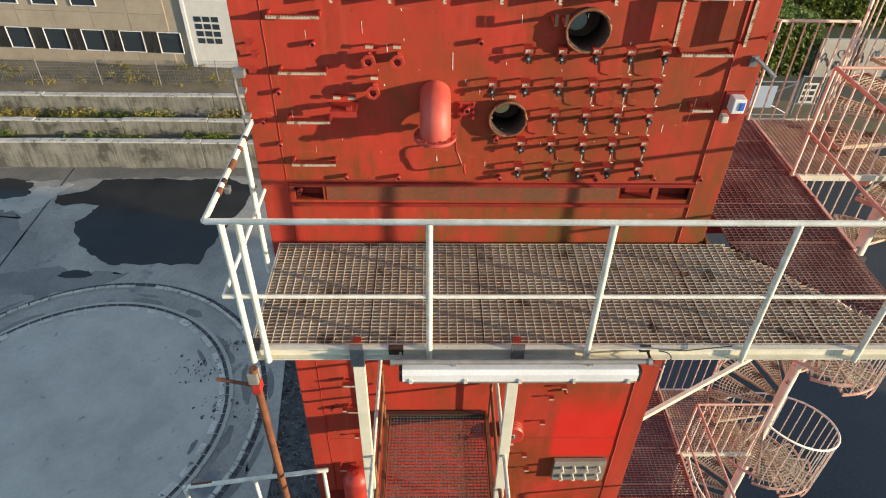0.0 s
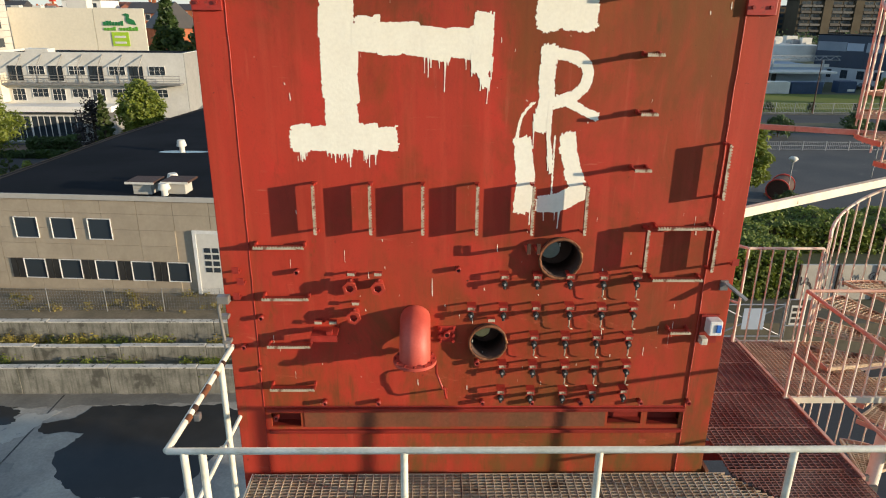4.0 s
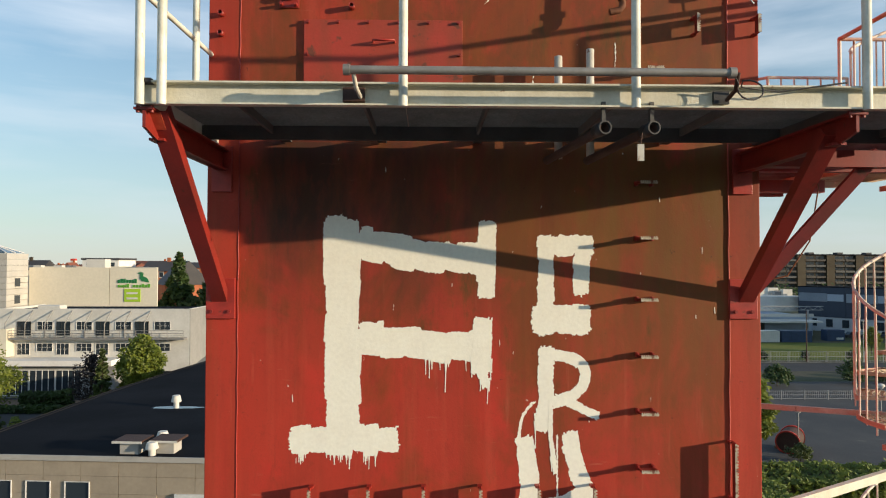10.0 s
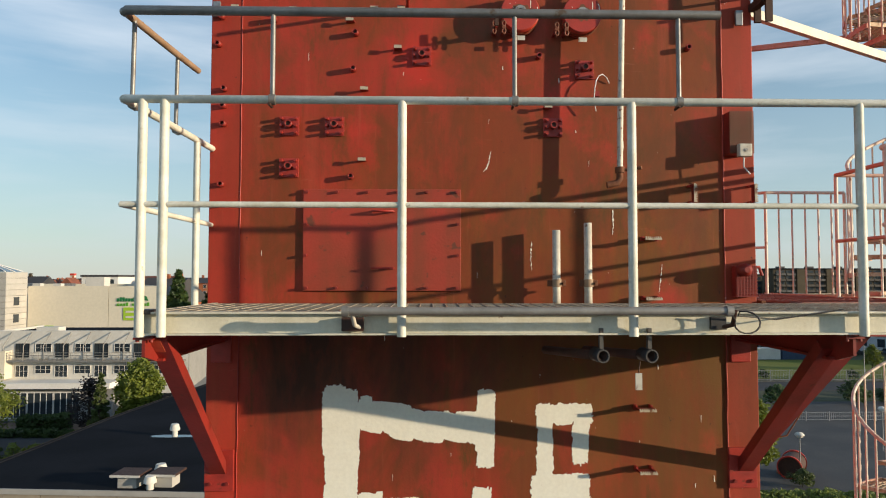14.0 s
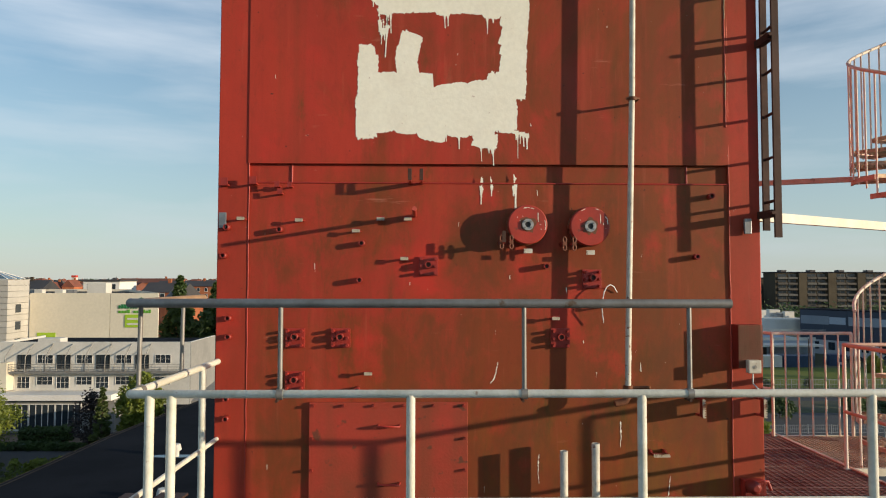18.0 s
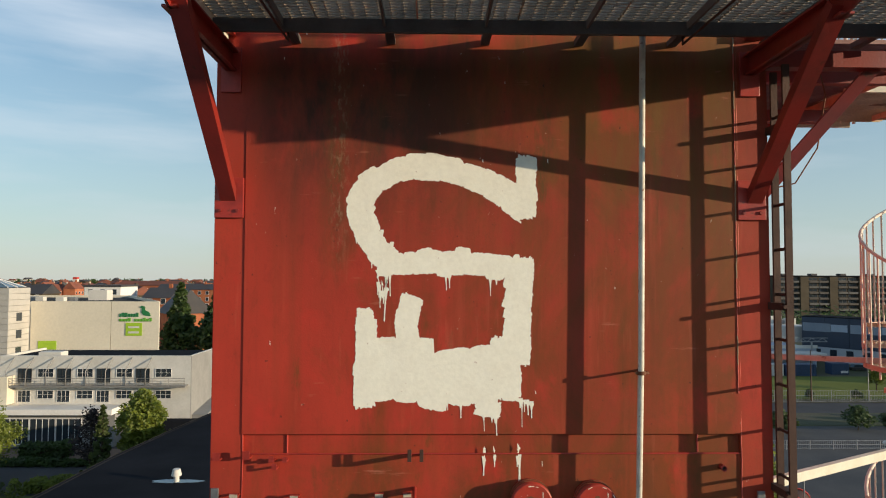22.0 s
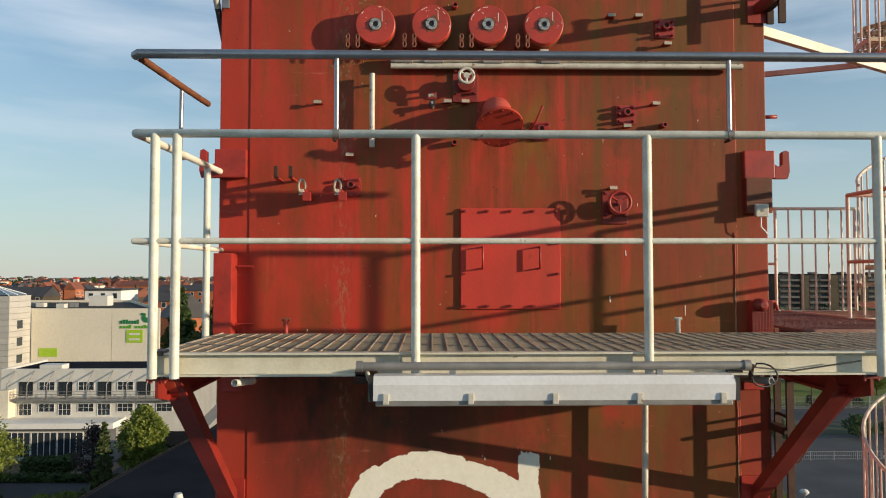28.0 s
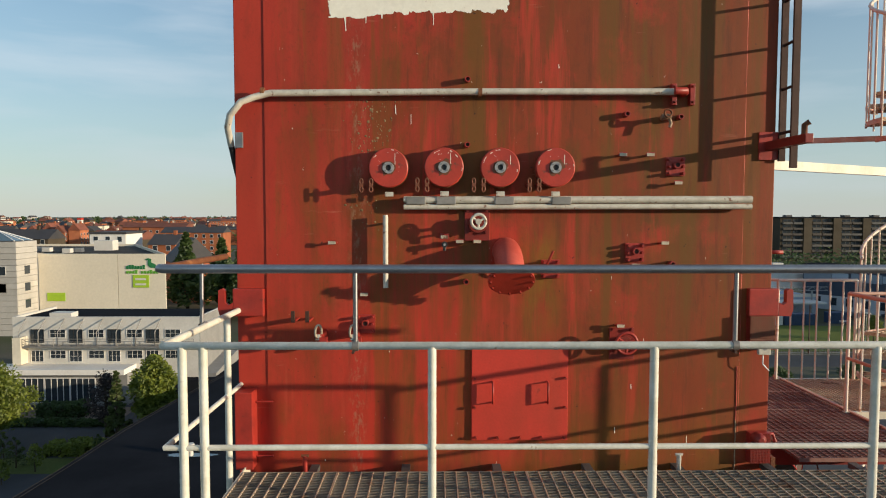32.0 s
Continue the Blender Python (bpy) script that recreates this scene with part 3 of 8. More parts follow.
LEAF_DARK = leafy("deep_green_leaves", (0.025, 0.050, 0.010), (0.055, 0.095, 0.018))
LEAF_HEDGE = leafy("hedge_leaves", (0.055, 0.092, 0.012), (0.17, 0.21, 0.024))
LEAF_PURPLE = leafy("purple_leaves", (0.018, 0.014, 0.014), (0.04, 0.028, 0.026))
LEAF_CONIFER = leafy("conifer_needles", (0.035, 0.060, 0.012), (0.085, 0.11, 0.02))
WEED = leafy("dry_weeds", (0.15, 0.13, 0.02), (0.27, 0.21, 0.04))


# ---- mesh tools ----
def box(bm, x0, y0, z0, x1, y1, z1, bevel=0.0):
    v = [bm.verts.new((x, y, z)) for x in (x0, x1) for y in (y0, y1) for z in (z0, z1)]
    f = [bm.faces.new([v[i] for i in q]) for q in ((0, 1, 3, 2), (4, 6, 7, 5), (0, 4, 5, 1), (2, 3, 7, 6), (0, 2, 6, 4), (1, 5, 7, 3))]
    if bevel:
        bmesh.ops.bevel(bm, geom=list({e for q in f for e in q.edges}), offset=bevel, segments=2, profile=0.6, affect="EDGES")
    return bm


def tube(bm, pts, r, seg=10, cap=True, hollow=0.0):
    """A round bar along a polyline; r may be one radius or one for each point."""
    pts = [Vector(p) for p in pts]
    rs = r if isinstance(r, (list, tuple)) else [r] * len(pts)
    dirs = [(pts[min(i + 1, len(pts) - 1)] - pts[max(i - 1, 0)]).normalized() for i in range(len(pts))]
    u = dirs[0].orthogonal().normalized()
    rings = []
    for p, d, q in zip(pts, dirs, rs):
        u = (u - d * u.dot(d)).normalized()
        w = d.cross(u)
        rings.append([p + (u * math.cos(a) + w * math.sin(a)) * q for a in (2 * math.pi * k / seg for k in range(seg))])
    vs = [[bm.verts.new(p) for p in ring] for ring in rings]
    for a, b in zip(vs, vs[1:]):
        for k in range(seg):
            bm.faces.new((a[k], a[(k + 1) % seg], b[(k + 1) % seg], b[k])).smooth = True
    if cap and not hollow:
        for ring, flip in ((rings[0], True), (rings[-1], False)):
            c = [bm.verts.new(p) for p in ring]
            bm.faces.new(c[::-1] if flip else c)
    if hollow:
        inner = [[bm.verts.new(p + (q - p) * hollow) for q in ring] for p, ring in zip(pts, rings)]
        for a, b in zip(inner, inner[1:]):
            for k in range(seg):
                bm.faces.new((b[k], b[(k + 1) % seg], a[(k + 1) % seg], a[k])).smooth = True
        for o, i, flip in ((vs[0], inner[0], False), (vs[-1], inner[-1], True)):
            for k in range(seg):
                q = (o[k], i[k], i[(k + 1) % seg], o[(k + 1) % seg])
                bm.faces.new(q[::-1] if flip else q)
    return bm


def prism(bm, outline, push):
    """A flat outline of 3D points pushed along a vector."""
    push = Vector(push)
    a = [bm.verts.new(p) for p in outline]
    b = [bm.verts.new(Vector(p) + push) for p in outline]
    n = len(a)
    bm.faces.new(a[::-1])
    bm.faces.new(b)
    for k in range(n):
        bm.faces.new((a[k], a[(k + 1) % n], b[(k + 1) % n], b[k]))
    return bm


def bar(bm, p, q, w, h):
    """A rectangular bar from p to q, w wide sideways and h high."""
    p, q = Vector(p), Vector(q)
    d = (q - p).normalized()
    side = d.cross(Vector((0, 0, 1)))
    side = side.normalized() if side.length > 1e-4 else Vector((1, 0, 0))
    up = side.cross(d).normalized()
    o = [p + side * (a * w / 2) + up * (b * h / 2) for a, b in ((-1, -1), (1, -1), (1, 1), (-1, 1))]
    return prism(bm, o, q - p)


def made(name, bm, material):
    bmesh.ops.recalc_face_normals(bm, faces=bm.faces)
    me = bpy.data.meshes.new(name)
    bm.to_mesh(me)
    bm.free()
    me.materials.append(material)
    return me


def part(name, bm, material, parent, label=""):
    """One bmesh, or a mesh made before, as one mesh object under a thing or a part."""
    me = bm if isinstance(bm, bpy.types.Mesh) else made(name, bm, material)
    ob = new(name, me)
    ob.parent = parent
    return tagged(ob, label)


def thing(name, at, label, category, group="", kind="", turn=0.0):
    ob = new(name)
    ob.empty_display_size = 0.2
    ob.matrix_basis = pose(*at, 0, 0, turn)
    return tagged(ob, label, category, group, kind)


def solid(name, bm, material, label, category, group="", kind="", at=(0, 0, 0)):
    ob = new(name, made(name, bm, material))
    ob.location = at
    return tagged(ob, label, category, group, kind)


B = bmesh.new

# ---- ground ----
PIT = -2.6                      # the yard by the tower lies below the street
LEVELS = (13.0, 17.97, 23.25)   # floors of the three platforms
bm = B()
xs, ys = [-3500, -60, 70, 3500], [-3500, -60, 33.7, 3500]
for i in range(3):
    for j in range(3):
        zz = PIT if i == 1 and j == 1 else 0.0
        bm.faces.new([bm.verts.new(p) for p in ((xs[i], ys[j], zz), (xs[i + 1], ys[j], zz), (xs[i + 1], ys[j + 1], zz), (xs[i], ys[j + 1], zz))])
for a, b in (((-60, -60), (70, -60)), ((70, -60), (70, 33.7)), ((70, 33.7), (-60, 33.7)), ((-60, 33.7), (-60, -60))):
    bm.faces.new([bm.verts.new(p) for p in ((*a, PIT), (*b, PIT), (*b, 0), (*a, 0))])
solid("ground", bm, GROUND, "flat urban ground with a sunken yard round the tower", "ground", kind="structure")


def sheet(name, x0, y0, x1, y1, z, mat, label, category="ground", thick=0.02):
    return solid(name, box(B(), x0, y0, z - thick, x1, y1, z), mat, label, category, kind="structure")


sheet("yard_asphalt", -4.6, -59, 69, 33.6, PIT + 0.02, ASPHALT, "smooth dark asphalt yard below the tower", "asphalt")
# ---- basin, slab and terrace walls on the left ----
bm = B()
ring = [(-59.5, -59), (-5.1, -59), (-5.1, 12.4), (-5.5, 16.9), (-4.6, 18.2), (-4.6, 30.4), (-59.5, 30.4)]
prism(bm, [(x, y, PIT) for x, y in ring], (0, 0, 0.12))
solid("concrete_slab", bm, SLAB, "damp grey concrete slab with dark stains", "slab", kind="structure")


def arc_band(bm, c, r0, r1, z0, z1, a0, a1, n):
    for k in range(n):
        q = [radians(a0 + (a1 - a0) * (k + e) / n) for e in (0.04, 0.96)]
        o = [(c[0] + r * math.cos(a), c[1] + r * math.sin(a), z0) for r, a in ((r0, q[0]), (r1, q[0]), (r1, q[1]), (r0, q[1]))]
        prism(bm, o, (0, 0, z1 - z0))
    return bm


basin = thing("round_basin", (-12.7, 14.3, PIT + 0.12), "round concrete basin with a broken raised rim", "basin")
bm = B()
tube(bm, [(0, 0, 0.0), (0, 0, 0.05)], 5.7, 64)
part("basin_floor", bm, BASIN, basin, "pale smooth concrete disc")
# dark damp blotches along the two rims
rnd = random.Random(52)
for k in range(26):
    a, r = radians(rnd.uniform(-50, 190)), rnd.choice((5.0, 5.85, 6.2, 7.1)) + rnd.uniform(-0.15, 0.15)
    w, d, o = rnd.uniform(0.25, 0.9), rnd.uniform(0.08, 0.24), rnd.uniform(0, 6)
    pts = []
    for j in range(22):
        e = 2 * math.pi * j / 22
        q = 1 + 0.35 * noise.noise(Vector((2 * math.cos(e) + o, 2 * math.sin(e), k)))
        g = a + w * q * math.cos(e) / r
        pts.append(((r + d * q * math.sin(e)) * math.cos(g), (r + d * q * math.sin(e)) * math.sin(g), 0.05 if r < 5.5 else 0.0012))
    part("damp_blotch", prism(B(), pts, (0, 0, 0.002)), DAMP, basin, "dark damp blotch")
rnd = random.Random(33)
for k in range(40):
    if rnd.random() < 0.12:
        continue
    part("kerb_stone", arc_band(B(), (0, 0), 5.2 + rnd.uniform(-.02, .03), 5.42 + rnd.uniform(-.05, .05), 0, rnd.uniform(0.055, 0.10), k * 9, k * 9 + rnd.uniform(5.5, 8.9), 1), KERB, basin)
rnd = random.Random(31)
for k in range(34):
    a0 = -70 + k * 7.2
    if rnd.random() < 0.05:
        continue
    part("outer_rim", arc_band(B(), (0, 0), 6.58 + rnd.uniform(0, .02), 6.72 + rnd.uniform(-.02, .02), 0, rnd.uniform(0.07, 0.10), a0, a0 + rnd.uniform(6.9, 7.2), 2), KERB, basin)
part("rim_gap", arc_band(B(), (0, 0), 6.725, 6.90, 0, 0.016, -70, 175, 60), RUBBLE, basin, "dark gap along the rim")
part("rim_gap", arc_band(B(), (0, 0), 5.44, 5.56, 0.05, 0.062, -60, 200, 60), RUBBLE, basin, "dark gap along the rim")

def blob_sheet(name, c, rx, ry, z, mat, label, seed, category="puddle", squareness=0.55, n=72):
    rnd = random.Random(seed)
    ph = [rnd.uniform(0, 6.28) for _ in range(5)]
    pts = []
    for k in range(n):
        a = 2 * math.pi * k / n
        ca, sa = math.cos(a), math.sin(a)
        w = 1 + 0.06 * math.sin(3 * a + ph[0]) + 0.05 * math.sin(7 * a + ph[1]) + 0.03 * math.sin(15 * a + ph[2]) + 0.02 * math.sin(31 * a + ph[3])
        pts.append((c[0] + rx * w * math.copysign(abs(ca) ** squareness, ca), c[1] + ry * w * math.copysign(abs(sa) ** squareness, sa), z))
    return solid(name, prism(B(), pts, (0, 0, 0.008)), mat, label, category)




def shore(name, corners, z, mat, label, seed, category="puddle", wobble=0.12):
    """A flat patch with a ragged shore between its corners."""
    pts = []
    for (ax, ay), (bx, by) in zip(corners, corners[1:] + corners[:1]):
        n = max(3, int(math.hypot(bx - ax, by - ay) / 0.22))
        for k in range(n):
            x, y = ax + (bx - ax) * k / n, ay + (by - ay) * k / n
            w = Vector((x * 1.1, y * 1.1, seed))
            f = Vector((x * 4, y * 4, seed))
            pts.append((x + wobble * (2.2 * noise.noise(w) + noise.noise(f)), y + wobble * (2.2 * noise.noise(w + Vector((9, 0, 0))) + noise.noise(f + Vector((9, 0, 0)))), z))
    return solid(name, prism(B(), pts, (0, 0, 0.006)), mat, label, category)


shore("puddle", [(-17.0, 29.2), (-10.6, 29.3), (-8.9, 28.6), (-9.9, 24.4), (-10.3, 22.5), (-14.3, 22.4), (-16.2, 23.9), (-16.9, 25.4), (-16.3, 27.0), (-18.7, 26.9), (-18.9, 27.8), (-17.4, 28.2)], PIT + 0.124, PUDDLE, "large dark puddle of still rainwater on the slab", 3)
shore("damp_patch", [(-30, 22.5), (-19.3, 22.4), (-18.6, 24.6), (-20.5, 26.5), (-29, 26.2)], PIT + 0.121, DAMP, "damp grey patch on the slab", 6, "stain", 0.3)
shore("damp_patch", [(-19.0, 20.2), (-14.6, 20.6), (-13.2, 21.7), (-16.5, 22.3), (-19.5, 21.6)], PIT + 0.122, DAMP, "damp grey patch on the slab", 7, "stain", 0.25)
shore("damp_patch", [(-46, 28.9), (-24, 29.0), (-9, 29.5), (-9, 30.35), (-46, 30.35)], PIT + 0.1202, DAMP, "broad damp strip along the wall foot", 12, "stain", 0.2)
shore("pale_patch", [(-24, 26.8), (-19.6, 26.2), (-18.3, 28.6), (-20, 28.4)], PIT + 0.1215, BASIN, "dry pale patch on the slab", 8, "stain", 0.3)
bm = B()
bar(bm, (-18.9, 20.5, PIT + 0.121), (-19.0, 30.3, PIT + 0.121), 0.09, 0.012)
solid("slab_joint", bm, RUBBLE, "dark straight joint across the slab", "joint", kind="structure")
rnd = random.Random(14)
for cx, cy, s, n in ((-8.6, 16.4, 0.45, 60), (-7.6, 17.6, 0.3, 26), (-7.3, 14.6, 0.5, 40)):
    bm = B()
    for k in range(n):
        x, y, e = cx + rnd.gauss(0, s), cy + rnd.gauss(0, s * 0.6), rnd.uniform(0.03, 0.08)
        v = [bm.verts.new((x + rnd.uniform(-e, e), y + rnd.uniform(-e, e), PIT + 0.17 + h * e)) for h in (0, 0, 0, 1.2)]
        for f in ((0, 1, 3), (1, 2, 3), (2, 0, 3)):
            bm.faces.new([v[i] for i in f])
    solid("rubble", bm, RUBBLE, "scatter of small broken concrete rubble", "rubble", kind="stuff")
blob_sheet("puddle", (-22.4, 28.3), 2.2, 0.9, PIT + 0.125, PUDDLE, "dark puddle of rainwater on the slab", 5, squareness=0.8)
blob_sheet("puddle", (-15.4, 21.75), 0.7, 0.26, PIT + 0.125, PUDDLE, "small dark puddle on the damp slab", 9, squareness=0.9)
# gravel strip between the slab and the tower
bm = B()
rnd = random.Random(4)
for k in range(2600):
    x, y = rnd.uniform(-5.5, -2.0), rnd.uniform(2, 18.5)
    if x < -4.9 and y > 17.4:
        continue
    s = rnd.uniform(0.03, 0.085)
    p = [Vector((x, y, PIT + 0.02)) + Vector((rnd.uniform(-s, s), rnd.uniform(-s, s), h)) for h in (0, 0, 0, s * 1.4)]
    p[0].x -= s; p[1].x += s; p[2].y += s
    v = [bm.verts.new(q) for q in p]
    for f in ((0, 1, 3), (1, 2, 3), (2, 0, 3)):
        bm.faces.new([v[i] for i in f])
solid("gravel", bm, GRAVEL, "strip of loose dark gravel beside the slab", "gravel", kind="stuff")
sheet("gravel_bed", -5.55, -20, -1.5, 18.6, PIT + 0.03, RUBBLE, "bed of dark gravel along the tower", "gravel")
for nm, y0, y1, z0, z1 in (("wall_basin_edge", 30.4, 30.75, PIT, -1.0), ("wall_planter", 32.0, 32.3, PIT, -0.6), ("wall_terrace", 33.6, 33.95, PIT, 0.06)):
    w = thing(nm, (0, y0, 0), "weathered concrete retaining wall with dirty runs", "wall", kind="structure")
    for k in range(12):
        x0 = -58 + k * 4.6
        top = z1 + random.uniform(-0.03, 0.03)
        part("wall_panel", box(B(), x0 + 0.012, random.uniform(0, 0.02), z0, x0 + 4.588, y1 - y0, top, 0.02), CONCRETE, w)
        part("coping", box(B(), x0 + 0.02, -0.025, top + 0.002, x0 + 4.58, y1 - y0 + 0.02, top + 0.075, 0.02), KERB, w, "pale worn coping")
for y0, y1, z in ((30.75, 32.0, -1.4), (32.3, 33.6, -1.35)):
    sheet("planter_soil", -58, y0, -2.9, y1, z, GROUND, "weedy soil strip between low walls", "soil", thick=1.2)


def weeds(x0, y0, x1, y1, z, count, h, mat, label, seed, name="weeds"):
    """Ragged clumps of small leaves and upright stalks."""
    rnd = random.Random(seed)
    bm = B()
    for k in range(count // 24):
        x, y = rnd.uniform(x0, x1), rnd.uniform(y0, y1)
        if noise.noise(Vector((x * 0.45, y * 0.5, seed))) < -0.02:
            continue
        hh, spread = h * rnd.uniform(0.35, 1.25), rnd.uniform(0.12, 0.34)
        for j in range(5):
            a, q = rnd.uniform(0, 6.28), spread * rnd.random()
            px, py, dx, dy = x + q * math.cos(a), y + q * math.sin(a), math.cos(a), math.sin(a)
            tip = (px + dx * 0.25 * hh, py + dy * 0.25 * hh, z + hh * rnd.uniform(0.7, 1.15))
            bm.faces.new([bm.verts.new(p) for p in ((px - dy * 0.012, py + dx * 0.012, z), (px + dy * 0.012, py - dx * 0.012, z), tip)])
        for j in range(19):
            f = rnd.random()
            p = Vector((x + rnd.gauss(0, spread * 0.7), y + rnd.gauss(0, spread * 0.7), z + hh * f * rnd.uniform(0.5, 1)))
            u = Vector((rnd.gauss(0, 1), rnd.gauss(0, 1), rnd.gauss(0, 0.6))).normalized()
            v = u.orthogonal().normalized() * rnd.uniform(0.02, 0.045)
            u = u * rnd.uniform(0.05, 0.12)
            bm.faces.new([bm.verts.new(q) for q in (p - u, p + v, p + u, p - v)])
    return solid(name, bm, mat, label, "weeds", kind="stuff")


weeds(-45, 32.3, -3, 33.6, -1.35, 30000, 0.75, LEAF, "bushy green weeds along the planter", 8)
weeds(-45, 32.3, -3, 33.6, -1.35, 22000, 0.95, WEED, "dry yellow-green weeds along the planter", 1)
weeds(-45, 30.8, -3, 32.0, -1.4, 11000, 0.5, LEAF, "low green weeds between the walls", 2)
weeds(-40, 35, -4, 37.6, 0.0, 5200, 0.45, WEED, "scattered dry weeds on the terrace paving", 3)
sheet("terrace_paving", -58, 33.95, -2, 40.5, 0.012, PAVING, "weedy brown terrace paving", "paving")

# ---- the tower ----
TX0, TX1, TY0, TY1, TZ = -1.42, 2.475, 4.67, 8.57, 28.6
tower = thing("steel_tower", (0, 0, PIT), "tall red-painted steel tower with weathered welded plates", "tower")


def plate(outline, holes, y, thick):
    """A plate in the plane of y with openings, from loops of (x, z)."""
    bm = B()
    edges = []
    for loop in [outline, *holes]:
        v = [bm.verts.new((x, y, z)) for x, z in loop]
        edges += [bm.edges.new((v[k], v[(k + 1) % len(v)])) for k in range(len(v))]
    bmesh.ops.triangle_fill(bm, use_beauty=True, use_dissolve=False, edges=edges)
    ext = bmesh.ops.extrude_face_region(bm, geom=list(bm.faces))
    bmesh.ops.translate(bm, vec=(0, thick, 0), verts=[e for e in ext["geom"] if isinstance(e, bmesh.types.BMVert)])
    return bm


def rect(x0, z0, x1, z1):
    return [(x0, z0), (x1, z0), (x1, z1), (x0, z1)]


def circle(x, z, r, n=28):
    return [(x + r * math.cos(2 * math.pi * k / n), z + r * math.sin(2 * math.pi * k / n)) for k in range(n)]


def up(bm):
    """Meshes of the tower are written in world heights; the tower's base is at the yard."""
    bmesh.ops.translate(bm, vec=(0, 0, -PIT), verts=bm.verts)
    return bm


PORTS = [(1.12, 14.95, 0.152), (0.60, 14.25, 0.14)]
SLOTS = [rect(-1.15, 13.44, -0.91, 13.57), rect(1.62, 13.46, 1.9, 13.58), rect(1.95, 13.45, 2.22, 13.58)]
low_holes = [circle(*p) for p in PORTS] + SLOTS + [circle(-0.21, 11.53, 0.2)]
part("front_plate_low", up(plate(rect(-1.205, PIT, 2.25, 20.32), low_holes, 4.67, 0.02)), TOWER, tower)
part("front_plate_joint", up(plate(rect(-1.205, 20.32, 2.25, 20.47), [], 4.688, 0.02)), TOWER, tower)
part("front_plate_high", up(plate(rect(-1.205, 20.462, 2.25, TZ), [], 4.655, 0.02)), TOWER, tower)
bm = B()
box(bm, TX0, 4.662, PIT, -1.2, 4.69, TZ, 0.006)
box(bm, TX0, 4.69, PIT, TX0 + 0.03, TY1, TZ)
part("side_plate_left", up(bm), TOWER, tower)
bm = B()
box(bm, 2.245, 4.662, PIT, TX1, 4.69, TZ, 0.006)
box(bm, TX1 - 0.03, 4.69, PIT, TX1, TY1, TZ)
part("side_plate_right", up(bm), TOWER, tower)
part("back_plate", up(plate(rect(TX0, PIT, TX1, TZ), [rect(1.55, 13.1, 2.25, 14.0), rect(0.75, 11.7, 1.4, 12.5)], TY1, 0.03)), TOWER, tower)
part("roof_plate", up(box(B(), TX0 - 0.05, TY0 - 0.05, TZ, TX1 + 0.05, TY1 + 0.05, TZ + 0.05)), TOWER, tower)
for x in (-1.2, 2.25):
    rnd = random.Random(int(x * 100))
    bm = B()
    tube(bm, [(x + rnd.uniform(-0.003, 0.003), 4.662, 9.0 + 0.12 * k) for k in range(163)], 0.0048, 6)
    part("weld_seam", up(bm), RED if x < 0 else CHALK_RED, tower, "thin weld bead")
for y, z in ((4.669, 20.325), (4.668, 13.63), (4.668, 13.41), (4.668, 12.1), (4.668, 10.0)):
    part("weld_seam", up(tube(B(), [(-1.2, y, z), (2.25, y, z)], 0.006, 6)), RED, tower)
for x in (-0.9, 1.95):
    part("weld_seam", up(tube(B(), [(x, 4.686, 20.33), (x, 4.686, 20.46)], 0.008, 6)), RED, tower)
# channel band above the first platform
part("channel_strip", up(box(B(), -0.88, 4.664, 13.44, 1.6, 4.676, 13.592)), BROWNED, tower, "brown weathered strip")
part("ledge", up(box(B(), -1.17, 4.635, 13.595, 2.25, 4.67, 13.625, 0.004)), RED_BEAM, tower)
part("ledge", up(box(B(), -1.17, 4.645, 13.385, 2.25, 4.67, 13.415, 0.004)), RED_BEAM, tower)
for s in SLOTS:
    bm = box(B(), s[0][0] - 0.02, 4.78, s[0][1] - 0.05, s[1][0] + 0.02, 4.8, s[2][1] + 0.05)
    box(bm, s[0][0] - 0.02, 4.69, s[0][1] - 0.02, s[1][0] + 0.02, 4.78, s[0][1] - 0.005)
    part("slot_lining", up(bm), RED_BEAM, tower)
for x, z, r in PORTS:
    port = thing("port_flange", (x, 4.67, z), "open round steel port with a dark ragged rim", "port", "open ports")
    part("sleeve", tube(B(), [(0, -0.07, 0), (0, 0.22, 0)], r, 28, hollow=0.93), LADDER, port)
    bm = tube(B(), [(0, -0.075, 0), (0, -0.05, 0)], r + 0.012, 28, hollow=0.9)
    part("rim", bm, RUST, port, "rusty flange ring")
    inner = circle(-0.03, -0.02, r * 0.5, 18)
    part("inner_plate", plate(circle(0, 0, r * 0.92), [inner], 0.2, 0.01), LADDER, port, "dark inner plate with an opening")
    ring = [((r + 0.004 + random.uniform(-.004, .004)) * math.cos(k * math.pi / 24), -0.07, (r + 0.004) * math.sin(k * math.pi / 24)) for k in range(49)]
    part("weld_crust", tube(B(), ring, [random.uniform(0.006, 0.014) for _ in ring], 6), RUST, port, "lumpy rusty crust")


# ---- graffiti ----
graffiti = thing("graffiti", (0, 4.668, 0), "large white brush-painted letters with drips on red steel", "graffiti")
STROKE = [0]


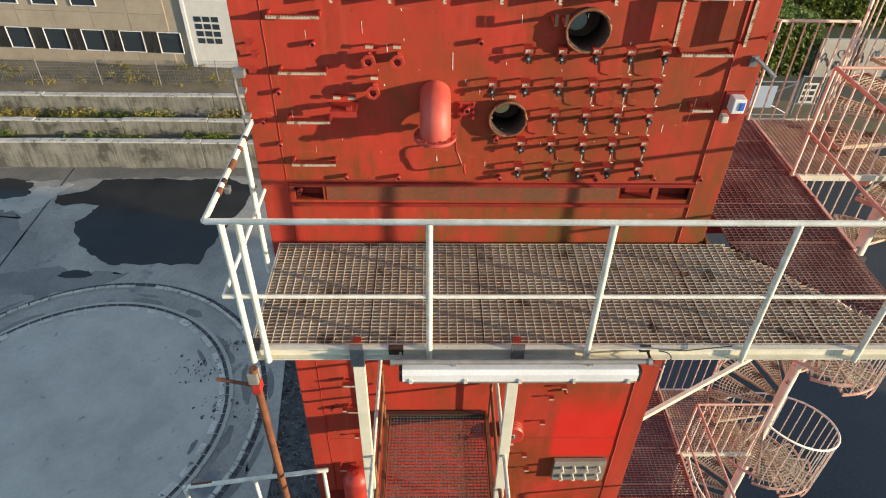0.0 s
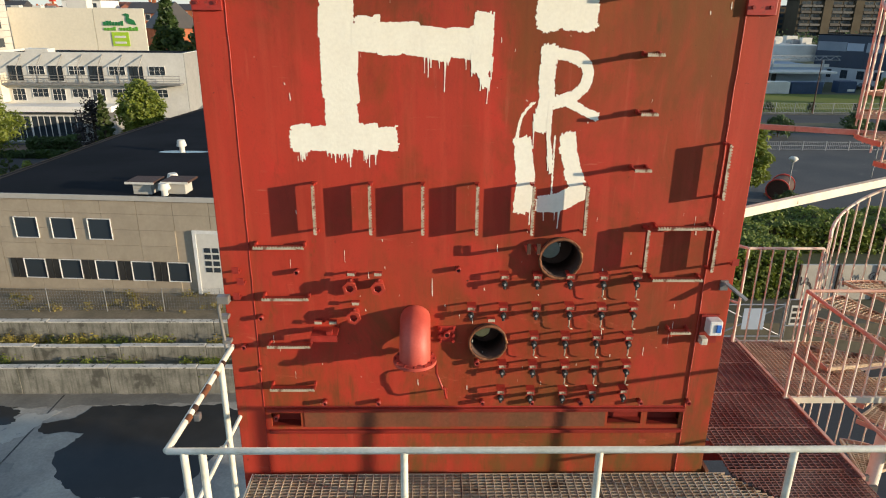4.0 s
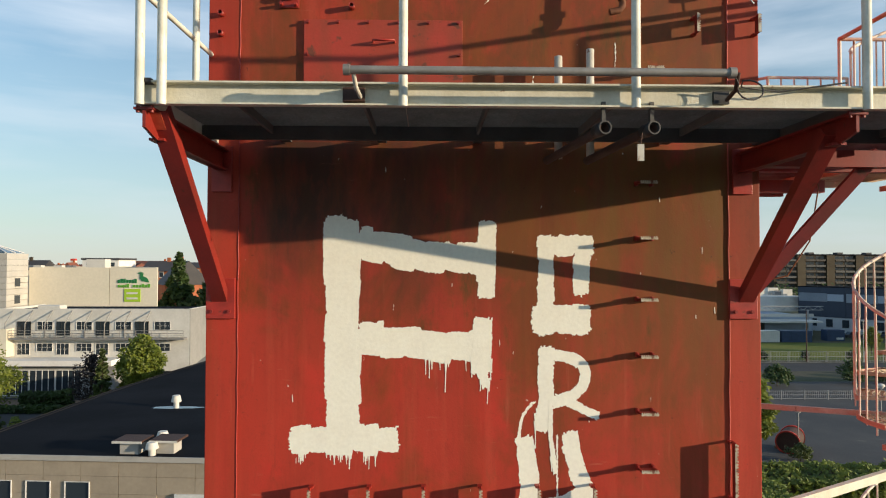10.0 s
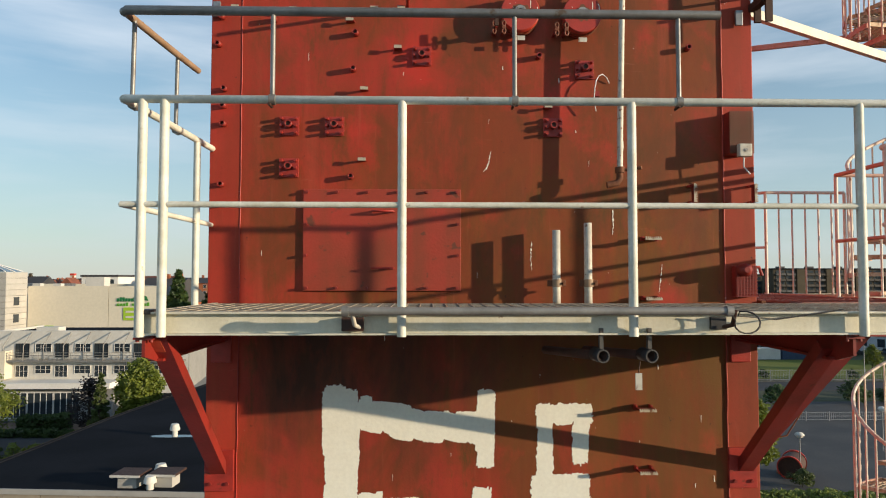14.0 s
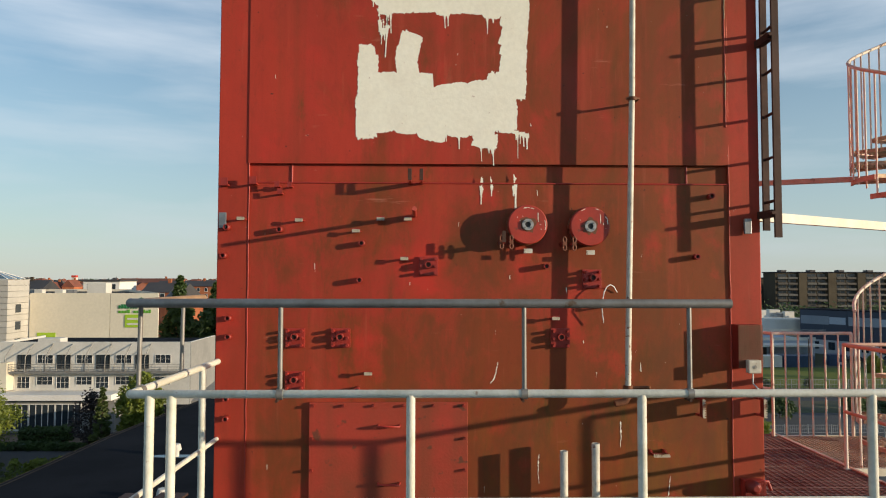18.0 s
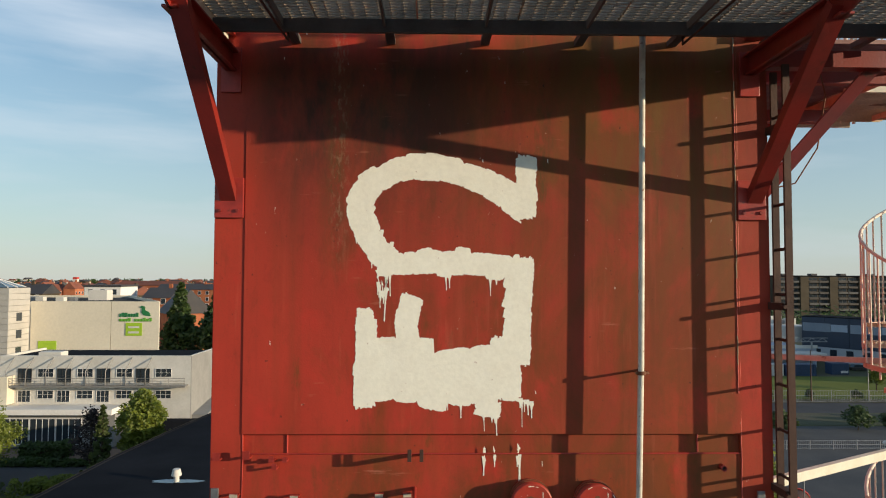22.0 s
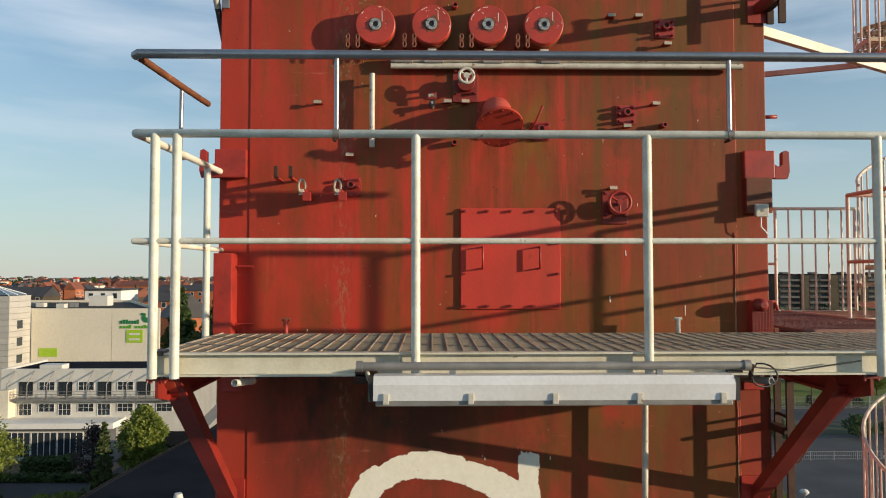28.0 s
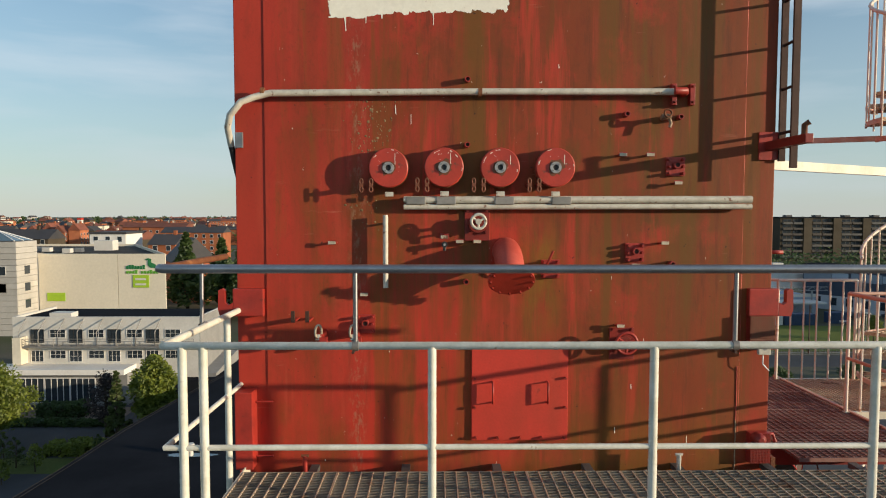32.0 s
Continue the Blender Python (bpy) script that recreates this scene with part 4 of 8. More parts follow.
def stroke(pts, w, y=4.6697, drips=0, seed=0, ragged=0.07, dab=0.09):
    """A brushed stroke of paint along (x, z) points, w wide, set down in short dabs, with bristle marks, ragged ends and drips."""
    STROKE[0] += 1
    rnd = random.Random(STROKE[0] * 7 + seed)
    yy = y - 4.668 - 0.0003 - 0.00025 * (STROKE[0] % 9)
    P = [Vector(p) for p in pts]
    samples = []
    for a, b in zip(P, P[1:]):
        n = max(3, int((b - a).length / 0.009))
        samples += [a.lerp(b, k / n) for k in range(n)]
    samples.append(P[-1])
    for _ in range(70 if len(P) > 2 else 0):
        samples = [samples[0]] + [(a + b * 2 + c) / 4 for a, b, c in zip(samples, samples[1:], samples[2:])] + [samples[-1]]
    n = len(samples)
    reach = ragged * min(w, 0.24)

    def edge_line():
        out, k = [], 0
        while k < n:
            m = max(3, int(dab * rnd.uniform(0.45, 1.5) / 0.009))
            off, tilt = rnd.uniform(-1, 0.9) * reach, rnd.uniform(-1, 1) * reach * 0.9
            out += [off + tilt * (j / m - 0.5) - (0.35 * reach * (abs(2 * j / m - 1)) ** 4) for j in range(m)]
            k += m
        return [o + 0.0022 * rnd.gauss(0, 1) for o in out[:n]]

    el, er = edge_line(), edge_line()
    L, R = [], []
    for k, p in enumerate(samples):
        d = samples[min(k + 1, n - 1)] - samples[max(k - 1, 0)]
        d.normalize()
        s = Vector((-d.y, d.x))
        L.append(p + s * (w / 2 + el[k]))
        R.append(p - s * (w / 2 + er[k]))
    bm = B()
    vl, vr = [bm.verts.new((q.x, yy, q.y)) for q in L], [bm.verts.new((q.x, yy, q.y)) for q in R]
    for k in range(n - 1):
        bm.faces.new((vl[k], vl[k + 1], vr[k + 1], vr[k]))
    for p, q, d in ((L[0], R[0], samples[0] - samples[2]), (L[-1], R[-1], samples[-1] - samples[-3])):
        d.normalize()
        m = max(3, int((p - q).length / 0.011))
        lean = rnd.uniform(-0.2, 0.2) * w
        for j in range(m):
            e0, e1 = p.lerp(q, j / m), p.lerp(q, (j + 1) / m)
            ln = abs(rnd.gauss(0.006, 0.006)) + max(0, lean * (j / m - 0.5)) + (0.012 if 0.15 < j / m < 0.85 else 0)
            bm.faces.new([bm.verts.new((v.x, yy, v.y)) for v in (e0, e1, e1 + d * ln * 0.9, e0 + d * ln)])
    low = sorted(L + R, key=lambda q: q.y)[: max(4, n // 2)]
    for k in range(drips):
        q = rnd.choice(low)
        ln, dw = rnd.uniform(0.02, 0.10) * rnd.choice((0.5, 1, 1, 2.1)), rnd.uniform(0.0022, 0.0048)
        sway = rnd.uniform(-0.006, 0.006)
        top = q.y + 0.03
        side = [(dw * 3.2, 0.0), (dw * 2.2, 0.02 + 0.15 * ln), (dw * 1.1, 0.03 + 0.35 * ln), (dw * 0.8, 0.03 + 0.8 * ln), (dw * 1.1, 0.03 + 0.95 * ln), (dw * 0.5, 0.03 + ln)]
        db = B()
        outline = [(q.x + e + sway * h / 0.1, top - h) for e, h in side] + [(q.x - e + sway * h / 0.1, top - h) for e, h in reversed(side)]
        db.faces.new([db.verts.new((x, yy - 0.0002 * (k % 6 + 1), zz)) for x, zz in outline])
        part("drip", db, GRAFFITI, graffiti)
    part("brush_stroke", bm, GRAFFITI, graffiti)


# the tall letter
stroke([(-0.475, 17.34), (-0.475, 16.7), (-0.47, 15.85)], 0.25, ragged=0.06, dab=0.3)
stroke([(-0.52, 17.37), (-0.52, 17.15)], 0.15, ragged=0.05, dab=0.2)
stroke([(-0.36, 17.2), (0.0, 17.13), (0.48, 17.07)], 0.235, ragged=0.09, dab=0.13)
stroke([(0.54, 17.34), (0.53, 16.83)], 0.135, ragged=0.05, dab=0.2)
stroke([(-0.36, 16.53), (0.0, 16.50), (0.45, 16.46)], 0.21, drips=7, ragged=0.09, dab=0.13)
stroke([(-0.33, 16.63), (-0.2, 16.62)], 0.06, ragged=0.2)
stroke([(0.51, 16.66), (0.495, 16.3)], 0.135, drips=5, ragged=0.05, dab=0.2)
stroke([(0.49, 16.34), (0.52, 16.2)], 0.07, drips=5, ragged=0.25)
stroke([(-0.82, 15.84), (-0.1, 15.82)], 0.2, drips=26, ragged=0.10, dab=0.15)
# the three small letters
stroke([(0.92, 17.18), (1.27, 17.19)], 0.14)
stroke([(0.955, 17.24), (0.945, 16.57)], 0.12)
stroke([(1.21, 17.22), (1.20, 16.85)], 0.115)
stroke([(0.87, 16.67), (1.25, 16.66)], 0.2)
stroke([(0.955, 16.46), (0.955, 16.1), (0.93, 15.9)], 0.115, drips=5)
stroke([(0.95, 16.41), (1.12, 16.41), (1.24, 16.34), (1.23, 16.2), (1.1, 16.1), (1.0, 16.08)], 0.085)
stroke([(1.04, 16.12), (1.18, 16.05), (1.31, 15.99)], 0.06)
stroke([(0.99, 16.08), (0.98, 15.85), (1.02, 15.6)], 0.03, drips=3)
stroke([(0.76, 15.84), (0.78, 16.0), (0.86, 16.08)], 0.022)
stroke([(0.80, 15.83), (0.84, 15.56), (0.82, 15.30)], 0.13, drips=3)
stroke([(1.12, 15.86), (1.17, 15.6), (1.25, 15.44)], 0.13)
stroke([(0.94, 15.36), (1.08, 15.36), (1.27, 15.46)], 0.14, drips=3)
stroke([(1.03, 15.84), (1.03, 15.4)], 0.012)
# thin runs of white paint on the face above the second platform
for pts in ([(0.865, 18.38), (0.855, 18.30), (0.862, 18.21)], [(1.525, 19.30), (1.515, 19.20), (1.53, 19.09)], [(1.80, 18.22), (1.785, 18.13), (1.775, 18.04)], [(1.45, 18.61), (1.455, 18.54), (1.448, 18.47)], [(0.57, 19.03), (0.545, 18.88), (0.53, 18.91)]):
    stroke(pts, 0.006, ragged=0.25, dab=0.03)
# the curled letters of the second storey
H = 4.6547
stroke([(0.755, 22.38), (0.76, 21.97)], 0.145, H)
stroke([(0.75, 22.02), (0.5, 22.2), (0.15, 22.31), (-0.15, 22.3), (-0.36, 22.17), (-0.43, 22.0), (-0.33, 21.78), (-0.2, 21.66)], 0.19, H, ragged=0.085, drips=4, dab=0.13)
stroke([(-0.27, 21.62), (0.1, 21.66), (0.75, 21.6)], 0.185, H, drips=9, ragged=0.11, dab=0.11)
stroke([(0.74, 21.66), (0.70, 20.95)], 0.15, H, ragged=0.06, dab=0.25)
stroke([(0.65, 21.6), (0.63, 20.95)], 0.10, H, ragged=0.14, dab=0.06)
stroke([(-0.40, 20.88), (0.2, 20.86), (0.68, 20.9)], 0.42, H, drips=2, ragged=0.20, dab=0.19)
stroke([(-0.355, 21.25), (-0.37, 20.66)], 0.16, H, ragged=0.05, dab=0.2)
stroke([(0.62, 21.1), (0.6, 20.72)], 0.2, H, ragged=0.12)
stroke([(-0.36, 21.31), (-0.36, 21.0)], 0.125, H)
stroke([(-0.04, 21.4), (-0.09, 21.25), (-0.06, 21.0)], 0.16, H, ragged=0.07, dab=0.12)
stroke([(0.42, 20.66), (0.56, 20.64)], 0.13, H, drips=7, ragged=0.25)
stroke([(0.64, 20.70), (0.74, 20.68), (0.79, 20.67)], 0.022, H, drips=7, ragged=0.4, dab=0.03)
stroke([(-0.72, 26.6), (0.0, 26.65), (0.52, 26.66)], 0.32, H, drips=4)
for x, z in ((-0.28, 21.5), (-0.25, 21.45), (-0.22, 21.47), (0.46, 20.3), (0.53, 20.31), (0.70, 20.32)):
    stroke([(x, z + 0.05), (x + 0.004, z - 0.04)], 0.012, 4.6697 if z < 20.4 else H, drips=3, ragged=0.5, dab=0.02)


rnd = random.Random(77)
for k in range(120):
    x, z = rnd.uniform(-1.1, 2.15), rnd.uniform(13.8, 26.2) if k < 90 else rnd.uniform(13.8, 15.3)
    ln, w = rnd.uniform(0.006, 0.045) * rnd.choice((0.6, 1, 1.6) if k < 90 else (1, 2, 3.5)), rnd.uniform(0.0025, 0.005)
    db = B()
    yy = (H if z > 20.6 else 4.6697) - 4.668 - 0.003
    db.faces.new([db.verts.new((x + a, yy, z + b)) for a, b in ((-w / 2, 0), (w / 2, 0.004), (w * 0.4 + rnd.uniform(-.006, .006), -ln), (-w * 0.3, -ln * 0.9))])
    part("paint_fleck", db, GRAFFITI, graffiti)


# ---- platforms, gratings, railings ----
def grating(name, x0, y0, x1, y1, parent, mat, z=0.0, dx=0.05, dy=0.034, right=None, label="", deep=0.03, rod=0.0028, rod_mat=None):
    """Bearing bars along y, cross rods along x. right(y): where a slanting end cuts the bars."""
    bm, rods = B(), B()
    end = (lambda y: x1) if right is None else (lambda y: min(x1, right(y)))
    n = int((y1 - y0) / dy)
    for k in range(n + 1):
        y = y0 + (y1 - y0) * k / n
        if end(y) > x0 + 0.02:
            w = 0.003 if 0 < k < n else 0.004
            box(bm, x0, y - w, z - deep, end(y), y + w, z - 0.001 if 0 < k < n else z + 0.001)
    m = int((x1 - x0) / dx)
    for k in range(m + 1):
        x = x0 + (x1 - x0) * k / m
        top = y1
        while right is not None and end(top) < x and top > y0:
            top -= 0.03
        if top > y0 + 0.02:
            box(rods, x - rod, y0, z - 0.010, x + rod, top, z + 0.0012)
    bars = part(name, bm, mat, parent, label)
    part("rod_layer", rods, rod_mat or mat, bars)
    return bars


def channel(bm, x0, y, x1, z0, z1, depth):
    box(bm, x0, y, z0, x1, y + 0.008, z1)
    for z in (z0, z1 - 0.009):
        box(bm, x0, y - depth, z, x1, y + 0.004, z + 0.009)
    return bm


def platform(z, xr, slant=None):
    p = thing("access_platform", (0, 3.4, z), "steel walkway platform with cream channel edge and rusty grating", "platform", "tower platforms")
    part("edge_channel", channel(B(), -1.34, 0.0, xr, -0.118, 0.0, 0.045), CREAM, p, "cream-painted steel channel")
    bm = box(B(), -1.345, 0.008, -0.118, -1.335, 1.23, 0.0)
    box(bm, -1.335, 0.0, -0.118, -1.30, 1.23, -0.109)
    part("end_channel", bm, CREAM, p)
    part("corner_pad", box(B(), -1.352, -0.05, -0.012, -1.27, 0.06, 0.012, 0.004), BLACK, p, "black rubber corner pad")
    inner = 1.0 if z > 15 else 1.19
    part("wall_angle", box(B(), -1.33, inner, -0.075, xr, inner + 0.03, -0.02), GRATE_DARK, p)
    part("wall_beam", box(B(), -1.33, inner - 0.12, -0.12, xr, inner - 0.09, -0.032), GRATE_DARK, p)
    # unseen beam, added to lower the platform's cast shadow on the tower face
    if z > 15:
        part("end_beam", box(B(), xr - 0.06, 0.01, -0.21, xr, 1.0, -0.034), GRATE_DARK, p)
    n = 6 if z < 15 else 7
    xs = [-1.33 + (xr + 1.33) * k / n for k in range(n + 1)]
    for a, b in zip(xs, xs[1:]):
        grating("grating_panel", a + 0.004, 0.012, b - 0.004, inner + 0.028, p, GRATE if z < 15 else GRATE_DIM if z < 20 else GRATE_PALE, right=slant, deep=0.034 if z < 15 else 0.028 if z < 20 else 0.020, dy=0.036 if z < 15 else 0.030 if z < 20 else 0.042, dx=0.064 if z < 15 else 0.075, rod=0.0030 if z < 20 else 0.0034, rod_mat=ROD_PALE if z < 20 else GRATE)
        if z < 15 and a > -1.3:
            part("panel_seam", box(B(), a - 0.010, 0.012, -0.03, a + 0.010, inner + 0.02, -0.004), LADDER, p, "dark gap cover between gratings")
        x = a + (0.16 if z < 15 else 0.44)
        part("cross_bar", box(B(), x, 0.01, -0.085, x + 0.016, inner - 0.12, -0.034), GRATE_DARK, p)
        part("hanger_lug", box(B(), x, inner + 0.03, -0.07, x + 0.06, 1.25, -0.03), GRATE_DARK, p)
    return p


platform(LEVELS[0], 3.9, slant=lambda y: 2.66 + 0.93 * (1.22 - y))
platform(LEVELS[1], 3.3)
platform(LEVELS[2], 3.3)


def railing(z, xr, upper=None, uppers=(), ztop=1.085, zmid=0.545):
    r = thing("guard_railing", (0, 3.35, z), "white-painted tubular guard railing with worn rusty patches", "railing", "platform railings")
    part("top_rail", tube(B(), [(-1.43, 0.02, ztop), (-1.42, 0, ztop), (xr, 0, ztop)], 0.0215, 12), CREAM_RAIL, r)
    part("middle_rail", tube(B(), [(-1.43, 0, zmid), (xr, 0, zmid)], 0.016, 10), CREAM_RAIL, r)
    for x in (-1.325, -1.215, -0.005, 1.18, 2.375, 3.25):
        if x < xr + 0.1:
            part("post", tube(B(), [(x, 0, -0.125), (x, 0, ztop - 0.005)], 0.0235, 12), CREAM_RAIL, r)
    part("side_rail", tube(B(), [(-1.425, 0.0, ztop), (-1.41, 0.7, ztop), (-1.40, 1.31, ztop)], 0.0215, 12), CREAM_RAIL, r)
    part("side_middle_rail", tube(B(), [(-1.425, 0.0, zmid), (-1.40, 1.31, zmid)], 0.016, 10), CREAM_RAIL, r)
    for y in (1.02,):
        part("post", tube(B(), [(-1.405, y, -0.12), (-1.405, y, ztop)], 0.0225, 12), CREAM_RAIL, r)
    if upper:
        u = thing("raised_handrail", (0, 3.35, z + ztop), "added grey steel tube handrail clamped above the railing", "handrail", "raised handrails")
        steel = DULL_STEEL if z < 20 else STEEL_TUBE
        part("tube", tube(B(), [(-1.445, 0.03, upper[0]), (-1.42, 0, upper[0]), (upper[1], 0, upper[0])], 0.024, 14), steel, u)
        part("return_tube", tube(B(), [(-1.44, 0.02, upper[0]), (-1.42, 0.6, upper[0]), (-1.40, 1.0, upper[0])], 0.02, 12), (TAN_TUBE if z < 20 else RUST) if upper[2] else STEEL_TUBE, u, "brown return tube")
        for x in uppers:
            part("upright", tube(B(), [(x, 0, 0.0), (x, 0, upper[0])], 0.0125, 10), steel, u)
            part("clamp", tube(B(), [(x - 0.016, 0, 0), (x + 0.016, 0, 0)], 0.028, 10), DULL_STEEL, u)
            part("clamp_bolt", tube(B(), [(x - 0.01, -0.038, -0.03), (x - 0.01, 0.03, -0.03)], 0.008, 6), LADDER, u)
        for y in ((0.12, 0.72) if z < 20 else (0.62,)):
            part("upright", tube(B(), [(-1.435, y, 0.0), (-1.43, y, upper[0])], 0.0125, 10), steel, u)
            part("clamp", tube(B(), [(-1.425, y - 0.02, 0), (-1.425, y + 0.02, 0)], 0.029, 10), DULL_STEEL, u)
    return r


r0 = railing(LEVELS[0], 3.9, ztop=1.19)
for y0, y1, m in ((0.30, 0.36, RUST), (0.42, 0.47, LADDER), (0.60, 0.72, RUST), (0.86, 0.90, RUST), (1.02, 1.05, LADDER)):
    part("worn_band", tube(B(), [(-1.4185 + 0.02 * y0, y0, 1.19), (-1.4185 + 0.02 * y1, y1, 1.19)], 0.0235, 12), m, r0, "bare brown worn band")
part("clamp_knob", box(B(), -1.405, 0.4, 1.12, -1.365, 0.45, 1.17, 0.008), GALV, r0)
railing(LEVELS[1], 3.3, (0.46, 1.65, True), (-0.67, 0.575, 1.43))
railing(LEVELS[2], 3.3, (0.408, 3.3, True), (-0.41, 1.61), ztop=1.112, zmid=0.565)


CHIPPED = surface("chipped_orange_primer", (0.55, 0.10, 0.04), (0.40, 0.045, 0.022), 9, 0.6, bump=0.1)


def support(x, z, right):
    s = thing("support_bracket", (x, 4.66, z), "red steel cantilever bracket under the platform", "bracket", "platform brackets")
    bm = box(B(), -0.04, -1.12, -0.27, 0.04, 0.0, -0.256)
    box(bm, -0.05, -1.285, -0.142, 0.05, 0.0, -0.13)
    prism(bm, [(-0.008, 0.0, -0.27), (-0.008, -1.12, -0.27), (-0.008, -1.275, -0.23), (-0.008, -1.275, -0.13), (-0.008, 0.0, -0.13)], (0.016, 0, 0))
    for e in (-0.035, 0.035):
        tube(bm, [(e, -1.265, -0.155), (e, -1.265, -0.12)], 0.011, 6)
    part("beam", bm, RED_BEAM, s)
    bm = B()
    p, q = Vector((-0.02, -1.10, -0.215)) if right else Vector((0.045, -1.225, -0.14)), Vector((0.02 if right else -0.005, -0.015, -1.18))
    d = (q - p).normalized()
    n = Vector((1, 0, 0)).cross(d).normalized()
    c_profile = [(-0.052, -0.006), (0.052, -0.006), (0.052, 0.062), (0.043, 0.062), (0.043, 0.005), (-0.043, 0.005), (-0.043, 0.062), (-0.052, 0.062)]
    prism(bm, [p + Vector((u, 0, 0)) + n * v for u, v in c_profile], q - p)
    part("brace", bm, RED_BEAM, s)
    if not right:
        part("chipped_head", prism(B(), [p + Vector((u, 0, 0)) + n * v for u, v in ((-0.053, -0.009), (0.02, -0.009), (0.02, -0.0065), (-0.053, -0.0065))], (q - p) * 0.07), CHIPPED, s, "orange chipped head of the brace")
    part("gusset", box(B(), -0.10, -0.02, -1.30, 0.10, 0.0, -1.02, 0.004), RED, s)
    part("gusset", box(B(), -0.07, -0.018, -0.42, 0.07, 0.0, -0.1, 0.004), RED, s)
    for e in (-0.06, 0.06):
        part("bolt", tube(B(), [(e, -0.032, -1.25), (e, 0, -1.25)], 0.012, 6), RED_BEAM, s)


for z in LEVELS[1:]:
    support(-1.315, z, False)
    support(2.345, z, True)
    s = thing("walkway_brace", (2.45, 4.75, z), "red diagonal channel brace from the tower to the side walkway", "brace", "walkway braces")
    bm = B()
    bar(bm, (0.0, 0.05, -1.15), (0.86, -0.12, -0.12), 0.07, 0.085)
    part("brace_bar", bm, RED_BEAM, s)
    part("beam", box(B(), 0, -0.2, -0.235, 1.4, -0.1, -0.12), RED_BEAM, s)
    part("beam", box(B(), 0, 1.4, -0.235, 1.4, 1.5, -0.12), RED_BEAM, s)

# walkway beside the tower and landing of the spiral stair
for z in (8.0, *LEVELS):
    w = thing("side_walkway", (2.5, 4.64, z), "red-painted grating walkway along the tower's side", "walkway", "side walkways")
    for k in range(4):
        grating("grating_panel", 0.03 if k else 0.22, 0.02 + 0.61 * k, 1.3, 0.62 + 0.61 * k, w, GRATE_RED, dx=0.06, dy=0.04)
    if z == LEVELS[0]:
        bm = B()
        for k in range(34):
            y = -1.06 + k * 0.032
            box(bm, max(0.22, 0.18 - y * 0.95), y - 0.002, -0.03, 1.3, y + 0.002, 0.0)
        for k in range(22):
            x = 0.25 + k * 0.05
            box(bm, x - 0.003, max(-1.06, (0.16 - x) * 1.06), -0.012, x + 0.003, 0.0, -0.001)
        part("grating_panel", bm, GRATE_RED, w, "slanting red grating panel")
    part("edge_angle", box(B(), 1.3, -0.1, -0.1, 1.33, 2.5, 0.012), PINK_RED, w)
    part("edge_angle", box(B(), 0.0, 0.0, -0.1, 0.03, 2.5, 0.012), RUST, w)
    part("beam", box(B(), 0.0, 0.4, -0.2, 1.33, 0.47, -0.035), RED_BEAM, w)
    part("beam", box(B(), 0.0, 2.2, -0.2, 1.33, 2.27, -0.035), RED_BEAM, w)
    ld = thing("stair_landing", (3.77, 5.78, z), "brown grating landing with a pale pink barred railing", "landing", "stair landings")
    grating("grating_panel", 0.0, 0.02, 1.12, 1.2, ld, GRATE, dx=0.045, dy=0.04)
    part("edge_angle", box(B(), -0.02, -0.02, -0.06, 1.12, 0.015, 0.006), CREAM, ld)
    part("edge_angle", box(B(), -0.02, 1.2, -0.09, 0.8, 1.23, 0.006), CREAM, ld)
    rail_z = 1.18 if z < 15 else 1.09
    for y, x0, x1 in ((1.2, -0.02, 0.84), (0.0, 0.0, 1.06)):
        part("top_rail", tube(B(), [(x0, y, rail_z), (x1, y, rail_z)], 0.017, 8), PINK_RED if y < 1 else PINK, ld)
        n = 7 if y > 1 else 9
        for k in range(n):
            x = x0 + (x1 - x0) * k / (n - 1)
            part("baluster", tube(B(), [(x, y, -0.05), (x, y, rail_z)], 0.016 if k in (0, n - 1) else 0.0095, 8), PINK, ld)
    part("side_rail", tube(B(), [(0, 0, rail_z), (0.02, -2.05, rail_z)], 0.019, 8), PINK_RED, ld)
    part("side_middle_rail", tube(B(), [(0, 0, 0.5), (0.02, -2.05, 0.5)], 0.016, 8), PINK_RED, ld)
    part("side_post", tube(B(), [(0.02, -2.05, -0.1), (0.02, -2.05, rail_z)], 0.019, 8), PINK_RED, ld)
    part("top_rail", tube(B(), [(-0.02, 1.2, rail_z), (-0.5, 1.75, rail_z), (-1.36, 1.75, rail_z)], 0.017, 8), PINK, ld)
    part("middle_rail", tube(B(), [(-0.02, 1.2, 0.5), (-0.5, 1.75, 0.5), (-1.36, 1.75, 0.5)], 0.014, 8), PINK, ld)

# ---- spiral stair ----
SC, SR = Vector((5.46, 6.45, 0)), 0.97
stair = thing("spiral_staircase", (SC.x, SC.y, PIT), "pale pink steel spiral staircase with barred sides", "staircase")
part("pole", tube(B(), [(0, 0, 0), (0, 0, 31.2)], 0.075, 16), PINK, stair)
TURNS = [(LEVELS[0] - 4.97, 2.485), (LEVELS[0], 2.485), (LEVELS[1], 2.64), (LEVELS[2], 2.64)]


def helix(z):
    """The stair's angle at height z: it climbs clockwise and passes each landing at 180 degrees."""
    for z0, pitch in reversed(TURNS):
        if z >= z0:
            return 180 - 360 * (z - z0) / pitch
    return 180 - 360 * (z - TURNS[0][0]) / TURNS[0][1]


def spiral(z0, z1, r, dz, step=0.06):
    pts, z = [], z0
    while z < z1:
        a = radians(helix(z))
        pts.append((r * math.cos(a), r * math.sin(a), z + dz - PIT))
        z += step
    return pts


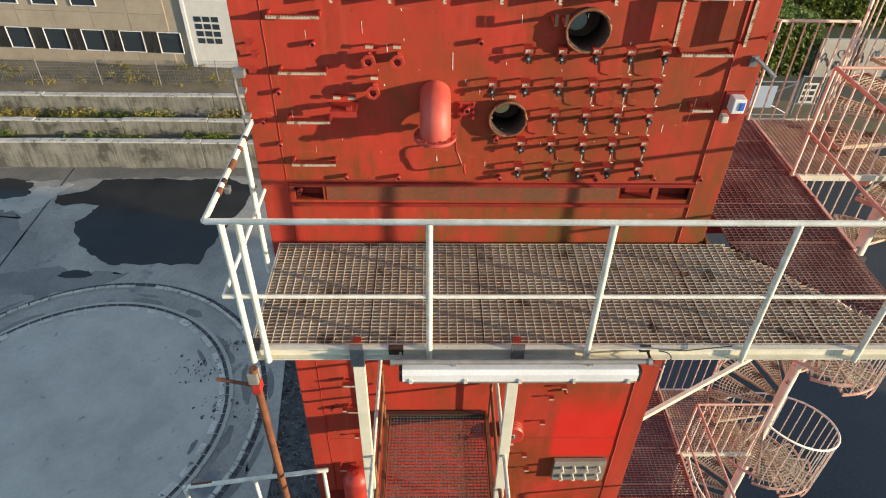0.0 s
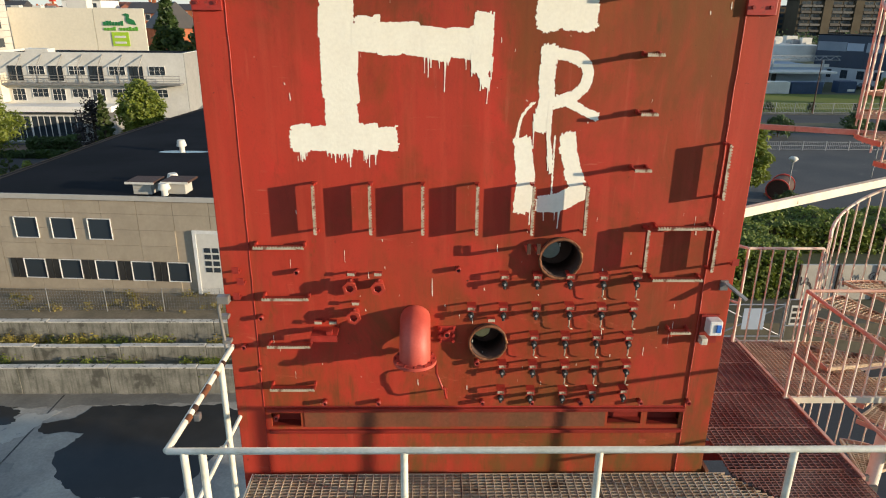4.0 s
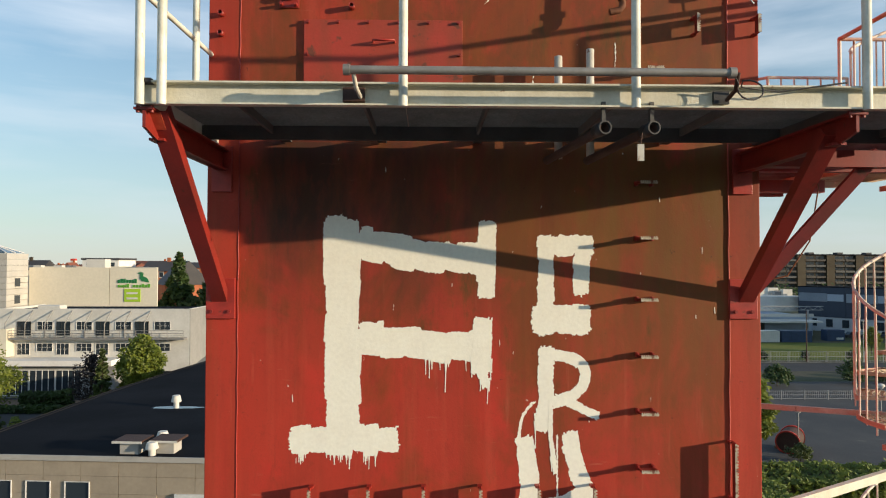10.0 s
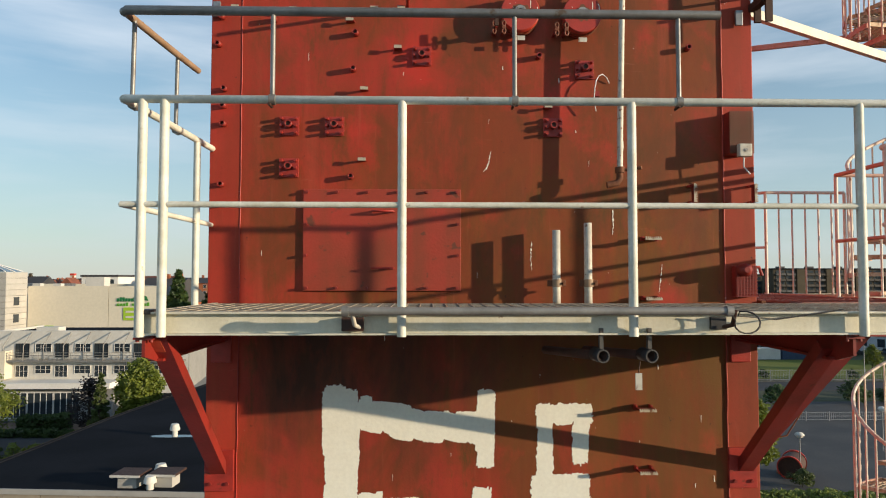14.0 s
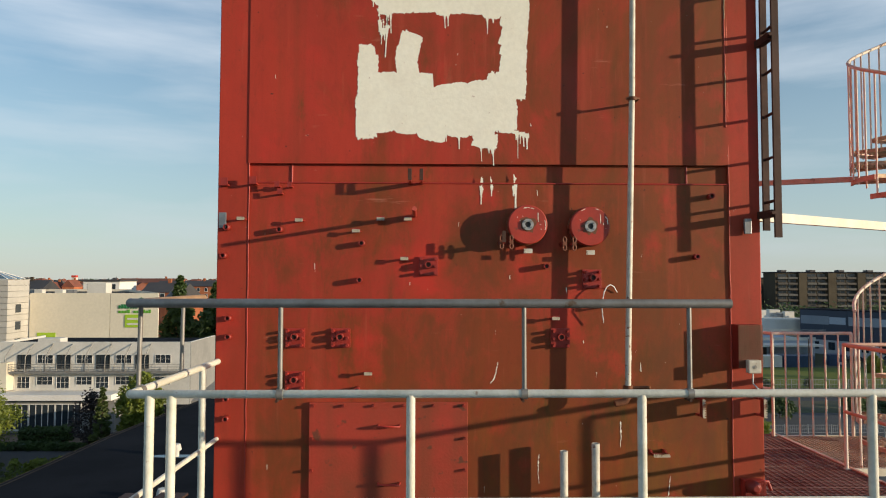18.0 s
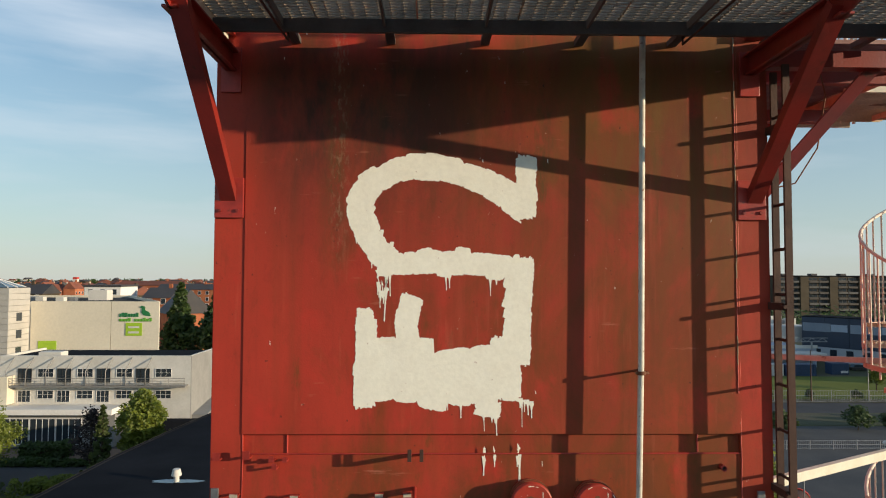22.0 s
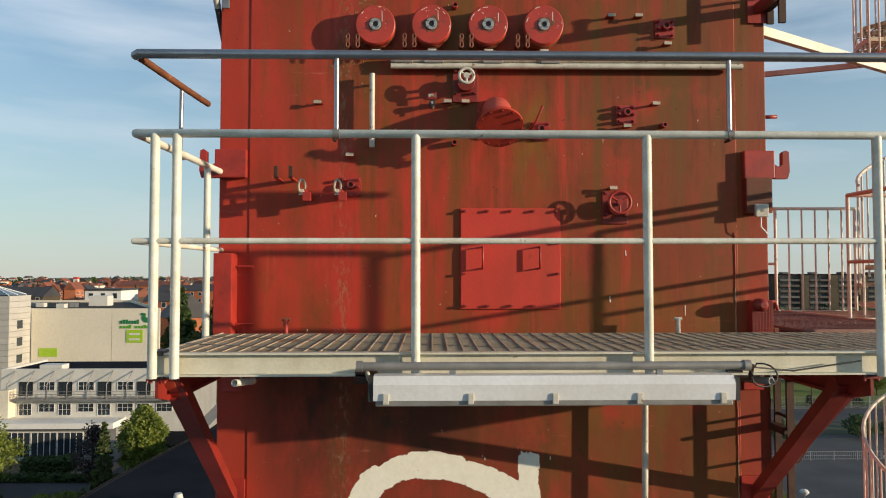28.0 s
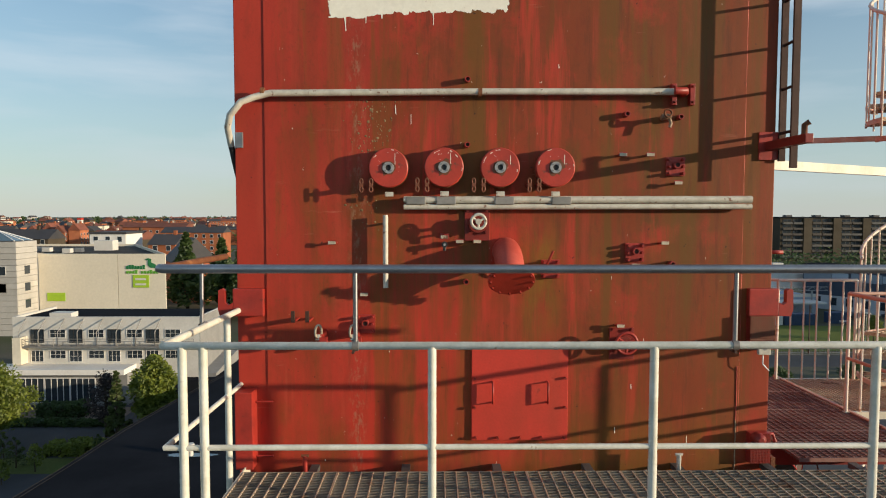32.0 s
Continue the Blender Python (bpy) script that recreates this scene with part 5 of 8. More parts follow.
LANDINGS = (8.0, *LEVELS)
for low_end, high_end in zip((5.4 - 0.5, *LANDINGS), (*LANDINGS, 27.9)):
    part("handrail", tube(B(), spiral(low_end + 0.19, high_end - 0.3, SR, 1.14), 0.018, 8), PINK, stair)
z = 5.4
tb = B()
LO, HI = radians(-15.5), radians(15.5)
for a0 in (LO, HI - 0.035):
    prism(tb, [(r * math.cos(a), r * math.sin(a), 0.004) for r, a in ((0.07, a0), (SR - 0.02, a0), (SR - 0.02, a0 + 0.035), (0.07, a0 + 0.035))], (0, 0, -0.04))
for k in range(16):
    r = 0.12 + 0.049 * k
    prism(tb, [(q * math.cos(a), q * math.sin(a), 0) for q, a in ((r, LO), (r + 0.012, LO), (r + 0.012, 0), (r + 0.012, HI), (r, HI), (r, 0))], (0, 0, -0.03))
for k in range(1, 6):
    a = LO + (HI - LO) * k / 6
    prism(tb, [(r * math.cos(e), r * math.sin(e), -0.002) for r, e in ((0.08, a), (SR - 0.03, a), (SR - 0.03, a + 0.012), (0.08, a + 0.012))], (0, 0, -0.012))
tread_mesh = made("tread", tb, GRATE)
rb = B()
arc = [radians(a) for a in range(-15, 16, 5)]
for a, b in zip(arc, arc[1:]):
    prism(rb, [(r * math.cos(e), r * math.sin(e), 0.0) for r, e in ((SR - 0.008, a), (SR + 0.010, a), (SR + 0.010, b), (SR - 0.008, b))], (0, 0, -0.05))
rim_mesh = made("tread_rim", rb, PINK_RED)
while z < 27.5:
    t = part("tread", tread_mesh, GRATE, stair)
    t.matrix_basis = pose(0, 0, z - PIT, 0, 0, helix(z))
    t = part("tread_rim", rim_mesh, PINK_RED, stair)
    t.matrix_basis = pose(0, 0, z - PIT, 0, 0, helix(z))
    z += 0.191
baluster_mesh = made("baluster", tube(B(), [(0, 0, -0.07), (0, 0, 1.14)], 0.0095, 6), PINK)
z, low_bars = 5.4, B()
while z < 27.5:
    a = radians(helix(z))
    if any(-0.3 < z - level < 0.19 for level in LANDINGS):
        z += 0.0637
        continue
    if z < 8.0:
        tube(low_bars, [(SR * math.cos(a), SR * math.sin(a), z - PIT - 0.07), (SR * math.cos(a), SR * math.sin(a), z - PIT + 1.14)], 0.0095, 6)
    else:
        t = part("baluster", baluster_mesh, PINK, stair)
        t.matrix_basis = pose(SR * math.cos(a), SR * math.sin(a), z - PIT)
    z += 0.0637
tagged(part("low_baluster_cage", low_bars, PINK, stair), kind="stuff")
for z in (10.3, 15.28, 20.1, 25.42):
    bm = B()
    bar(bm, (2.47, 4.72, z), (5.42, 6.38, z), 0.045, 0.07)
    solid("tie_bar", bm, CREAM, "cream steel tie bar from tower to stair pole", "tie bar", "stair tie bars")
for z in (15.52, 20.7, 25.85):
    bm = B()
    bar(bm, (2.47, 7.7, z), (5.42, 6.5, z), 0.04, 0.055)
    solid("tie_bar", bm, PINK_RED, "faded red flat tie bar from tower to stair", "tie bar", "stair tie bars")

# ---- fixtures on the tower's face ----
FACE = 4.668


def face_y(z):
    return 4.655 if z > 20.46 else FACE


ZINC = surface("dirty_zinc_strip", (0.50, 0.44, 0.34), (0.34, 0.28, 0.20), 14, 0.65, 0.1, bump=0.1, spots=(0.17, 0.06, 0.035), spots_at=0.56, spots_scale=26)


def cable_rack(x, z, length, upright, stand=0.115, wide=0.028):
    t = thing("cable_rack", (x, FACE, z), "red cable rack bracket with a pale notched edge strip", "bracket", "cable racks")
    ax = (lambda s, y, w: (w, y, s)) if upright else (lambda s, y, w: (s, y, w))
    h = length / 2

    def blk(bm, s0, y0, w0, s1, y1, w1):
        a, b = ax(s0, y0, w0), ax(s1, y1, w1)
        return box(bm, *[min(p, q) for p, q in zip(a, b)], *[max(p, q) for p, q in zip(a, b)])
    part("web", blk(B(), -h, -stand, -0.002, h, -0.052, 0.002), RED_BEAM, t)
    n = max(8, int(length / 0.0205))
    saw = []
    for k in range(n):
        for e, w in ((0.0, 0.06), (0.12, 0.42), (0.58, 0.42), (0.70, 0.06)):
            saw.append((-h + length * (k + e) / n, w * wide))
    loop = saw + [(h, 0.06 * wide), (h, -0.42 * wide), (-h, -0.42 * wide)]
    out = [ax(s, -stand - 0.005, w) for s, w in loop]
    part("notched_strip", prism(B(), out, (0, 0.005, 0)), ZINC, t, "pale notched edge strip")
    for s in (-h, h - 0.014):
        part("arm", blk(B(), s, -0.055, -0.016, s + 0.014, 0.0, 0.016), RED, t)
        blkm = B()
        blk(blkm, s, -stand, -0.006, s + 0.014, -0.05, 0.006)
        part("arm", blkm, RED, t)
    return t


GALV_PALE = surface("chalky_zinc", (0.64, 0.61, 0.52), (0.48, 0.45, 0.38), 12, 0.6, 0.1, bump=0.1, spots=(0.2, 0.09, 0.05), spots_at=0.64, spots_scale=30)
for x in (-0.68, -0.28, 0.095, 0.485, 0.885, 1.27):
    cable_rack(x, 15.335, 0.37, True)
cable_rack(2.245, 15.62, 0.40, True)
cable_rack(1.74, 15.03, 0.33, True)
cable_rack(2.245, 15.03, 0.33, True)
cable_rack(2.005, 15.205, 0.41, False)
cable_rack(2.0, 14.80, 0.38, False)
for z, x0, x1 in ((15.05, -1.14, -0.77), (14.64, -1.11, -0.76), (14.24, -1.10, -0.77), (13.86, -1.11, -0.76)):
    cable_rack((x0 + x1) / 2, z, x1 - x0, False)
cable_rack(2.08, 14.36, 0.16, False)
for z in (17.62, 17.235, 16.81, 16.42, 16.03, 15.64):
    cable_rack(1.64, z, 0.12, False, stand=0.14)
cable_rack(1.70, 18.42, 0.115, False, stand=0.12)
cable_rack(1.70, 18.0, 0.115, False, stand=0.12)
cable_rack(2.0, 18.74, 0.13, True, stand=0.12)
cable_rack(2.43, 18.74, 0.13, True, stand=0.12)


def shared(makers):
    """Meshes built once, for things that repeat."""
    return [(n, made(n, f(B()), m), l) for n, f, m, l in makers]


def repeat(name, meshes, at, label, category, group, turn=0.0):
    t = thing(name, at, label, category, group, turn=turn)
    t.scale = (1, 0.62, 1)
    for n, me, l in meshes:
        part(n, me, None, t, l)
    return t


def hose(bm):
    return tube(bm, [(0.0, -0.115, -0.06), (0.004, -0.115, -0.10), (0.0, -0.11, -0.125), (0.012, -0.10, -0.145), (0.034, -0.09, -0.152)], 0.0055, 6)


TAP = shared([
    ("stub", lambda b: tube(b, [(0, 0, -0.02), (0, -0.11, -0.02)], 0.017, 10), RED, ""),
    ("tag", lambda b: box(b, -0.026, -0.135, 0.022, 0.026, -0.128, 0.045, 0.002), ZINC, "pale metal tag"),
    ("tag_bracket", lambda b: box(box(b, -0.034, -0.128, 0.052, 0.034, 0, 0.058), -0.034, -0.128, 0.012, 0.034, -0.122, 0.056), RED, ""),
    ("valve", lambda b: tube(tube(b, [(0, -0.09, -0.02), (0, -0.15, -0.02)], 0.022, 10), [(0, -0.125, -0.005), (0, -0.125, -0.062)], 0.011, 8), BLACK, "black valve end"),
    ("spindle", lambda b: tube(b, [(0, -0.145, -0.02), (0, -0.160, -0.02)], 0.009, 8), HUB_GREY, ""),
])
TAP_HOSE = TAP + shared([("hose", hose, ZINC, "short bent pale pipe")])
TAPS = [(14.77, (0.71, 0.96, 1.21, 1.46, 1.715)), (14.512, (0.47, 0.712, 0.965, 1.215, 1.465, 1.71)), (14.265, (0.955, 1.20, 1.455, 1.705)), (14.013, (0.72, 0.96, 1.21, 1.455, 1.70)), (13.778, (0.72, 0.96, 1.21, 1.455, 1.705))]
for j, (z, xs) in enumerate(TAPS):
    for k, x in enumerate(xs):
        hosed = (j == 0 and k > 2) or (j == 2) or (j == 1 and k > 2) or (j == 3 and k > 1)
        repeat("sampling_tap", TAP_HOSE if hosed else TAP, (x + random.uniform(-.006, .006), FACE, z + random.uniform(-.006, .006)), "small black sampling tap with a pale tag above", "tap", "sampling taps", random.uniform(-3, 3))

TAG = shared([
    ("bracket", lambda b: box(box(b, -0.03, -0.10, -0.004, 0.03, 0, 0.004), -0.03, -0.10, -0.012, 0.03, -0.094, 0.02), RED, ""),
    ("tag", lambda b: box(b, -0.027, -0.108, -0.010, 0.027, -0.102, 0.013, 0.002), ZINC, "pale stamped tag"),
])


def tag(x, z, turn=0):
    repeat("tag_bracket", TAG, (x, face_y(z), z), "small red bracket with a pale metal tag", "tag", "tag brackets", turn)


STUB = shared([
    ("pipe", lambda b: tube(b, [(0, 0, 0), (0, -0.10, 0)], 0.020, 12, hollow=0.7), RED, ""),
    ("bore", lambda b: tube(b, [(0, 0, 0), (0, -0.06, 0)], 0.014, 10), BLACK, "dark open bore"),
])


def stub(x, z, turn=0):
    repeat("pipe_stub", STUB, (x, face_y(z), z), "short open red pipe stub", "pipe", "pipe stubs", turn)


def bolts(b, w, h, r=0.011, deep=0.035, y=-0.0, nx=2, nz=2, pad=0.022):
    for i in range(nx):
        for j in range(nz):
            if 0 < i < nx - 1 and 0 < j < nz - 1:
                continue
            x = -w / 2 + pad + (w - 2 * pad) * i / (nx - 1)
            z = -h / 2 + pad + (h - 2 * pad) * j / (nz - 1)
            tube(b, [(x, y, z), (x, y - deep, z)], r, 6)
    return b


NOZZLE = shared([
    ("plate", lambda b: box(b, -0.068, -0.02, -0.068, 0.068, 0, 0.068, 0.003), RED, ""),
    *[("bolt", lambda b, x=x, z=z: tube(b, [(x, 0, z), (x, -0.085, z)], 0.011, 6), RED, "") for x in (-0.05, 0.05) for z in (-0.05, 0.0, 0.05)],
    ("nozzle", lambda b: tube(b, [(0, 0, 0.01), (0, -0.10, 0.01)], 0.025, 14, hollow=0.7), RED, "short red nozzle"),
    ("bore", lambda b: tube(b, [(0, 0, 0.01), (0, -0.085, 0.01)], 0.018, 12), LADDER, "dark bore"),
])


def nozzle(x, z):
    repeat("nozzle_flange", NOZZLE, (x, face_y(z), z), "square bolted red flange with a short nozzle", "flange", "nozzle flanges")


def links(b, x):
    """A narrow clip plate with two open eyes, one above the other."""
    for z in (-0.152, -0.098):
        tube(b, [(x + 0.012 * math.cos(a), -0.24, z + 0.020 * math.sin(a)) for a in (2 * math.pi * k / 10 for k in range(11))], 0.0055, 6, cap=False)
    return box(b, x - 0.014, -0.246, -0.134, x + 0.014, -0.234, -0.116, 0.002)


DRUM = shared([
    ("drum", lambda b: tube(b, [(0, 0, 0), (0, -0.19, 0), (0, -0.196, 0)], [0.138, 0.138, 0.132], 36), DRUM_RED, ""),
    ("band", lambda b: tube(tube(b, [(0, -0.05, 0), (0, -0.065, 0)], 0.143, 36, hollow=0.97), [(0, -0.11, 0), (0, -0.12, 0)], 0.143, 36, hollow=0.97), RUST, "rusty welded band"),
    ("hub", lambda b: tube(b, [(0, -0.19, 0), (0, -0.215, 0)], 0.040, 20, hollow=0.5), HUB_GREY, "grey hub flange"),
    ("hub_bolts", lambda b: [tube(b, [(0.0295 * math.cos(a), -0.215, 0.0295 * math.sin(a)), (0.0295 * math.cos(a), -0.224, 0.0295 * math.sin(a))], 0.006, 6) for a in (0.8, 2.37, 3.94, 5.5)] and b, DULL_TUBE, ""),
    ("bore", lambda b: tube(b, [(0, -0.19, 0), (0, -0.2, 0)], 0.022, 14), BLACK, ""),
    ("tag", lambda b: box(b, -0.026, -0.17, -0.2, 0.034, -0.16, -0.168, 0.002), GALV_PALE, "pale tag"),
    ("clip", lambda b: box(b, -0.196, -0.235, -0.135, -0.180, 0, -0.115), RED_BEAM, ""),
    ("clip", lambda b: box(b, -0.128, -0.235, -0.135, -0.112, 0, -0.115), RED_BEAM, ""),
    ("clip_tag", lambda b: links(b, -0.188), BROWNED, "rusty pierced clip plate"),
    ("clip_tag", lambda b: links(b, -0.120), BROWNED, "rusty pierced clip plate"),
])
for x, z in ((0.775, 20.02), (1.215, 20.01), (-0.315, 25.38), (0.075, 25.385), (0.47, 25.385), (0.86, 25.385)):
    t = repeat("manhole_drum", DRUM, (x, face_y(z), z), "round red drum port with a grey bolted hub", "port", "drum ports")
    bm, rs = B(), random.Random(int(x * 1000))
    for k in range(9):
        # worn rim arcs and fine splashes
        a, e = rs.uniform(-0.4, 2.9), rs.uniform(0.118, 0.129) if k < 4 else rs.uniform(0.05, 0.11)
        da, w = (rs.uniform(0.12, 0.4), rs.uniform(0.0015, 0.004)) if k < 4 else (rs.uniform(0.02, 0.06), rs.uniform(0.002, 0.006))
        ring = [(e + (w if u < 4 else -w) * rs.uniform(0.3, 1.1), a + da * ((u if u < 4 else 7 - u) / 3)) for u in range(8)]
        bm.faces.new([bm.verts.new((q * math.cos(g), -0.1975, q * math.sin(g))) for q, g in ring])
    a = rs.uniform(0.5, 1.2)
    run = [(0.11 * math.cos(a), 0.11 * math.sin(a)), (0.118 * math.cos(a), 0.10 * math.sin(a)), (0.112 * math.cos(a) + 0.004, 0.02), (0.112 * math.cos(a), 0.025)]
    bm.faces.new([bm.verts.new((u, -0.1977, v)) for u, v in run])
    part("paint_chips", bm, GRAFFITI, t, "pale paint chips and splashes")
    reach = [0.046 + 0.026 * rs.random() ** 2 for k in range(18)]
    pts = [(reach[k] * math.cos(k * 0.349), reach[k] * math.sin(k * 0.349)) for k in range(18)]
    part("chipped_ring", plate([(u, v) for u, v in pts], [], -0.1972, 0.0006), BROWNED, t, "chipped brown ring round the hub")

# lichen and flaking dots above the row of drums
rs = random.Random(31)
for k in range(130):
    bm = B()
    x, z = -0.43 + rs.gauss(0, 0.075), rs.uniform(25.47, 25.86)
    if k > 104:
        x, z = -0.47 + rs.gauss(0, 0.06), rs.uniform(24.9, 25.25)
    e = rs.choice((0.003, 0.004, 0.005, 0.007, 0.010)) * rs.uniform(0.7, 1.2)
    y = face_y(z)
    rim = [bm.verts.new((x + e * rs.uniform(0.7, 1.2) * math.cos(j * 1.05), y - 0.0005, z + e * rs.uniform(0.7, 1.2) * math.sin(j * 1.05))) for j in range(6)]
    top = bm.verts.new((x, y - 0.003, z))
    for j in range(6):
        bm.faces.new((rim[j], rim[(j + 1) % 6], top))
    part("lichen_spot", up(bm), LICHEN, tower, "grey-brown lichen spot")

for x, z in ((-0.86, 19.22), (-0.54, 19.22), (1.02, 19.22), (0.08, 19.73), (1.25, 19.64), (-0.86, 18.92), (1.745, 25.40), (1.46, 24.78), (-0.49, 24.26), (0.28, 14.30), (0.85, 24.66)):
    nozzle(x, z)
for x, z in ((-0.83, 20.05), (-1.24, 20.06), (-0.26, 20.06), (-0.07, 20.06), (-0.09, 19.78), (-0.33, 19.48), (-0.43, 19.975), (-0.34, 18.975), (0.98, 19.36), (1.35, 25.48), (1.55, 25.48), (1.75, 25.28), (-0.72, 24.85), (0.19, 24.86), (0.31, 24.86), (-0.5, 24.48), (1.66, 24.85), (1.46, 24.69), (-0.44, 14.82), (-0.24, 14.82), (-0.42, 14.58), (-0.6, 14.42), (-0.71, 14.42), (0.62, 14.44), (1.35, 24.25)):
    tag(x, z, random.uniform(-4, 4))
for x, z in ((-0.97, 19.985), (-0.39, 19.89), (-0.41, 19.63), (-1.32, 19.36), (-1.32, 19.23), (-1.34, 20.0), (-1.36, 19.8), (-1.32, 19.48), (0.92, 19.73), (2.11, 20.235), (2.0, 19.80), (-0.42, 18.86), (1.72, 24.70), (1.38, 25.77), (1.76, 25.75), (-1.33, 18.66), (-1.33, 18.8), (-0.7, 13.69), (-0.27, 13.69), (0.57, 13.69), (0.97, 13.69), (1.37, 13.69), (1.86, 13.69), (2.26, 13.69), (0.52, 14.06), (-1.1, 13.55), (-1.2, 14.0), (-1.3, 14.2), (-1.15, 14.45), (-0.85, 14.83), (0.36, 14.85), (0.24, 26.01), (0.24, 25.55), (0.235, 24.57)):
    stub(x, z, random.uniform(-5, 5))
for x, z, s in ((-1.36, 20.30, 0.05), (-1.16, 20.31, 0.05), (-0.99, 20.29, 0.035), (-0.9, 20.29, 0.03), (-0.97, 20.24, 0.035), (-1.3, 14.83, 0.05), (-1.27, 14.74, 0.05), (-1.31, 14.62, 0.05), (1.33, 19.44, 0.03), (2.44, 14.9, 0.05)):
    bm = box(B(), -s / 2, -0.06, -0.005, s / 2, 0, 0.005)
    box(bm, -s / 2, -0.066, -0.005, s / 2, -0.06, s)
    t = solid("angle_clip", bm, RED, "small red welded angle clip", "bracket", "angle clips", at=(x, face_y(z), z))
t = thing("long_rod", (-0.02, FACE, 20.09), "long red rod with flaking paint jutting from the tower", "rod")
part("rod", tube(B(), [(0, 0, 0), (0.01, -0.5, 0.0)], 0.014, 10), RED, t)
part("flaked_end", tube(B(), [(0.008, -0.42, 0), (0.01, -0.505, 0.0)], 0.0148, 10), CHALK_RED, t, "pale flaking rod end")
# paired black clips
for x, z in ((-0.05, 20.36), (0.03, 20.36), (0.86, 15.07), (0.93, 15.07), (0.60, 19.93), (-0.98, 24.34), (-0.88, 24.34)):
    t = thing("clip_bracket", (x, face_y(z), z), "narrow dark clip on a red bracket", "bracket", "clip brackets")
    part("arm", box(B(), -0.01, -0.18, -0.045, 0.01, 0, -0.03), RED, t)
    part("clip", box(B(), -0.013, -0.19, -0.04, 0.013, -0.175, 0.04, 0.002), LADDER, t)


repeat("sampling_tap", TAP, (0.08, face_y(24.84), 24.86), "small black sampling tap with a pale tag above", "tap", "sampling taps")
t = thing("brass_cock", (1.645, face_y(25.75), 25.745), "rusty brass stop cock between two red pins", "valve")
part("body", tube(tube(B(), [(0, 0, 0), (0, -0.12, 0)], 0.016, 8), [(-0.035, -0.09, 0.0), (0.035, -0.09, 0.0)], 0.021, 8), TAN_TUBE, t)
part("wheel", tube(B(), [(0.026 * math.cos(a), -0.125, 0.02 + 0.026 * math.sin(a)) for a in (2 * math.pi * k / 10 for k in range(11))], 0.007, 6, cap=False), RUST, t, "small rusty wheel")
part("spout", tube(B(), [(0.02, -0.09, 0), (0.03, -0.10, -0.05), (0.02, -0.10, -0.075)], 0.012, 8), TAN_TUBE, t)
solid("edge_pipe_stub", tube(B(), [(0, 0, 0), (0.10, -0.01, 0.0)], 0.014, 10, hollow=0.6), RED, "short red pipe stub at the tower edge", "pipe", at=(2.47, 4.70, 24.78))
# rough weld bead down the right-hand seam
rs = random.Random(77)
for k in range(16):
    z = 23.34 + 0.2 * k
    part("weld_bead", tube(B(), [(2.232 + rs.uniform(-0.002, 0.002), face_y(z) - 0.002, z + 0.2 * j / 5) for j in range(6)], 0.0045, 6), CHALK_RED if rs.random() < 0.6 else TAN_TUBE, tower, "pale worn weld bead")

# elbow ducts
def elbow(x, z, r, reach, drop, tilt, lip=0.046):
    t = thing("elbow_duct", (x, face_y(z), z), "thick red elbow duct with a bolted end flange", "duct", "elbow ducts")
    pts, R = [(0, 0.0, 0)], reach
    pts += [(0, -R * math.sin(a), -R * (1 - math.cos(a))) for a in (radians(tilt * k / 9) for k in range(1, 10))]
    a = radians(tilt)
    pts.append((0, -R * math.sin(a) - drop * math.cos(a), -R * (1 - math.cos(a)) - drop * math.sin(a)))
    part("duct", tube(B(), pts, r, 28), CHALK_RED, t)
    d = (Vector(pts[-1]) - Vector(pts[-2])).normalized()
    e = Vector(pts[-1])
    part("flange", tube(B(), [e, e + d * 0.024], r + lip, 28), CHALK_RED if z < 20 else DRUM_RED, t)
    u = Vector((1, 0, 0))
    w = d.cross(u)
    for k in range(12):
        q = e + (u * math.cos(k * math.pi / 6) + w * math.sin(k * math.pi / 6)) * (r + lip - 0.016)
        part("flange_bolt", tube(B(), [q - d * 0.014, q + d * 0.036], 0.009, 6), RED_BEAM, t)


elbow(0.035, 14.43, 0.118, 0.22, 0.02, 88)
elbow(0.525, 24.79, 0.100, 0.43, 0.02, 50, 0.058)


# valves with handwheels
def wheel_mesh(b, r, t=0.011, spokes=3):
    n = 20
    tube(b, [(r * math.cos(2 * math.pi * k / n), 0, r * math.sin(2 * math.pi * k / n)) for k in range(n + 1)], t, 8, cap=False)
    for k in range(spokes):
        a = 2 * math.pi * k / spokes + 0.5
        tube(b, [(0, 0, 0), (r * math.cos(a), 0, r * math.sin(a))], t * 0.75, 6)
    return tube(b, [(0, -0.012, 0), (0, 0.02, 0)], t * 1.9, 10)


def valve(x, z, r, reach, mat, label):
    t = thing("hand_valve", (x, face_y(z), z), label, "valve", "hand valves")
    part("base_plate", box(B(), -0.09, -0.016, -0.14, 0.09, 0, 0.09, 0.003), RED_BEAM, t)
    part("body", tube(B(), [(0, 0, -0.02), (0, -reach * 0.4, -0.02), (0, -reach * 0.42, -0.02), (0, -reach * 0.55, -0.02)], [0.05, 0.05, 0.065, 0.06], 16), RED_BEAM, t)
    part("stem", tube(B(), [(0, -reach * 0.5, -0.01), (0, -reach, 0)], 0.012, 8), GALV, t)
    w = part("handwheel", wheel_mesh(B(), r), mat, t)
    w.location = (0.0, -reach, 0.0)
    part("bolt_set", bolts(B(), 0.18, 0.2, y=-0.014), RED_BEAM, t)


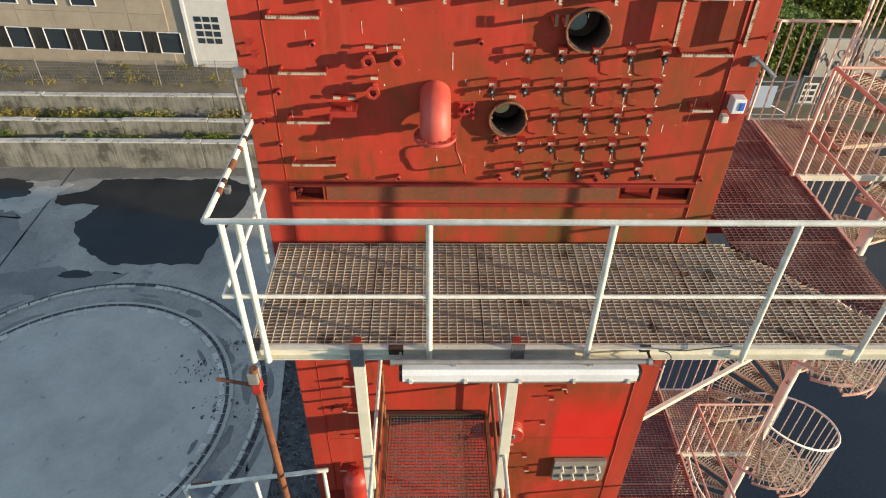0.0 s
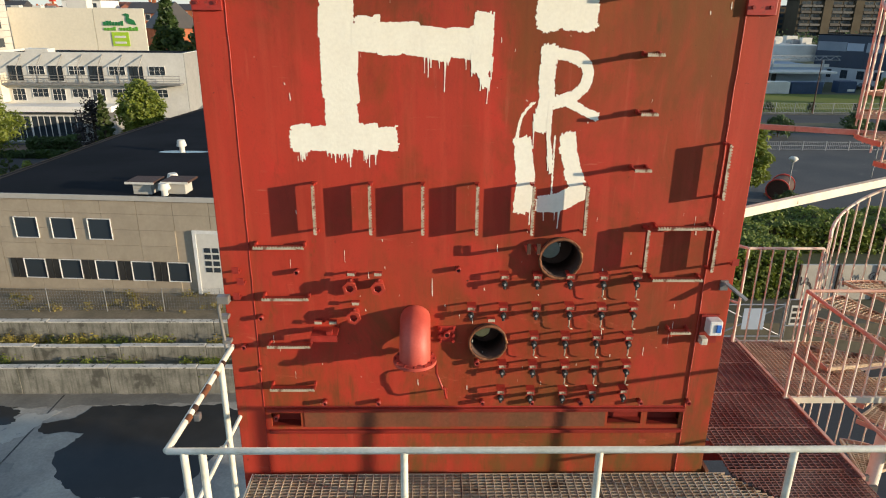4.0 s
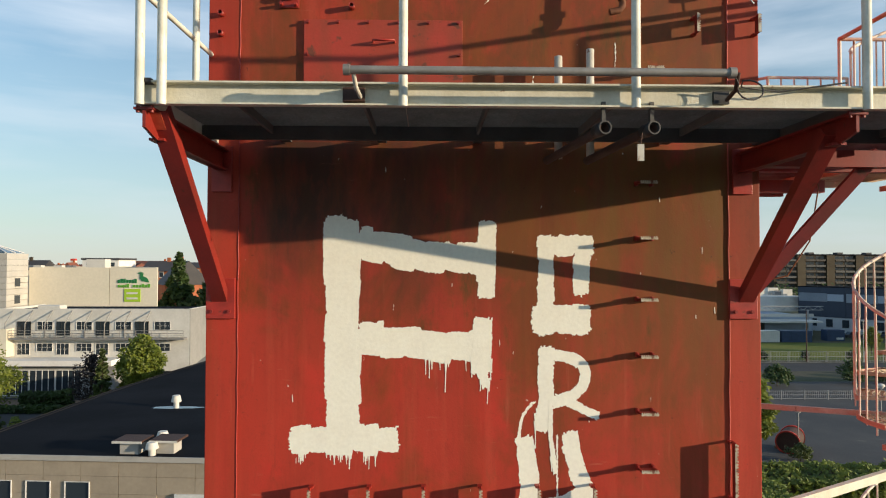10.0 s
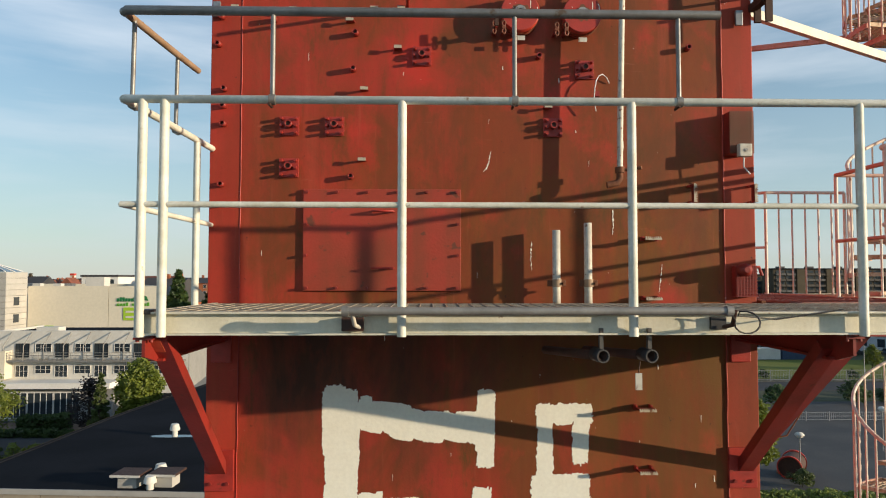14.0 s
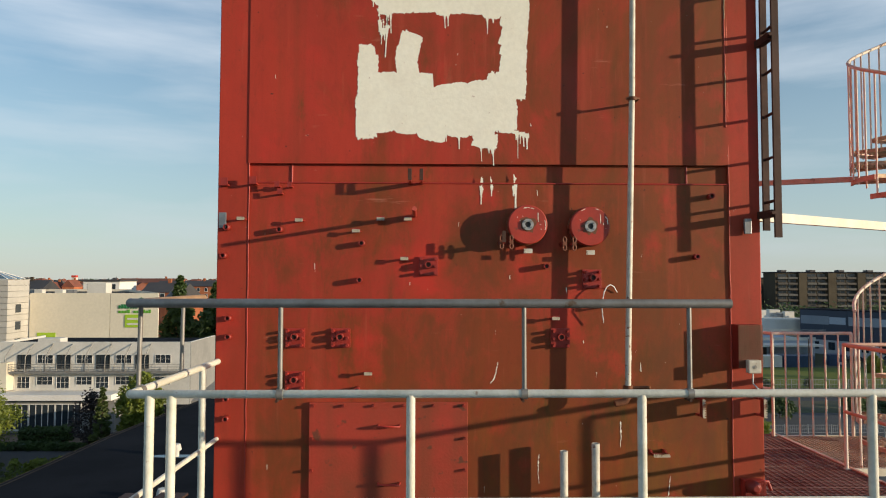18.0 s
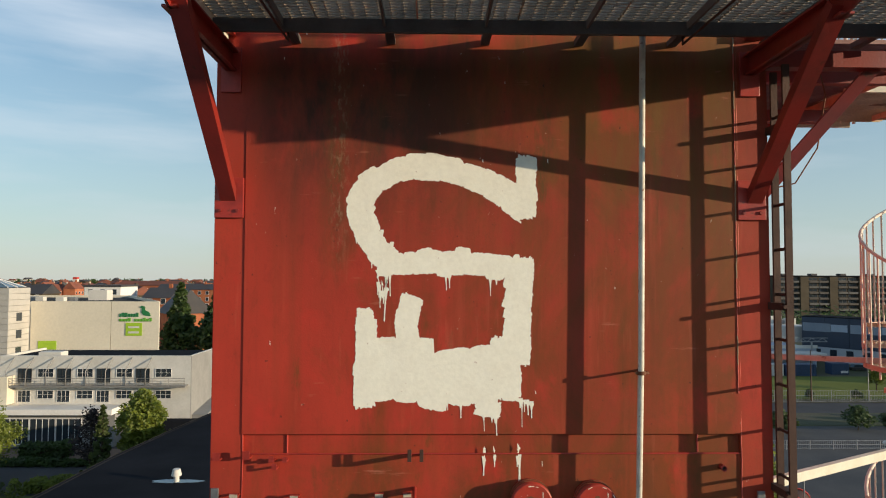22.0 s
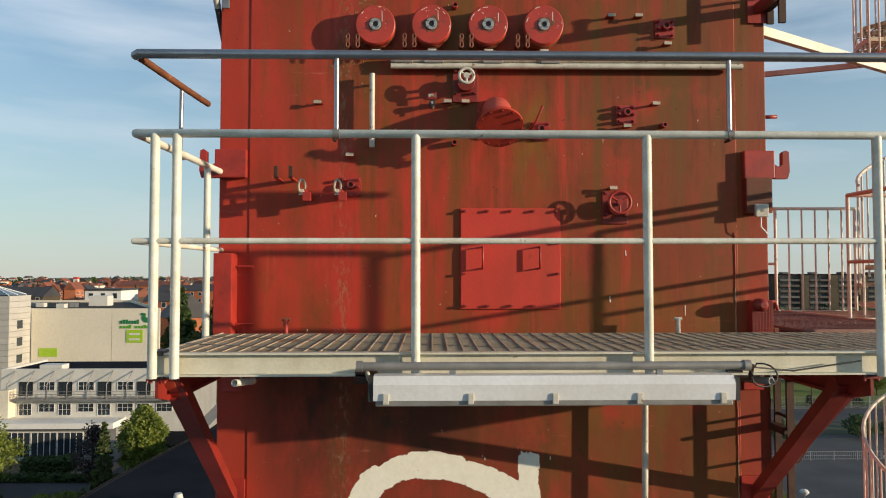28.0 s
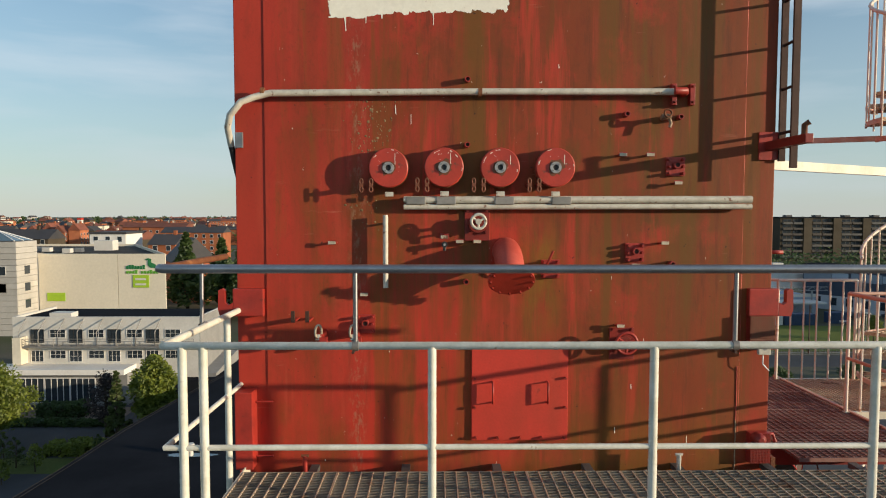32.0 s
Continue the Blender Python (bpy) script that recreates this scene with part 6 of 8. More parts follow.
valve(1.375, 24.14, 0.075, 0.14, RED, "red flanged valve with a faded red handwheel")
valve(0.315, 25.005, 0.050, 0.18, GALV_PALE, "small valve with a pale spoked handwheel on a long stem")
for x, z in ((-0.45, 14.73), (-0.24, 14.73), (-0.43, 14.49)):
    t = thing("drain_valve", (x, FACE, z), "pinkish red six-sided drain valve", "valve", "drain valves")
    part("body", tube(B(), [(0, 0, 0), (0, -0.09, 0)], 0.034, 12), RED, t)
    part("nut", tube(B(), [(0, -0.09, 0), (0, -0.125, 0)], 0.056, 6, hollow=0.55), DRUM_RED, t)
    part("stem", tube(B(), [(0, -0.07, 0), (0, -0.07, 0.06)], 0.014, 8), RED_BEAM, t)
bm = box(B(), -0.1, -0.16, -0.01, 0.1, 0, 0.0, 0.002)
box(bm, -0.1, -0.165, -0.05, 0.1, -0.158, 0.0)
box(bm, 0.02, -0.15, 0.0, 0.06, -0.1, 0.03)
solid("small_shelf", bm, RED, "small red steel shelf bracket", "shelf", at=(-0.655, FACE, 14.36))
# lever beside each elbow
for x, z, dx, dz in ((0.20, 14.02, 0.05, -0.12), (0.77, 24.66, 0.07, 0.14), (0.28, 13.8, -0.02, 0.12)):
    bm = tube(B(), [(0, 0, 0), (0, -0.14, 0), (dx * 0.3, -0.16, dz * 0.2), (dx, -0.17, dz)], 0.009, 8)
    solid("lever", bm, RED, "thin red lever rod on the tower face", "lever", "levers", at=(x, face_y(z), z))


# hatches
def hatch(x0, z0, x1, z1, handles, paint=RED_HATCH):
    t = thing("bolted_hatch", ((x0 + x1) / 2, face_y(z0), (z0 + z1) / 2), "bolted flat red access hatch with bar handles", "hatch", "access hatches")
    w, h = (x1 - x0) / 2, (z1 - z0) / 2
    part("cover", box(B(), -w, -0.02, -h, w, 0, h, 0.004), paint, t)
    nx, nz = max(5, int(w * 2 / 0.17)), max(4, int(h * 2 / 0.17))
    for i in range(nx):
        for s in (-1, 1):
            part("bolt", tube(B(), [(-w + 0.03 + (2 * w - 0.06) * i / (nx - 1), -0.045, s * (h - 0.022)), (-w + 0.03 + (2 * w - 0.06) * i / (nx - 1), -0.018, s * (h - 0.022))], 0.010, 6), RED_BEAM, t)
    for j in range(1, nz - 1):
        for s in (-1, 1):
            z = -h + 0.03 + (2 * h - 0.06) * j / (nz - 1)
            part("bolt", tube(B(), [(s * (w - 0.022), -0.045, z), (s * (w - 0.022), -0.018, z)], 0.010, 6), RED_BEAM, t)
    for (ax, az), (bx, bz) in handles:
        part("handle", tube(B(), [(ax, -0.02, az), (ax, -0.07, az), (bx, -0.07, bz), (bx, -0.02, bz)], 0.008, 8), RED, t)


hatch(-0.755, 18.05, 0.36, 18.77, [((-0.07, 0.2), (0.08, 0.2)), ((-0.07, -0.2), (0.08, -0.2))], HATCH_WORN)
hatch(0.28, 23.40, 0.985, 24.11, [((-0.2, -0.07), (-0.2, 0.08)), ((0.2, -0.07), (0.2, 0.08))])


# perforated junction boxes at the right-hand edge
def junction(x, z, w, h, small=True):
    t = thing("junction_box", (x, 4.66, z), "perforated rusty red junction box with a small grey box below", "box", "junction boxes")
    t.scale = (1, 0.8 if z < 20 else 0.5, 1)
    part("housing", box(B(), -w / 2, -0.13, -h / 2, w / 2, 0, h / 2, 0.004), RED_BEAM, t)
    nx, nz = int(w / 0.0155), int(h / 0.0155)
    holes = [rect(-w / 2 + w * (i + 0.25) / nx, -h / 2 + h * (j + 0.25) / nz, -w / 2 + w * (i + 0.8) / nx, -h / 2 + h * (j + 0.8) / nz) for i in range(nx) for j in range(nz)]
    bm = plate(rect(-w / 2, -h / 2, w / 2, h / 2), holes, -0.142, 0.004)
    part("perforated_cover", bm, BROWNED, t, "rusty perforated sheet")
    if small:
        part("switch_box", box(B(), -0.04, -0.2, -h / 2 - 0.03, 0.05, -0.14, -h / 2 + 0.06, 0.008), GALV_PALE, t, "small pale grey switch box")
        part("lid_screw", tube(B(), [(0.005, -0.205, -h / 2 + 0.015), (0.005, -0.2, -h / 2 + 0.015)], 0.012, 8), DULL_TUBE, t)
        part("cable", tube(B(), [(0, -0.17, -h / 2 - 0.02), (0.0, -0.165, -h / 2 - 0.1), (0.05, -0.15, -h / 2 - 0.15)], 0.005, 6), WHITE, t)


junction(2.335, 19.17, 0.17, 0.30)
junction(2.385, 24.20, 0.18, 0.25)
for x, z in ((2.37, 18.13), (2.39, 23.36)):
    t = thing("alarm_box", (x, 4.66, z), "red perforated sounder box with a round head", "box", "sounder boxes")
    part("housing", box(B(), -0.075, -0.07, -0.12, 0.075, 0, 0.1, 0.004), RED, t)
    bm = B()
    for i in range(7):
        box(bm, -0.07 + i * 0.022, -0.078, -0.12, -0.062 + i * 0.022, -0.074, 0.1)
    for j in range(10):
        box(bm, -0.075, -0.0775, -0.12 + j * 0.022, 0.075, -0.0735, -0.112 + j * 0.022)
    part("grille", bm, RED_BEAM, t)
    part("head", tube(B(), [(-0.03, -0.07, 0.07), (-0.03, -0.13, 0.07), (-0.03, -0.15, 0.07)], [0.045, 0.045, 0.02], 16), RED_BEAM, t)
    part("side_pipe", tube(B(), [(0.03, -0.05, 0.09), (0.1, -0.05, 0.09), (0.12, -0.05, 0.03)], 0.012, 8), RED, t)
t = thing("switch_box", (2.345, 4.66, 14.40), "white outdoor switch box with a blue lid", "box")
part("housing", box(B(), -0.05, -0.12, -0.06, 0.05, -0.02, 0.06, 0.01), WHITE, t)
part("lid", box(B(), 0.0, -0.13, -0.03, 0.038, -0.12, 0.035, 0.005), BLUE_PLASTIC, t, "bright blue lid")
part("back_plate", box(B(), -0.08, -0.02, -0.17, 0.06, 0, 0.075), RED_BEAM, t)
part("socket", box(B(), -0.085, -0.09, -0.155, -0.035, -0.02, -0.10, 0.006), GALV_PALE, t, "small grey socket")
t = thing("wall_bracket", (2.40, 4.66, 14.72), "grey steel angle bracket pointing from the tower edge", "bracket")
part("foot", box(B(), -0.03, -0.02, -0.04, 0.03, 0, 0.04), GALV, t)
bm = B()
bar(bm, (0.0, -0.02, 0.03), (0.12, -0.16, -0.06), 0.04, 0.012)
part("arm", bm, GALV, t)

t = thing("edge_conduit", (-1.43, 4.64, 14.42), "short grey conduit with saddle clips on the tower edge", "pipe")
part("pipe", tube(B(), [(0.06, -0.05, 0.21), (0.0, -0.06, 0.20), (-0.02, -0.05, 0.14), (-0.015, -0.04, 0.0), (0.0, -0.03, -0.26)], 0.013, 10), DULL_STEEL, t)
part("head_box", box(B(), -0.02, -0.08, 0.175, 0.07, -0.01, 0.235, 0.006), DULL_STEEL, t, "small grey conduit box")
for z in (0.05, -0.16):
    part("saddle", box(B(), -0.02, -0.05, z - 0.014, 0.045, 0.01, z + 0.014, 0.003), DULL_STEEL, t)
# pipes on the upper face
t = thing("wall_pipe", (0, 4.655, 25.905), "long weathered pale wall pipe bending down round the tower edge", "pipe")
part("pipe", tube(B(), [(1.72, -0.06, 0.02), (0.3, -0.06, 0.015), (-1.15, -0.06, 0.0), (-1.26, -0.07, -0.03), (-1.34, -0.11, -0.07), (-1.42, -0.1, -0.16), (-1.45, -0.06, -0.24), (-1.45, 0.02, -0.36)], 0.024, 12), GALV_PALE, t)
part("tail", tube(B(), [(-1.45, 0.02, -0.36), (-1.43, 0.1, -0.56), (-1.41, 0.16, -0.7)], 0.022, 10), BLACK, t, "dark hose tail")
for x in (1.715, 1.845):
    part("end_flange", box(B(), x - 0.018, -0.05, -0.07, x + 0.018, 0, 0.08, 0.003), RED, t)
    for z in (-0.05, 0.06):
        part("flange_bolt", tube(B(), [(x, -0.075, z), (x, -0.045, z)], 0.009, 6), RED_BEAM, t)
part("elbow", tube(B(), [(1.70, -0.09, 0.02), (1.78, -0.09, 0.02), (1.79, -0.05, 0.02), (1.79, 0, 0.02)], 0.027, 10), RED, t)
for x in (-1.2, 0.33):
    part("clamp", tube(B(), [(x - 0.014, -0.06, 0.008), (x + 0.014, -0.06, 0.008)], 0.031, 12), RUST, t)
    part("clamp_arm", box(B(), x - 0.012, -0.08, 0.0, x + 0.012, 0, 0.016), RED, t)
t = thing("lamp_rail", (0, 4.655, 25.13), "pair of long pale tubes clipped above one another", "tube rail")
part("tube", tube(B(), [(-0.21, -0.06, 0.028), (2.28, -0.06, 0.034)], 0.026, 12), GALV_PALE, t)
part("tube", tube(B(), [(-0.21, -0.06, -0.022), (2.28, -0.06, -0.016)], 0.021, 12), GALV_PALE, t)
for x in (-0.125, 0.09, 0.505, 0.91):
    part("sleeve", box(B(), x - 0.07, -0.09, -0.005, x + 0.07, -0.03, 0.05, 0.006), DULL_TUBE, t, "dark grey sleeve")
for x in (0.3, 1.5, 2.1):
    part("arm", box(B(), x, -0.05, -0.012, x + 0.02, 0, 0.012), RED, t)
t = thing("spare_tube", (-0.34, 4.655, 24.79), "short upright pale tube standing off the face", "tube")
part("tube", tube(B(), [(0, -0.07, -0.26), (0, -0.07, 0.26)], 0.019, 12), GALV_PALE, t)
for z in (-0.2, 0.2):
    part("arm", tube(B(), [(0, 0, z), (0, -0.07, z)], 0.008, 6), RED, t)
t = thing("conduit", (1.505, 4.525, 18.86), "tall upright pale conduit pipe clipped to the tower", "pipe")
part("pipe", tube(B(), [(-0.05, -0.02, 0.0), (-0.045, -0.02, 0.3), (0.0, -0.02, 2.1), (0.032, -0.02, 4.36)], 0.0205, 12), GALV_PALE, t)
part("foot_elbow", tube(B(), [(-0.05, -0.02, 0.04), (-0.05, -0.02, -0.03), (-0.07, -0.02, -0.06), (-0.14, -0.02, -0.075)], 0.024, 10), RUST, t)
part("union", tube(B(), [(-0.05, -0.02, 0.01), (-0.05, -0.02, 0.05)], 0.034, 8), RUST, t)
part("clip", tube(B(), [(0, -0.02, 2.03), (0, -0.02, 2.055)], 0.031, 10), RUST, t)
part("clip_arm", tube(B(), [(-0.045, -0.03, 2.043), (0.045, -0.03, 2.043), (0.04, 0.13, 2.043)], 0.009, 6), RUST, t)
part("tap", tube(B(), [(-0.03, -0.02, 0.03), (0.06, -0.04, 0.04), (0.09, -0.06, 0.04)], 0.012, 8), RUST, t)
for x, top in ((1.007, 0.50), (1.225, 0.55)):
    t = thing("standpipe", (x, 4.49, LEVELS[1]), "short upright pale pipe with a bolted clamp", "pipe", "standpipes")
    part("pipe", tube(B(), [(0, 0, -0.2), (0, 0, top)], 0.027, 12, hollow=0.8), GALV_PALE, t)
    part("clamp", box(B(), -0.062, -0.014, 0.115, 0.062, 0.014, 0.160, 0.004), RUST, t)
    part("clamp_ring", tube(B(), [(0, 0, 0.112), (0, 0, 0.163)], 0.035, 12), TAN_TUBE, t, "rusty clamp ring")
    part("clamp_bolt", tube(B(), [(0.045, -0.04, 0.135), (0.045, 0.04, 0.135)], 0.009, 6), RUST, t)
for x, z, hgt in ((-0.91, LEVELS[2], 0.09), (1.76, LEVELS[2], 0.09)):
    t = thing("drain_cock", (x, 4.5, z), "small drain cock on the platform floor", "valve", "drain cocks")
    part("pipe", tube(B(), [(0, 0, -0.03), (0, 0, hgt)], 0.016, 10), GALV_PALE if x > 0 else RED, t)
    part("handle", tube(B(), [(-0.026, 0, hgt), (0.026, 0, hgt)], 0.011, 8), GALV_PALE if x > 0 else RUST, t)

solid("loose_wire", tube(B(), [(0.03, 0.04, 0.045), (0.005, 0.025, 0.085), (-0.025, 0.01, 0.10), (-0.055, -0.005, 0.085), (-0.078, -0.015, 0.045), (-0.09, -0.02, -0.01), (-0.094, -0.02, -0.07), (-0.088, -0.01, -0.12), (-0.078, 0.0, -0.17)], 0.0038, 6), WHITE, "thin white wire end curling from the tower face", "wire", at=(1.40, 4.62, 19.5))
# lugs, plates and the lifting beam
for x, s in ((-1.33, -1), (2.40, 1)):
    t = thing("lifting_lug", (x, 4.66, 24.42), "thick red steel lug plate with an open hook", "lug", "lifting lugs")
    part("plate", box(B(), -0.11, -0.05, -0.1, 0.11, 0, 0.10, 0.008), RED, t)
    o = [(s * 0.11, -0.05, -0.1), (s * 0.2, -0.05, -0.1), (s * 0.215, -0.05, -0.05), (s * 0.21, -0.05, 0.09), (s * 0.185, -0.05, 0.1), (s * 0.165, -0.05, 0.085), (s * 0.165, -0.05, 0.0), (s * 0.14, -0.05, -0.02), (s * 0.11, -0.05, 0.0)]
    part("hook", prism(B(), o, (0, 0.045, 0)), RED, t)
t = thing("red_angle_plate", (-1.36, 4.66, 23.5), "upright red steel angle plate at the tower corner", "plate")
part("plate", box(B(), -0.05, -0.14, -0.27, 0.075, 0, 0.29, 0.006), RED, t)
part("rod", tube(B(), [(0.07, -0.05, 0.2), (0.2, -0.05, 0.2)], 0.008, 6), RED, t)
part("rod", tube(B(), [(0.07, -0.05, -0.2), (0.2, -0.05, -0.2)], 0.008, 6), RED, t)
for x in (-0.80, -0.56):
    t = thing("cable_clamp", (x, 4.655, 24.2), "open pale cable clamp loop on a red arm", "clamp", "cable clamps")
    n = 12
    part("loop", tube(B(), [(0.021 * math.cos(a), -0.2 + 0.01 * math.cos(a), 0.035 + 0.050 * math.sin(a)) for a in (2 * math.pi * k / n for k in range(n + 1))], 0.009, 6), ZINC, t)
    part("tag", box(B(), -0.018, -0.21, -0.02, 0.012, -0.2, 0.02), GALV_PALE, t)
    part("arm", box(B(), -0.012, -0.2, -0.03, 0.03, 0, 0.02), RED, t)
    part("foot", box(B(), 0.01, -0.22, -0.06, 0.06, -0.18, 0.0), RED, t)
t = thing("lifting_beam", (2.42, 4.66, 25.55), "red lifting beam jutting from the tower with a rusty shackle", "beam")
part("beam", box(B(), -0.027, -0.53, -0.03, 0.027, 0, 0.03, 0.004), RED_BEAM, t)
part("shackle", tube(B(), [(0.0, -0.47, 0.03), (0.0, -0.47, 0.09), (0.025, -0.485, 0.11)], 0.02, 8), RUST, t)
part("gusset", box(B(), -0.07, -0.015, -0.1, 0.07, 0, 0.1), RED, t)
for x, z in ((-1.375, 20.05), (-1.38, 25.58), (2.37, 20.02)):
    t = thing("name_plate", (x, 4.655, z), "small blank grey metal plate", "plate", "blank plates")
    part("plate", box(B(), -0.026, -0.03, -0.055, 0.026, -0.01, 0.055, 0.004), GALV, t)
    part("spacer", box(B(), -0.015, -0.012, -0.03, 0.015, 0.01, 0.03), LADDER, t)


# ladders on the right-hand edge
def ladder(z0, z1):
    t = thing("side_ladder", (2.455, 4.47, z0), "dark rusted steel ladder fixed to the tower edge", "ladder", "side ladders")
    part("stile", box(B(), 0.020, -0.02, 0.0, 0.068, 0.0, z1 - z0), LADDER, t)
    part("stile", box(B(), 0.032, 0.16, 0.06, 0.078, 0.18, z1 - z0), LADDER, t)
    n = int((z1 - z0) / 0.31)
    for k in range(n):
        part("rung", tube(B(), [(0.044, 0.0, 0.26 + 0.31 * k), (0.054, 0.17, 0.26 + 0.31 * k)], 0.011, 8), LADDER, t)
    for z in (0.17, 1.42, 2.65):
        if z < z1 - z0:
            bm = box(B(), 0.0, 0.0, z - 0.025, 0.05, 0.195, z + 0.025)
            part("stand_off", bm, LADDER, t)
            part("bolt", tube(B(), [(0.0, -0.04, z), (0.0, 0.0, z)], 0.014, 6), LADDER, t)


ladder(19.93, 23.0)
ladder(25.38, 28.3)

# tube lamps under the platform edges
for z, lamp in ((LEVELS[0] + 0.05, True), (LEVELS[1] + 0.012, False), (LEVELS[2] - 0.045, True)):
    t = thing("lamp_tube_mount", (0.66, 3.19, z), "long grey tube hung in front of the platform edge", "tube", "lamp tubes")
    part("tube", tube(B(), [(-0.94, 0, 0), (0.95, 0, 0.0)], 0.0205, 14), DULL_TUBE, t)
    for x in (-0.93, 0.94):
        part("collar", tube(B(), [(x - 0.016, 0, 0), (x + 0.016, 0, 0)], 0.027, 12), DULL_TUBE, t)
        part("hanger", tube(B(), [(x + 0.03, 0, 0), (x + 0.04, 0.05, -0.07), (x + 0.05, 0.17, -0.09)], 0.011, 8), LADDER if x > 0 else GALV_PALE, t)
    part("socket_plate", box(B(), -0.97, 0.165, -0.11, -0.86, 0.205, -0.04), LADDER, t)
    part("socket_plate", box(B(), 0.93, 0.185, -0.105, 1.01, 0.205, -0.04), BLACK, t)
    part("cable", tube(B(), [(0.95, 0.0, -0.01), (0.98, 0.02, -0.05)] + [(1.06 - 0.075 * math.cos(0.45 * k), 0.04 + 0.006 * k, -0.06 - 0.055 * math.sin(0.45 * k)) for k in range(12)] + [(1.05, 0.14, -0.03), (1.25, 0.15, -0.05), (1.6, 0.15, 0.0)], 0.0045, 6), BLACK, t)
    if lamp:
        l = thing("strip_lamp", (0.66, 3.19, z - 0.10), "white weatherproof strip lamp housing with clips", "lamp", "strip lamps")
        part("housing", prism(B(), [(-0.86, -0.055, -0.055), (-0.86, 0.055, -0.055), (-0.86, 0.06, 0.02), (-0.86, 0.04, 0.06), (-0.86, -0.04, 0.06), (-0.86, -0.06, 0.02)], (1.72, 0, 0)), WHITE, l)
        part("end_cap", box(B(), -0.885, -0.05, -0.06, -0.86, 0.05, 0.05), BLACK, l)
        part("end_cap", box(B(), 0.86, -0.05, -0.06, 0.885, 0.05, 0.05), BLACK, l)
        part("diffuser", box(B(), -0.85, -0.05, -0.082, 0.85, 0.05, -0.055, 0.006), DULL_TUBE, l)
        for k in range(5):
            x = -0.8 + 0.4 * k
            part("clip", box(B(), x - 0.014, -0.066, -0.07, 0.014 + x, -0.052, -0.02, 0.003), GALV_PALE, l)
        for x in (-0.5, 0.5):
            part("hanger", box(B(), x, -0.01, 0.05, x + 0.03, 0.01, 0.09), GALV, l)
# open pipe ends below the second and third platforms
for x, z, dx in ((1.02, LEVELS[1], -0.16), (1.27, LEVELS[1], -0.16), (-0.917, LEVELS[2], 0.22), (1.81, LEVELS[2], -0.24)):
    t = thing("open_pipe_end", (x, 3.36, z - (0.15 if z > 20 else 0.225)), "dark open pipe end slung below the platform", "pipe", "open pipe ends")
    if z > 20:
        s = 1 if dx > 0 else -1
        part("pipe", tube(B(), [(0, 0, 0), (0.05 * s, 0.17, -0.016)], 0.0185, 14, hollow=0.82), GALV_PALE if s > 0 else DULL_TUBE, t)
        part("arm", tube(B(), [(0.045 * s, 0.15, -0.02), (0.07 * s, 0.95, -0.02), (0.07 * s, 0.95, 0.03)], 0.008, 8), LADDER, t)
        part("hanger", box(B(), 0.018 * s - 0.006, 0.05, 0.012, 0.018 * s + 0.006, 0.07, 0.1), GALV_PALE, t)
    else:
        part("pipe", tube(B(), [(0, 0, 0), (dx, 0.75, -0.05)], 0.026, 12, hollow=0.8), LADDER, t)
        part("collar", tube(B(), [(0, -0.02, 0), (dx * 0.1, 0.09, 0)], 0.035, 14, hollow=0.8), BLACK, t)
        part("hanger", box(B(), -0.008, 0.02, 0.03, 0.012, 0.05, 0.14), GRATE_DARK, t)
t = thing("hanging_label", (1.20, 3.34, LEVELS[1] - 0.36), "small white label hanging by a wire", "label")
part("card", box(B(), -0.017, 0, -0.035, 0.017, 0.004, 0.05), GALV_PALE, t)
part("wire", tube(B(), [(0, 0.002, 0.05), (0.01, 0.01, 0.11)], 0.003, 5), LADDER, t)
for z in LEVELS[1:]:
    solid("loose_cable", tube(B(), [(2.98, 4.9, z - 0.06), (3.03, 4.88, z - 0.34), (2.96, 4.88, z - 0.74), (2.8, 4.9, z - 1.0), (2.5, 4.95, z - 1.07), (2.47, 4.97, z - 1.08)], 0.0055, 6), RUST, "thin loose cable hanging by the bracket", "cable", "loose cables")

# ---- right-hand end of the platforms: rails, off to the side ----
for z in LEVELS[1:]:
    t = thing("end_railing", (3.3, 3.35, z), "white tubular railing closing the platform end", "railing", "platform railings")
    part("top_rail", tube(B(), [(0, 0, 1.085), (0, 1.15, 1.085)], 0.0215, 10), CREAM_RAIL, t)
    part("middle_rail", tube(B(), [(0, 0, 0.545), (0, 1.15, 0.545)], 0.016, 10), CREAM_RAIL, t)
    part("post", tube(B(), [(0, 1.1, -0.12), (0, 1.1, 1.085)], 0.022, 10), CREAM_RAIL, t)

# ---- below the first platform ----
for x in (-0.55, 0.66):
    t = thing("hanger_column", (x, 3.42, 7.6), "pale flat steel column below the platform edge", "column", "hanger columns")
    part("column", box(B(), -0.045, -0.03, 0, 0.045, 0.03, 5.3, 0.004), CREAM, t)
    part("head_plate", box(B(), -0.05, -0.075, 5.22, 0.05, -0.055, 5.45), GALV, t)
    part("head_block", box(B(), -0.03, 0.0, 5.40, 0.03, 0.05, 5.415), RED_BEAM, t)
t = thing("gangway", (0.08, 4.6, 10.52), "grating gangway with thin steel side rails below the platform", "gangway")
bm = B()
for k in range(29):
    box(bm, -0.52 + 1.04 * k / 28 - 0.0025, -5.0, -0.035, -0.52 + 1.04 * k / 28 + 0.0025, 0.0, 0.0)
for k in range(135):
    box(bm, -0.52, -5.0 + 0.0372 * k - 0.003, -0.014, 0.52, -5.0 + 0.0372 * k + 0.003, -0.001)
part("grating_panel", bm, DULL_STEEL, t)
part("end_angle", box(B(), -0.56, -0.0, -0.08, 0.56, 0.05, 0.03), LADDER, t)
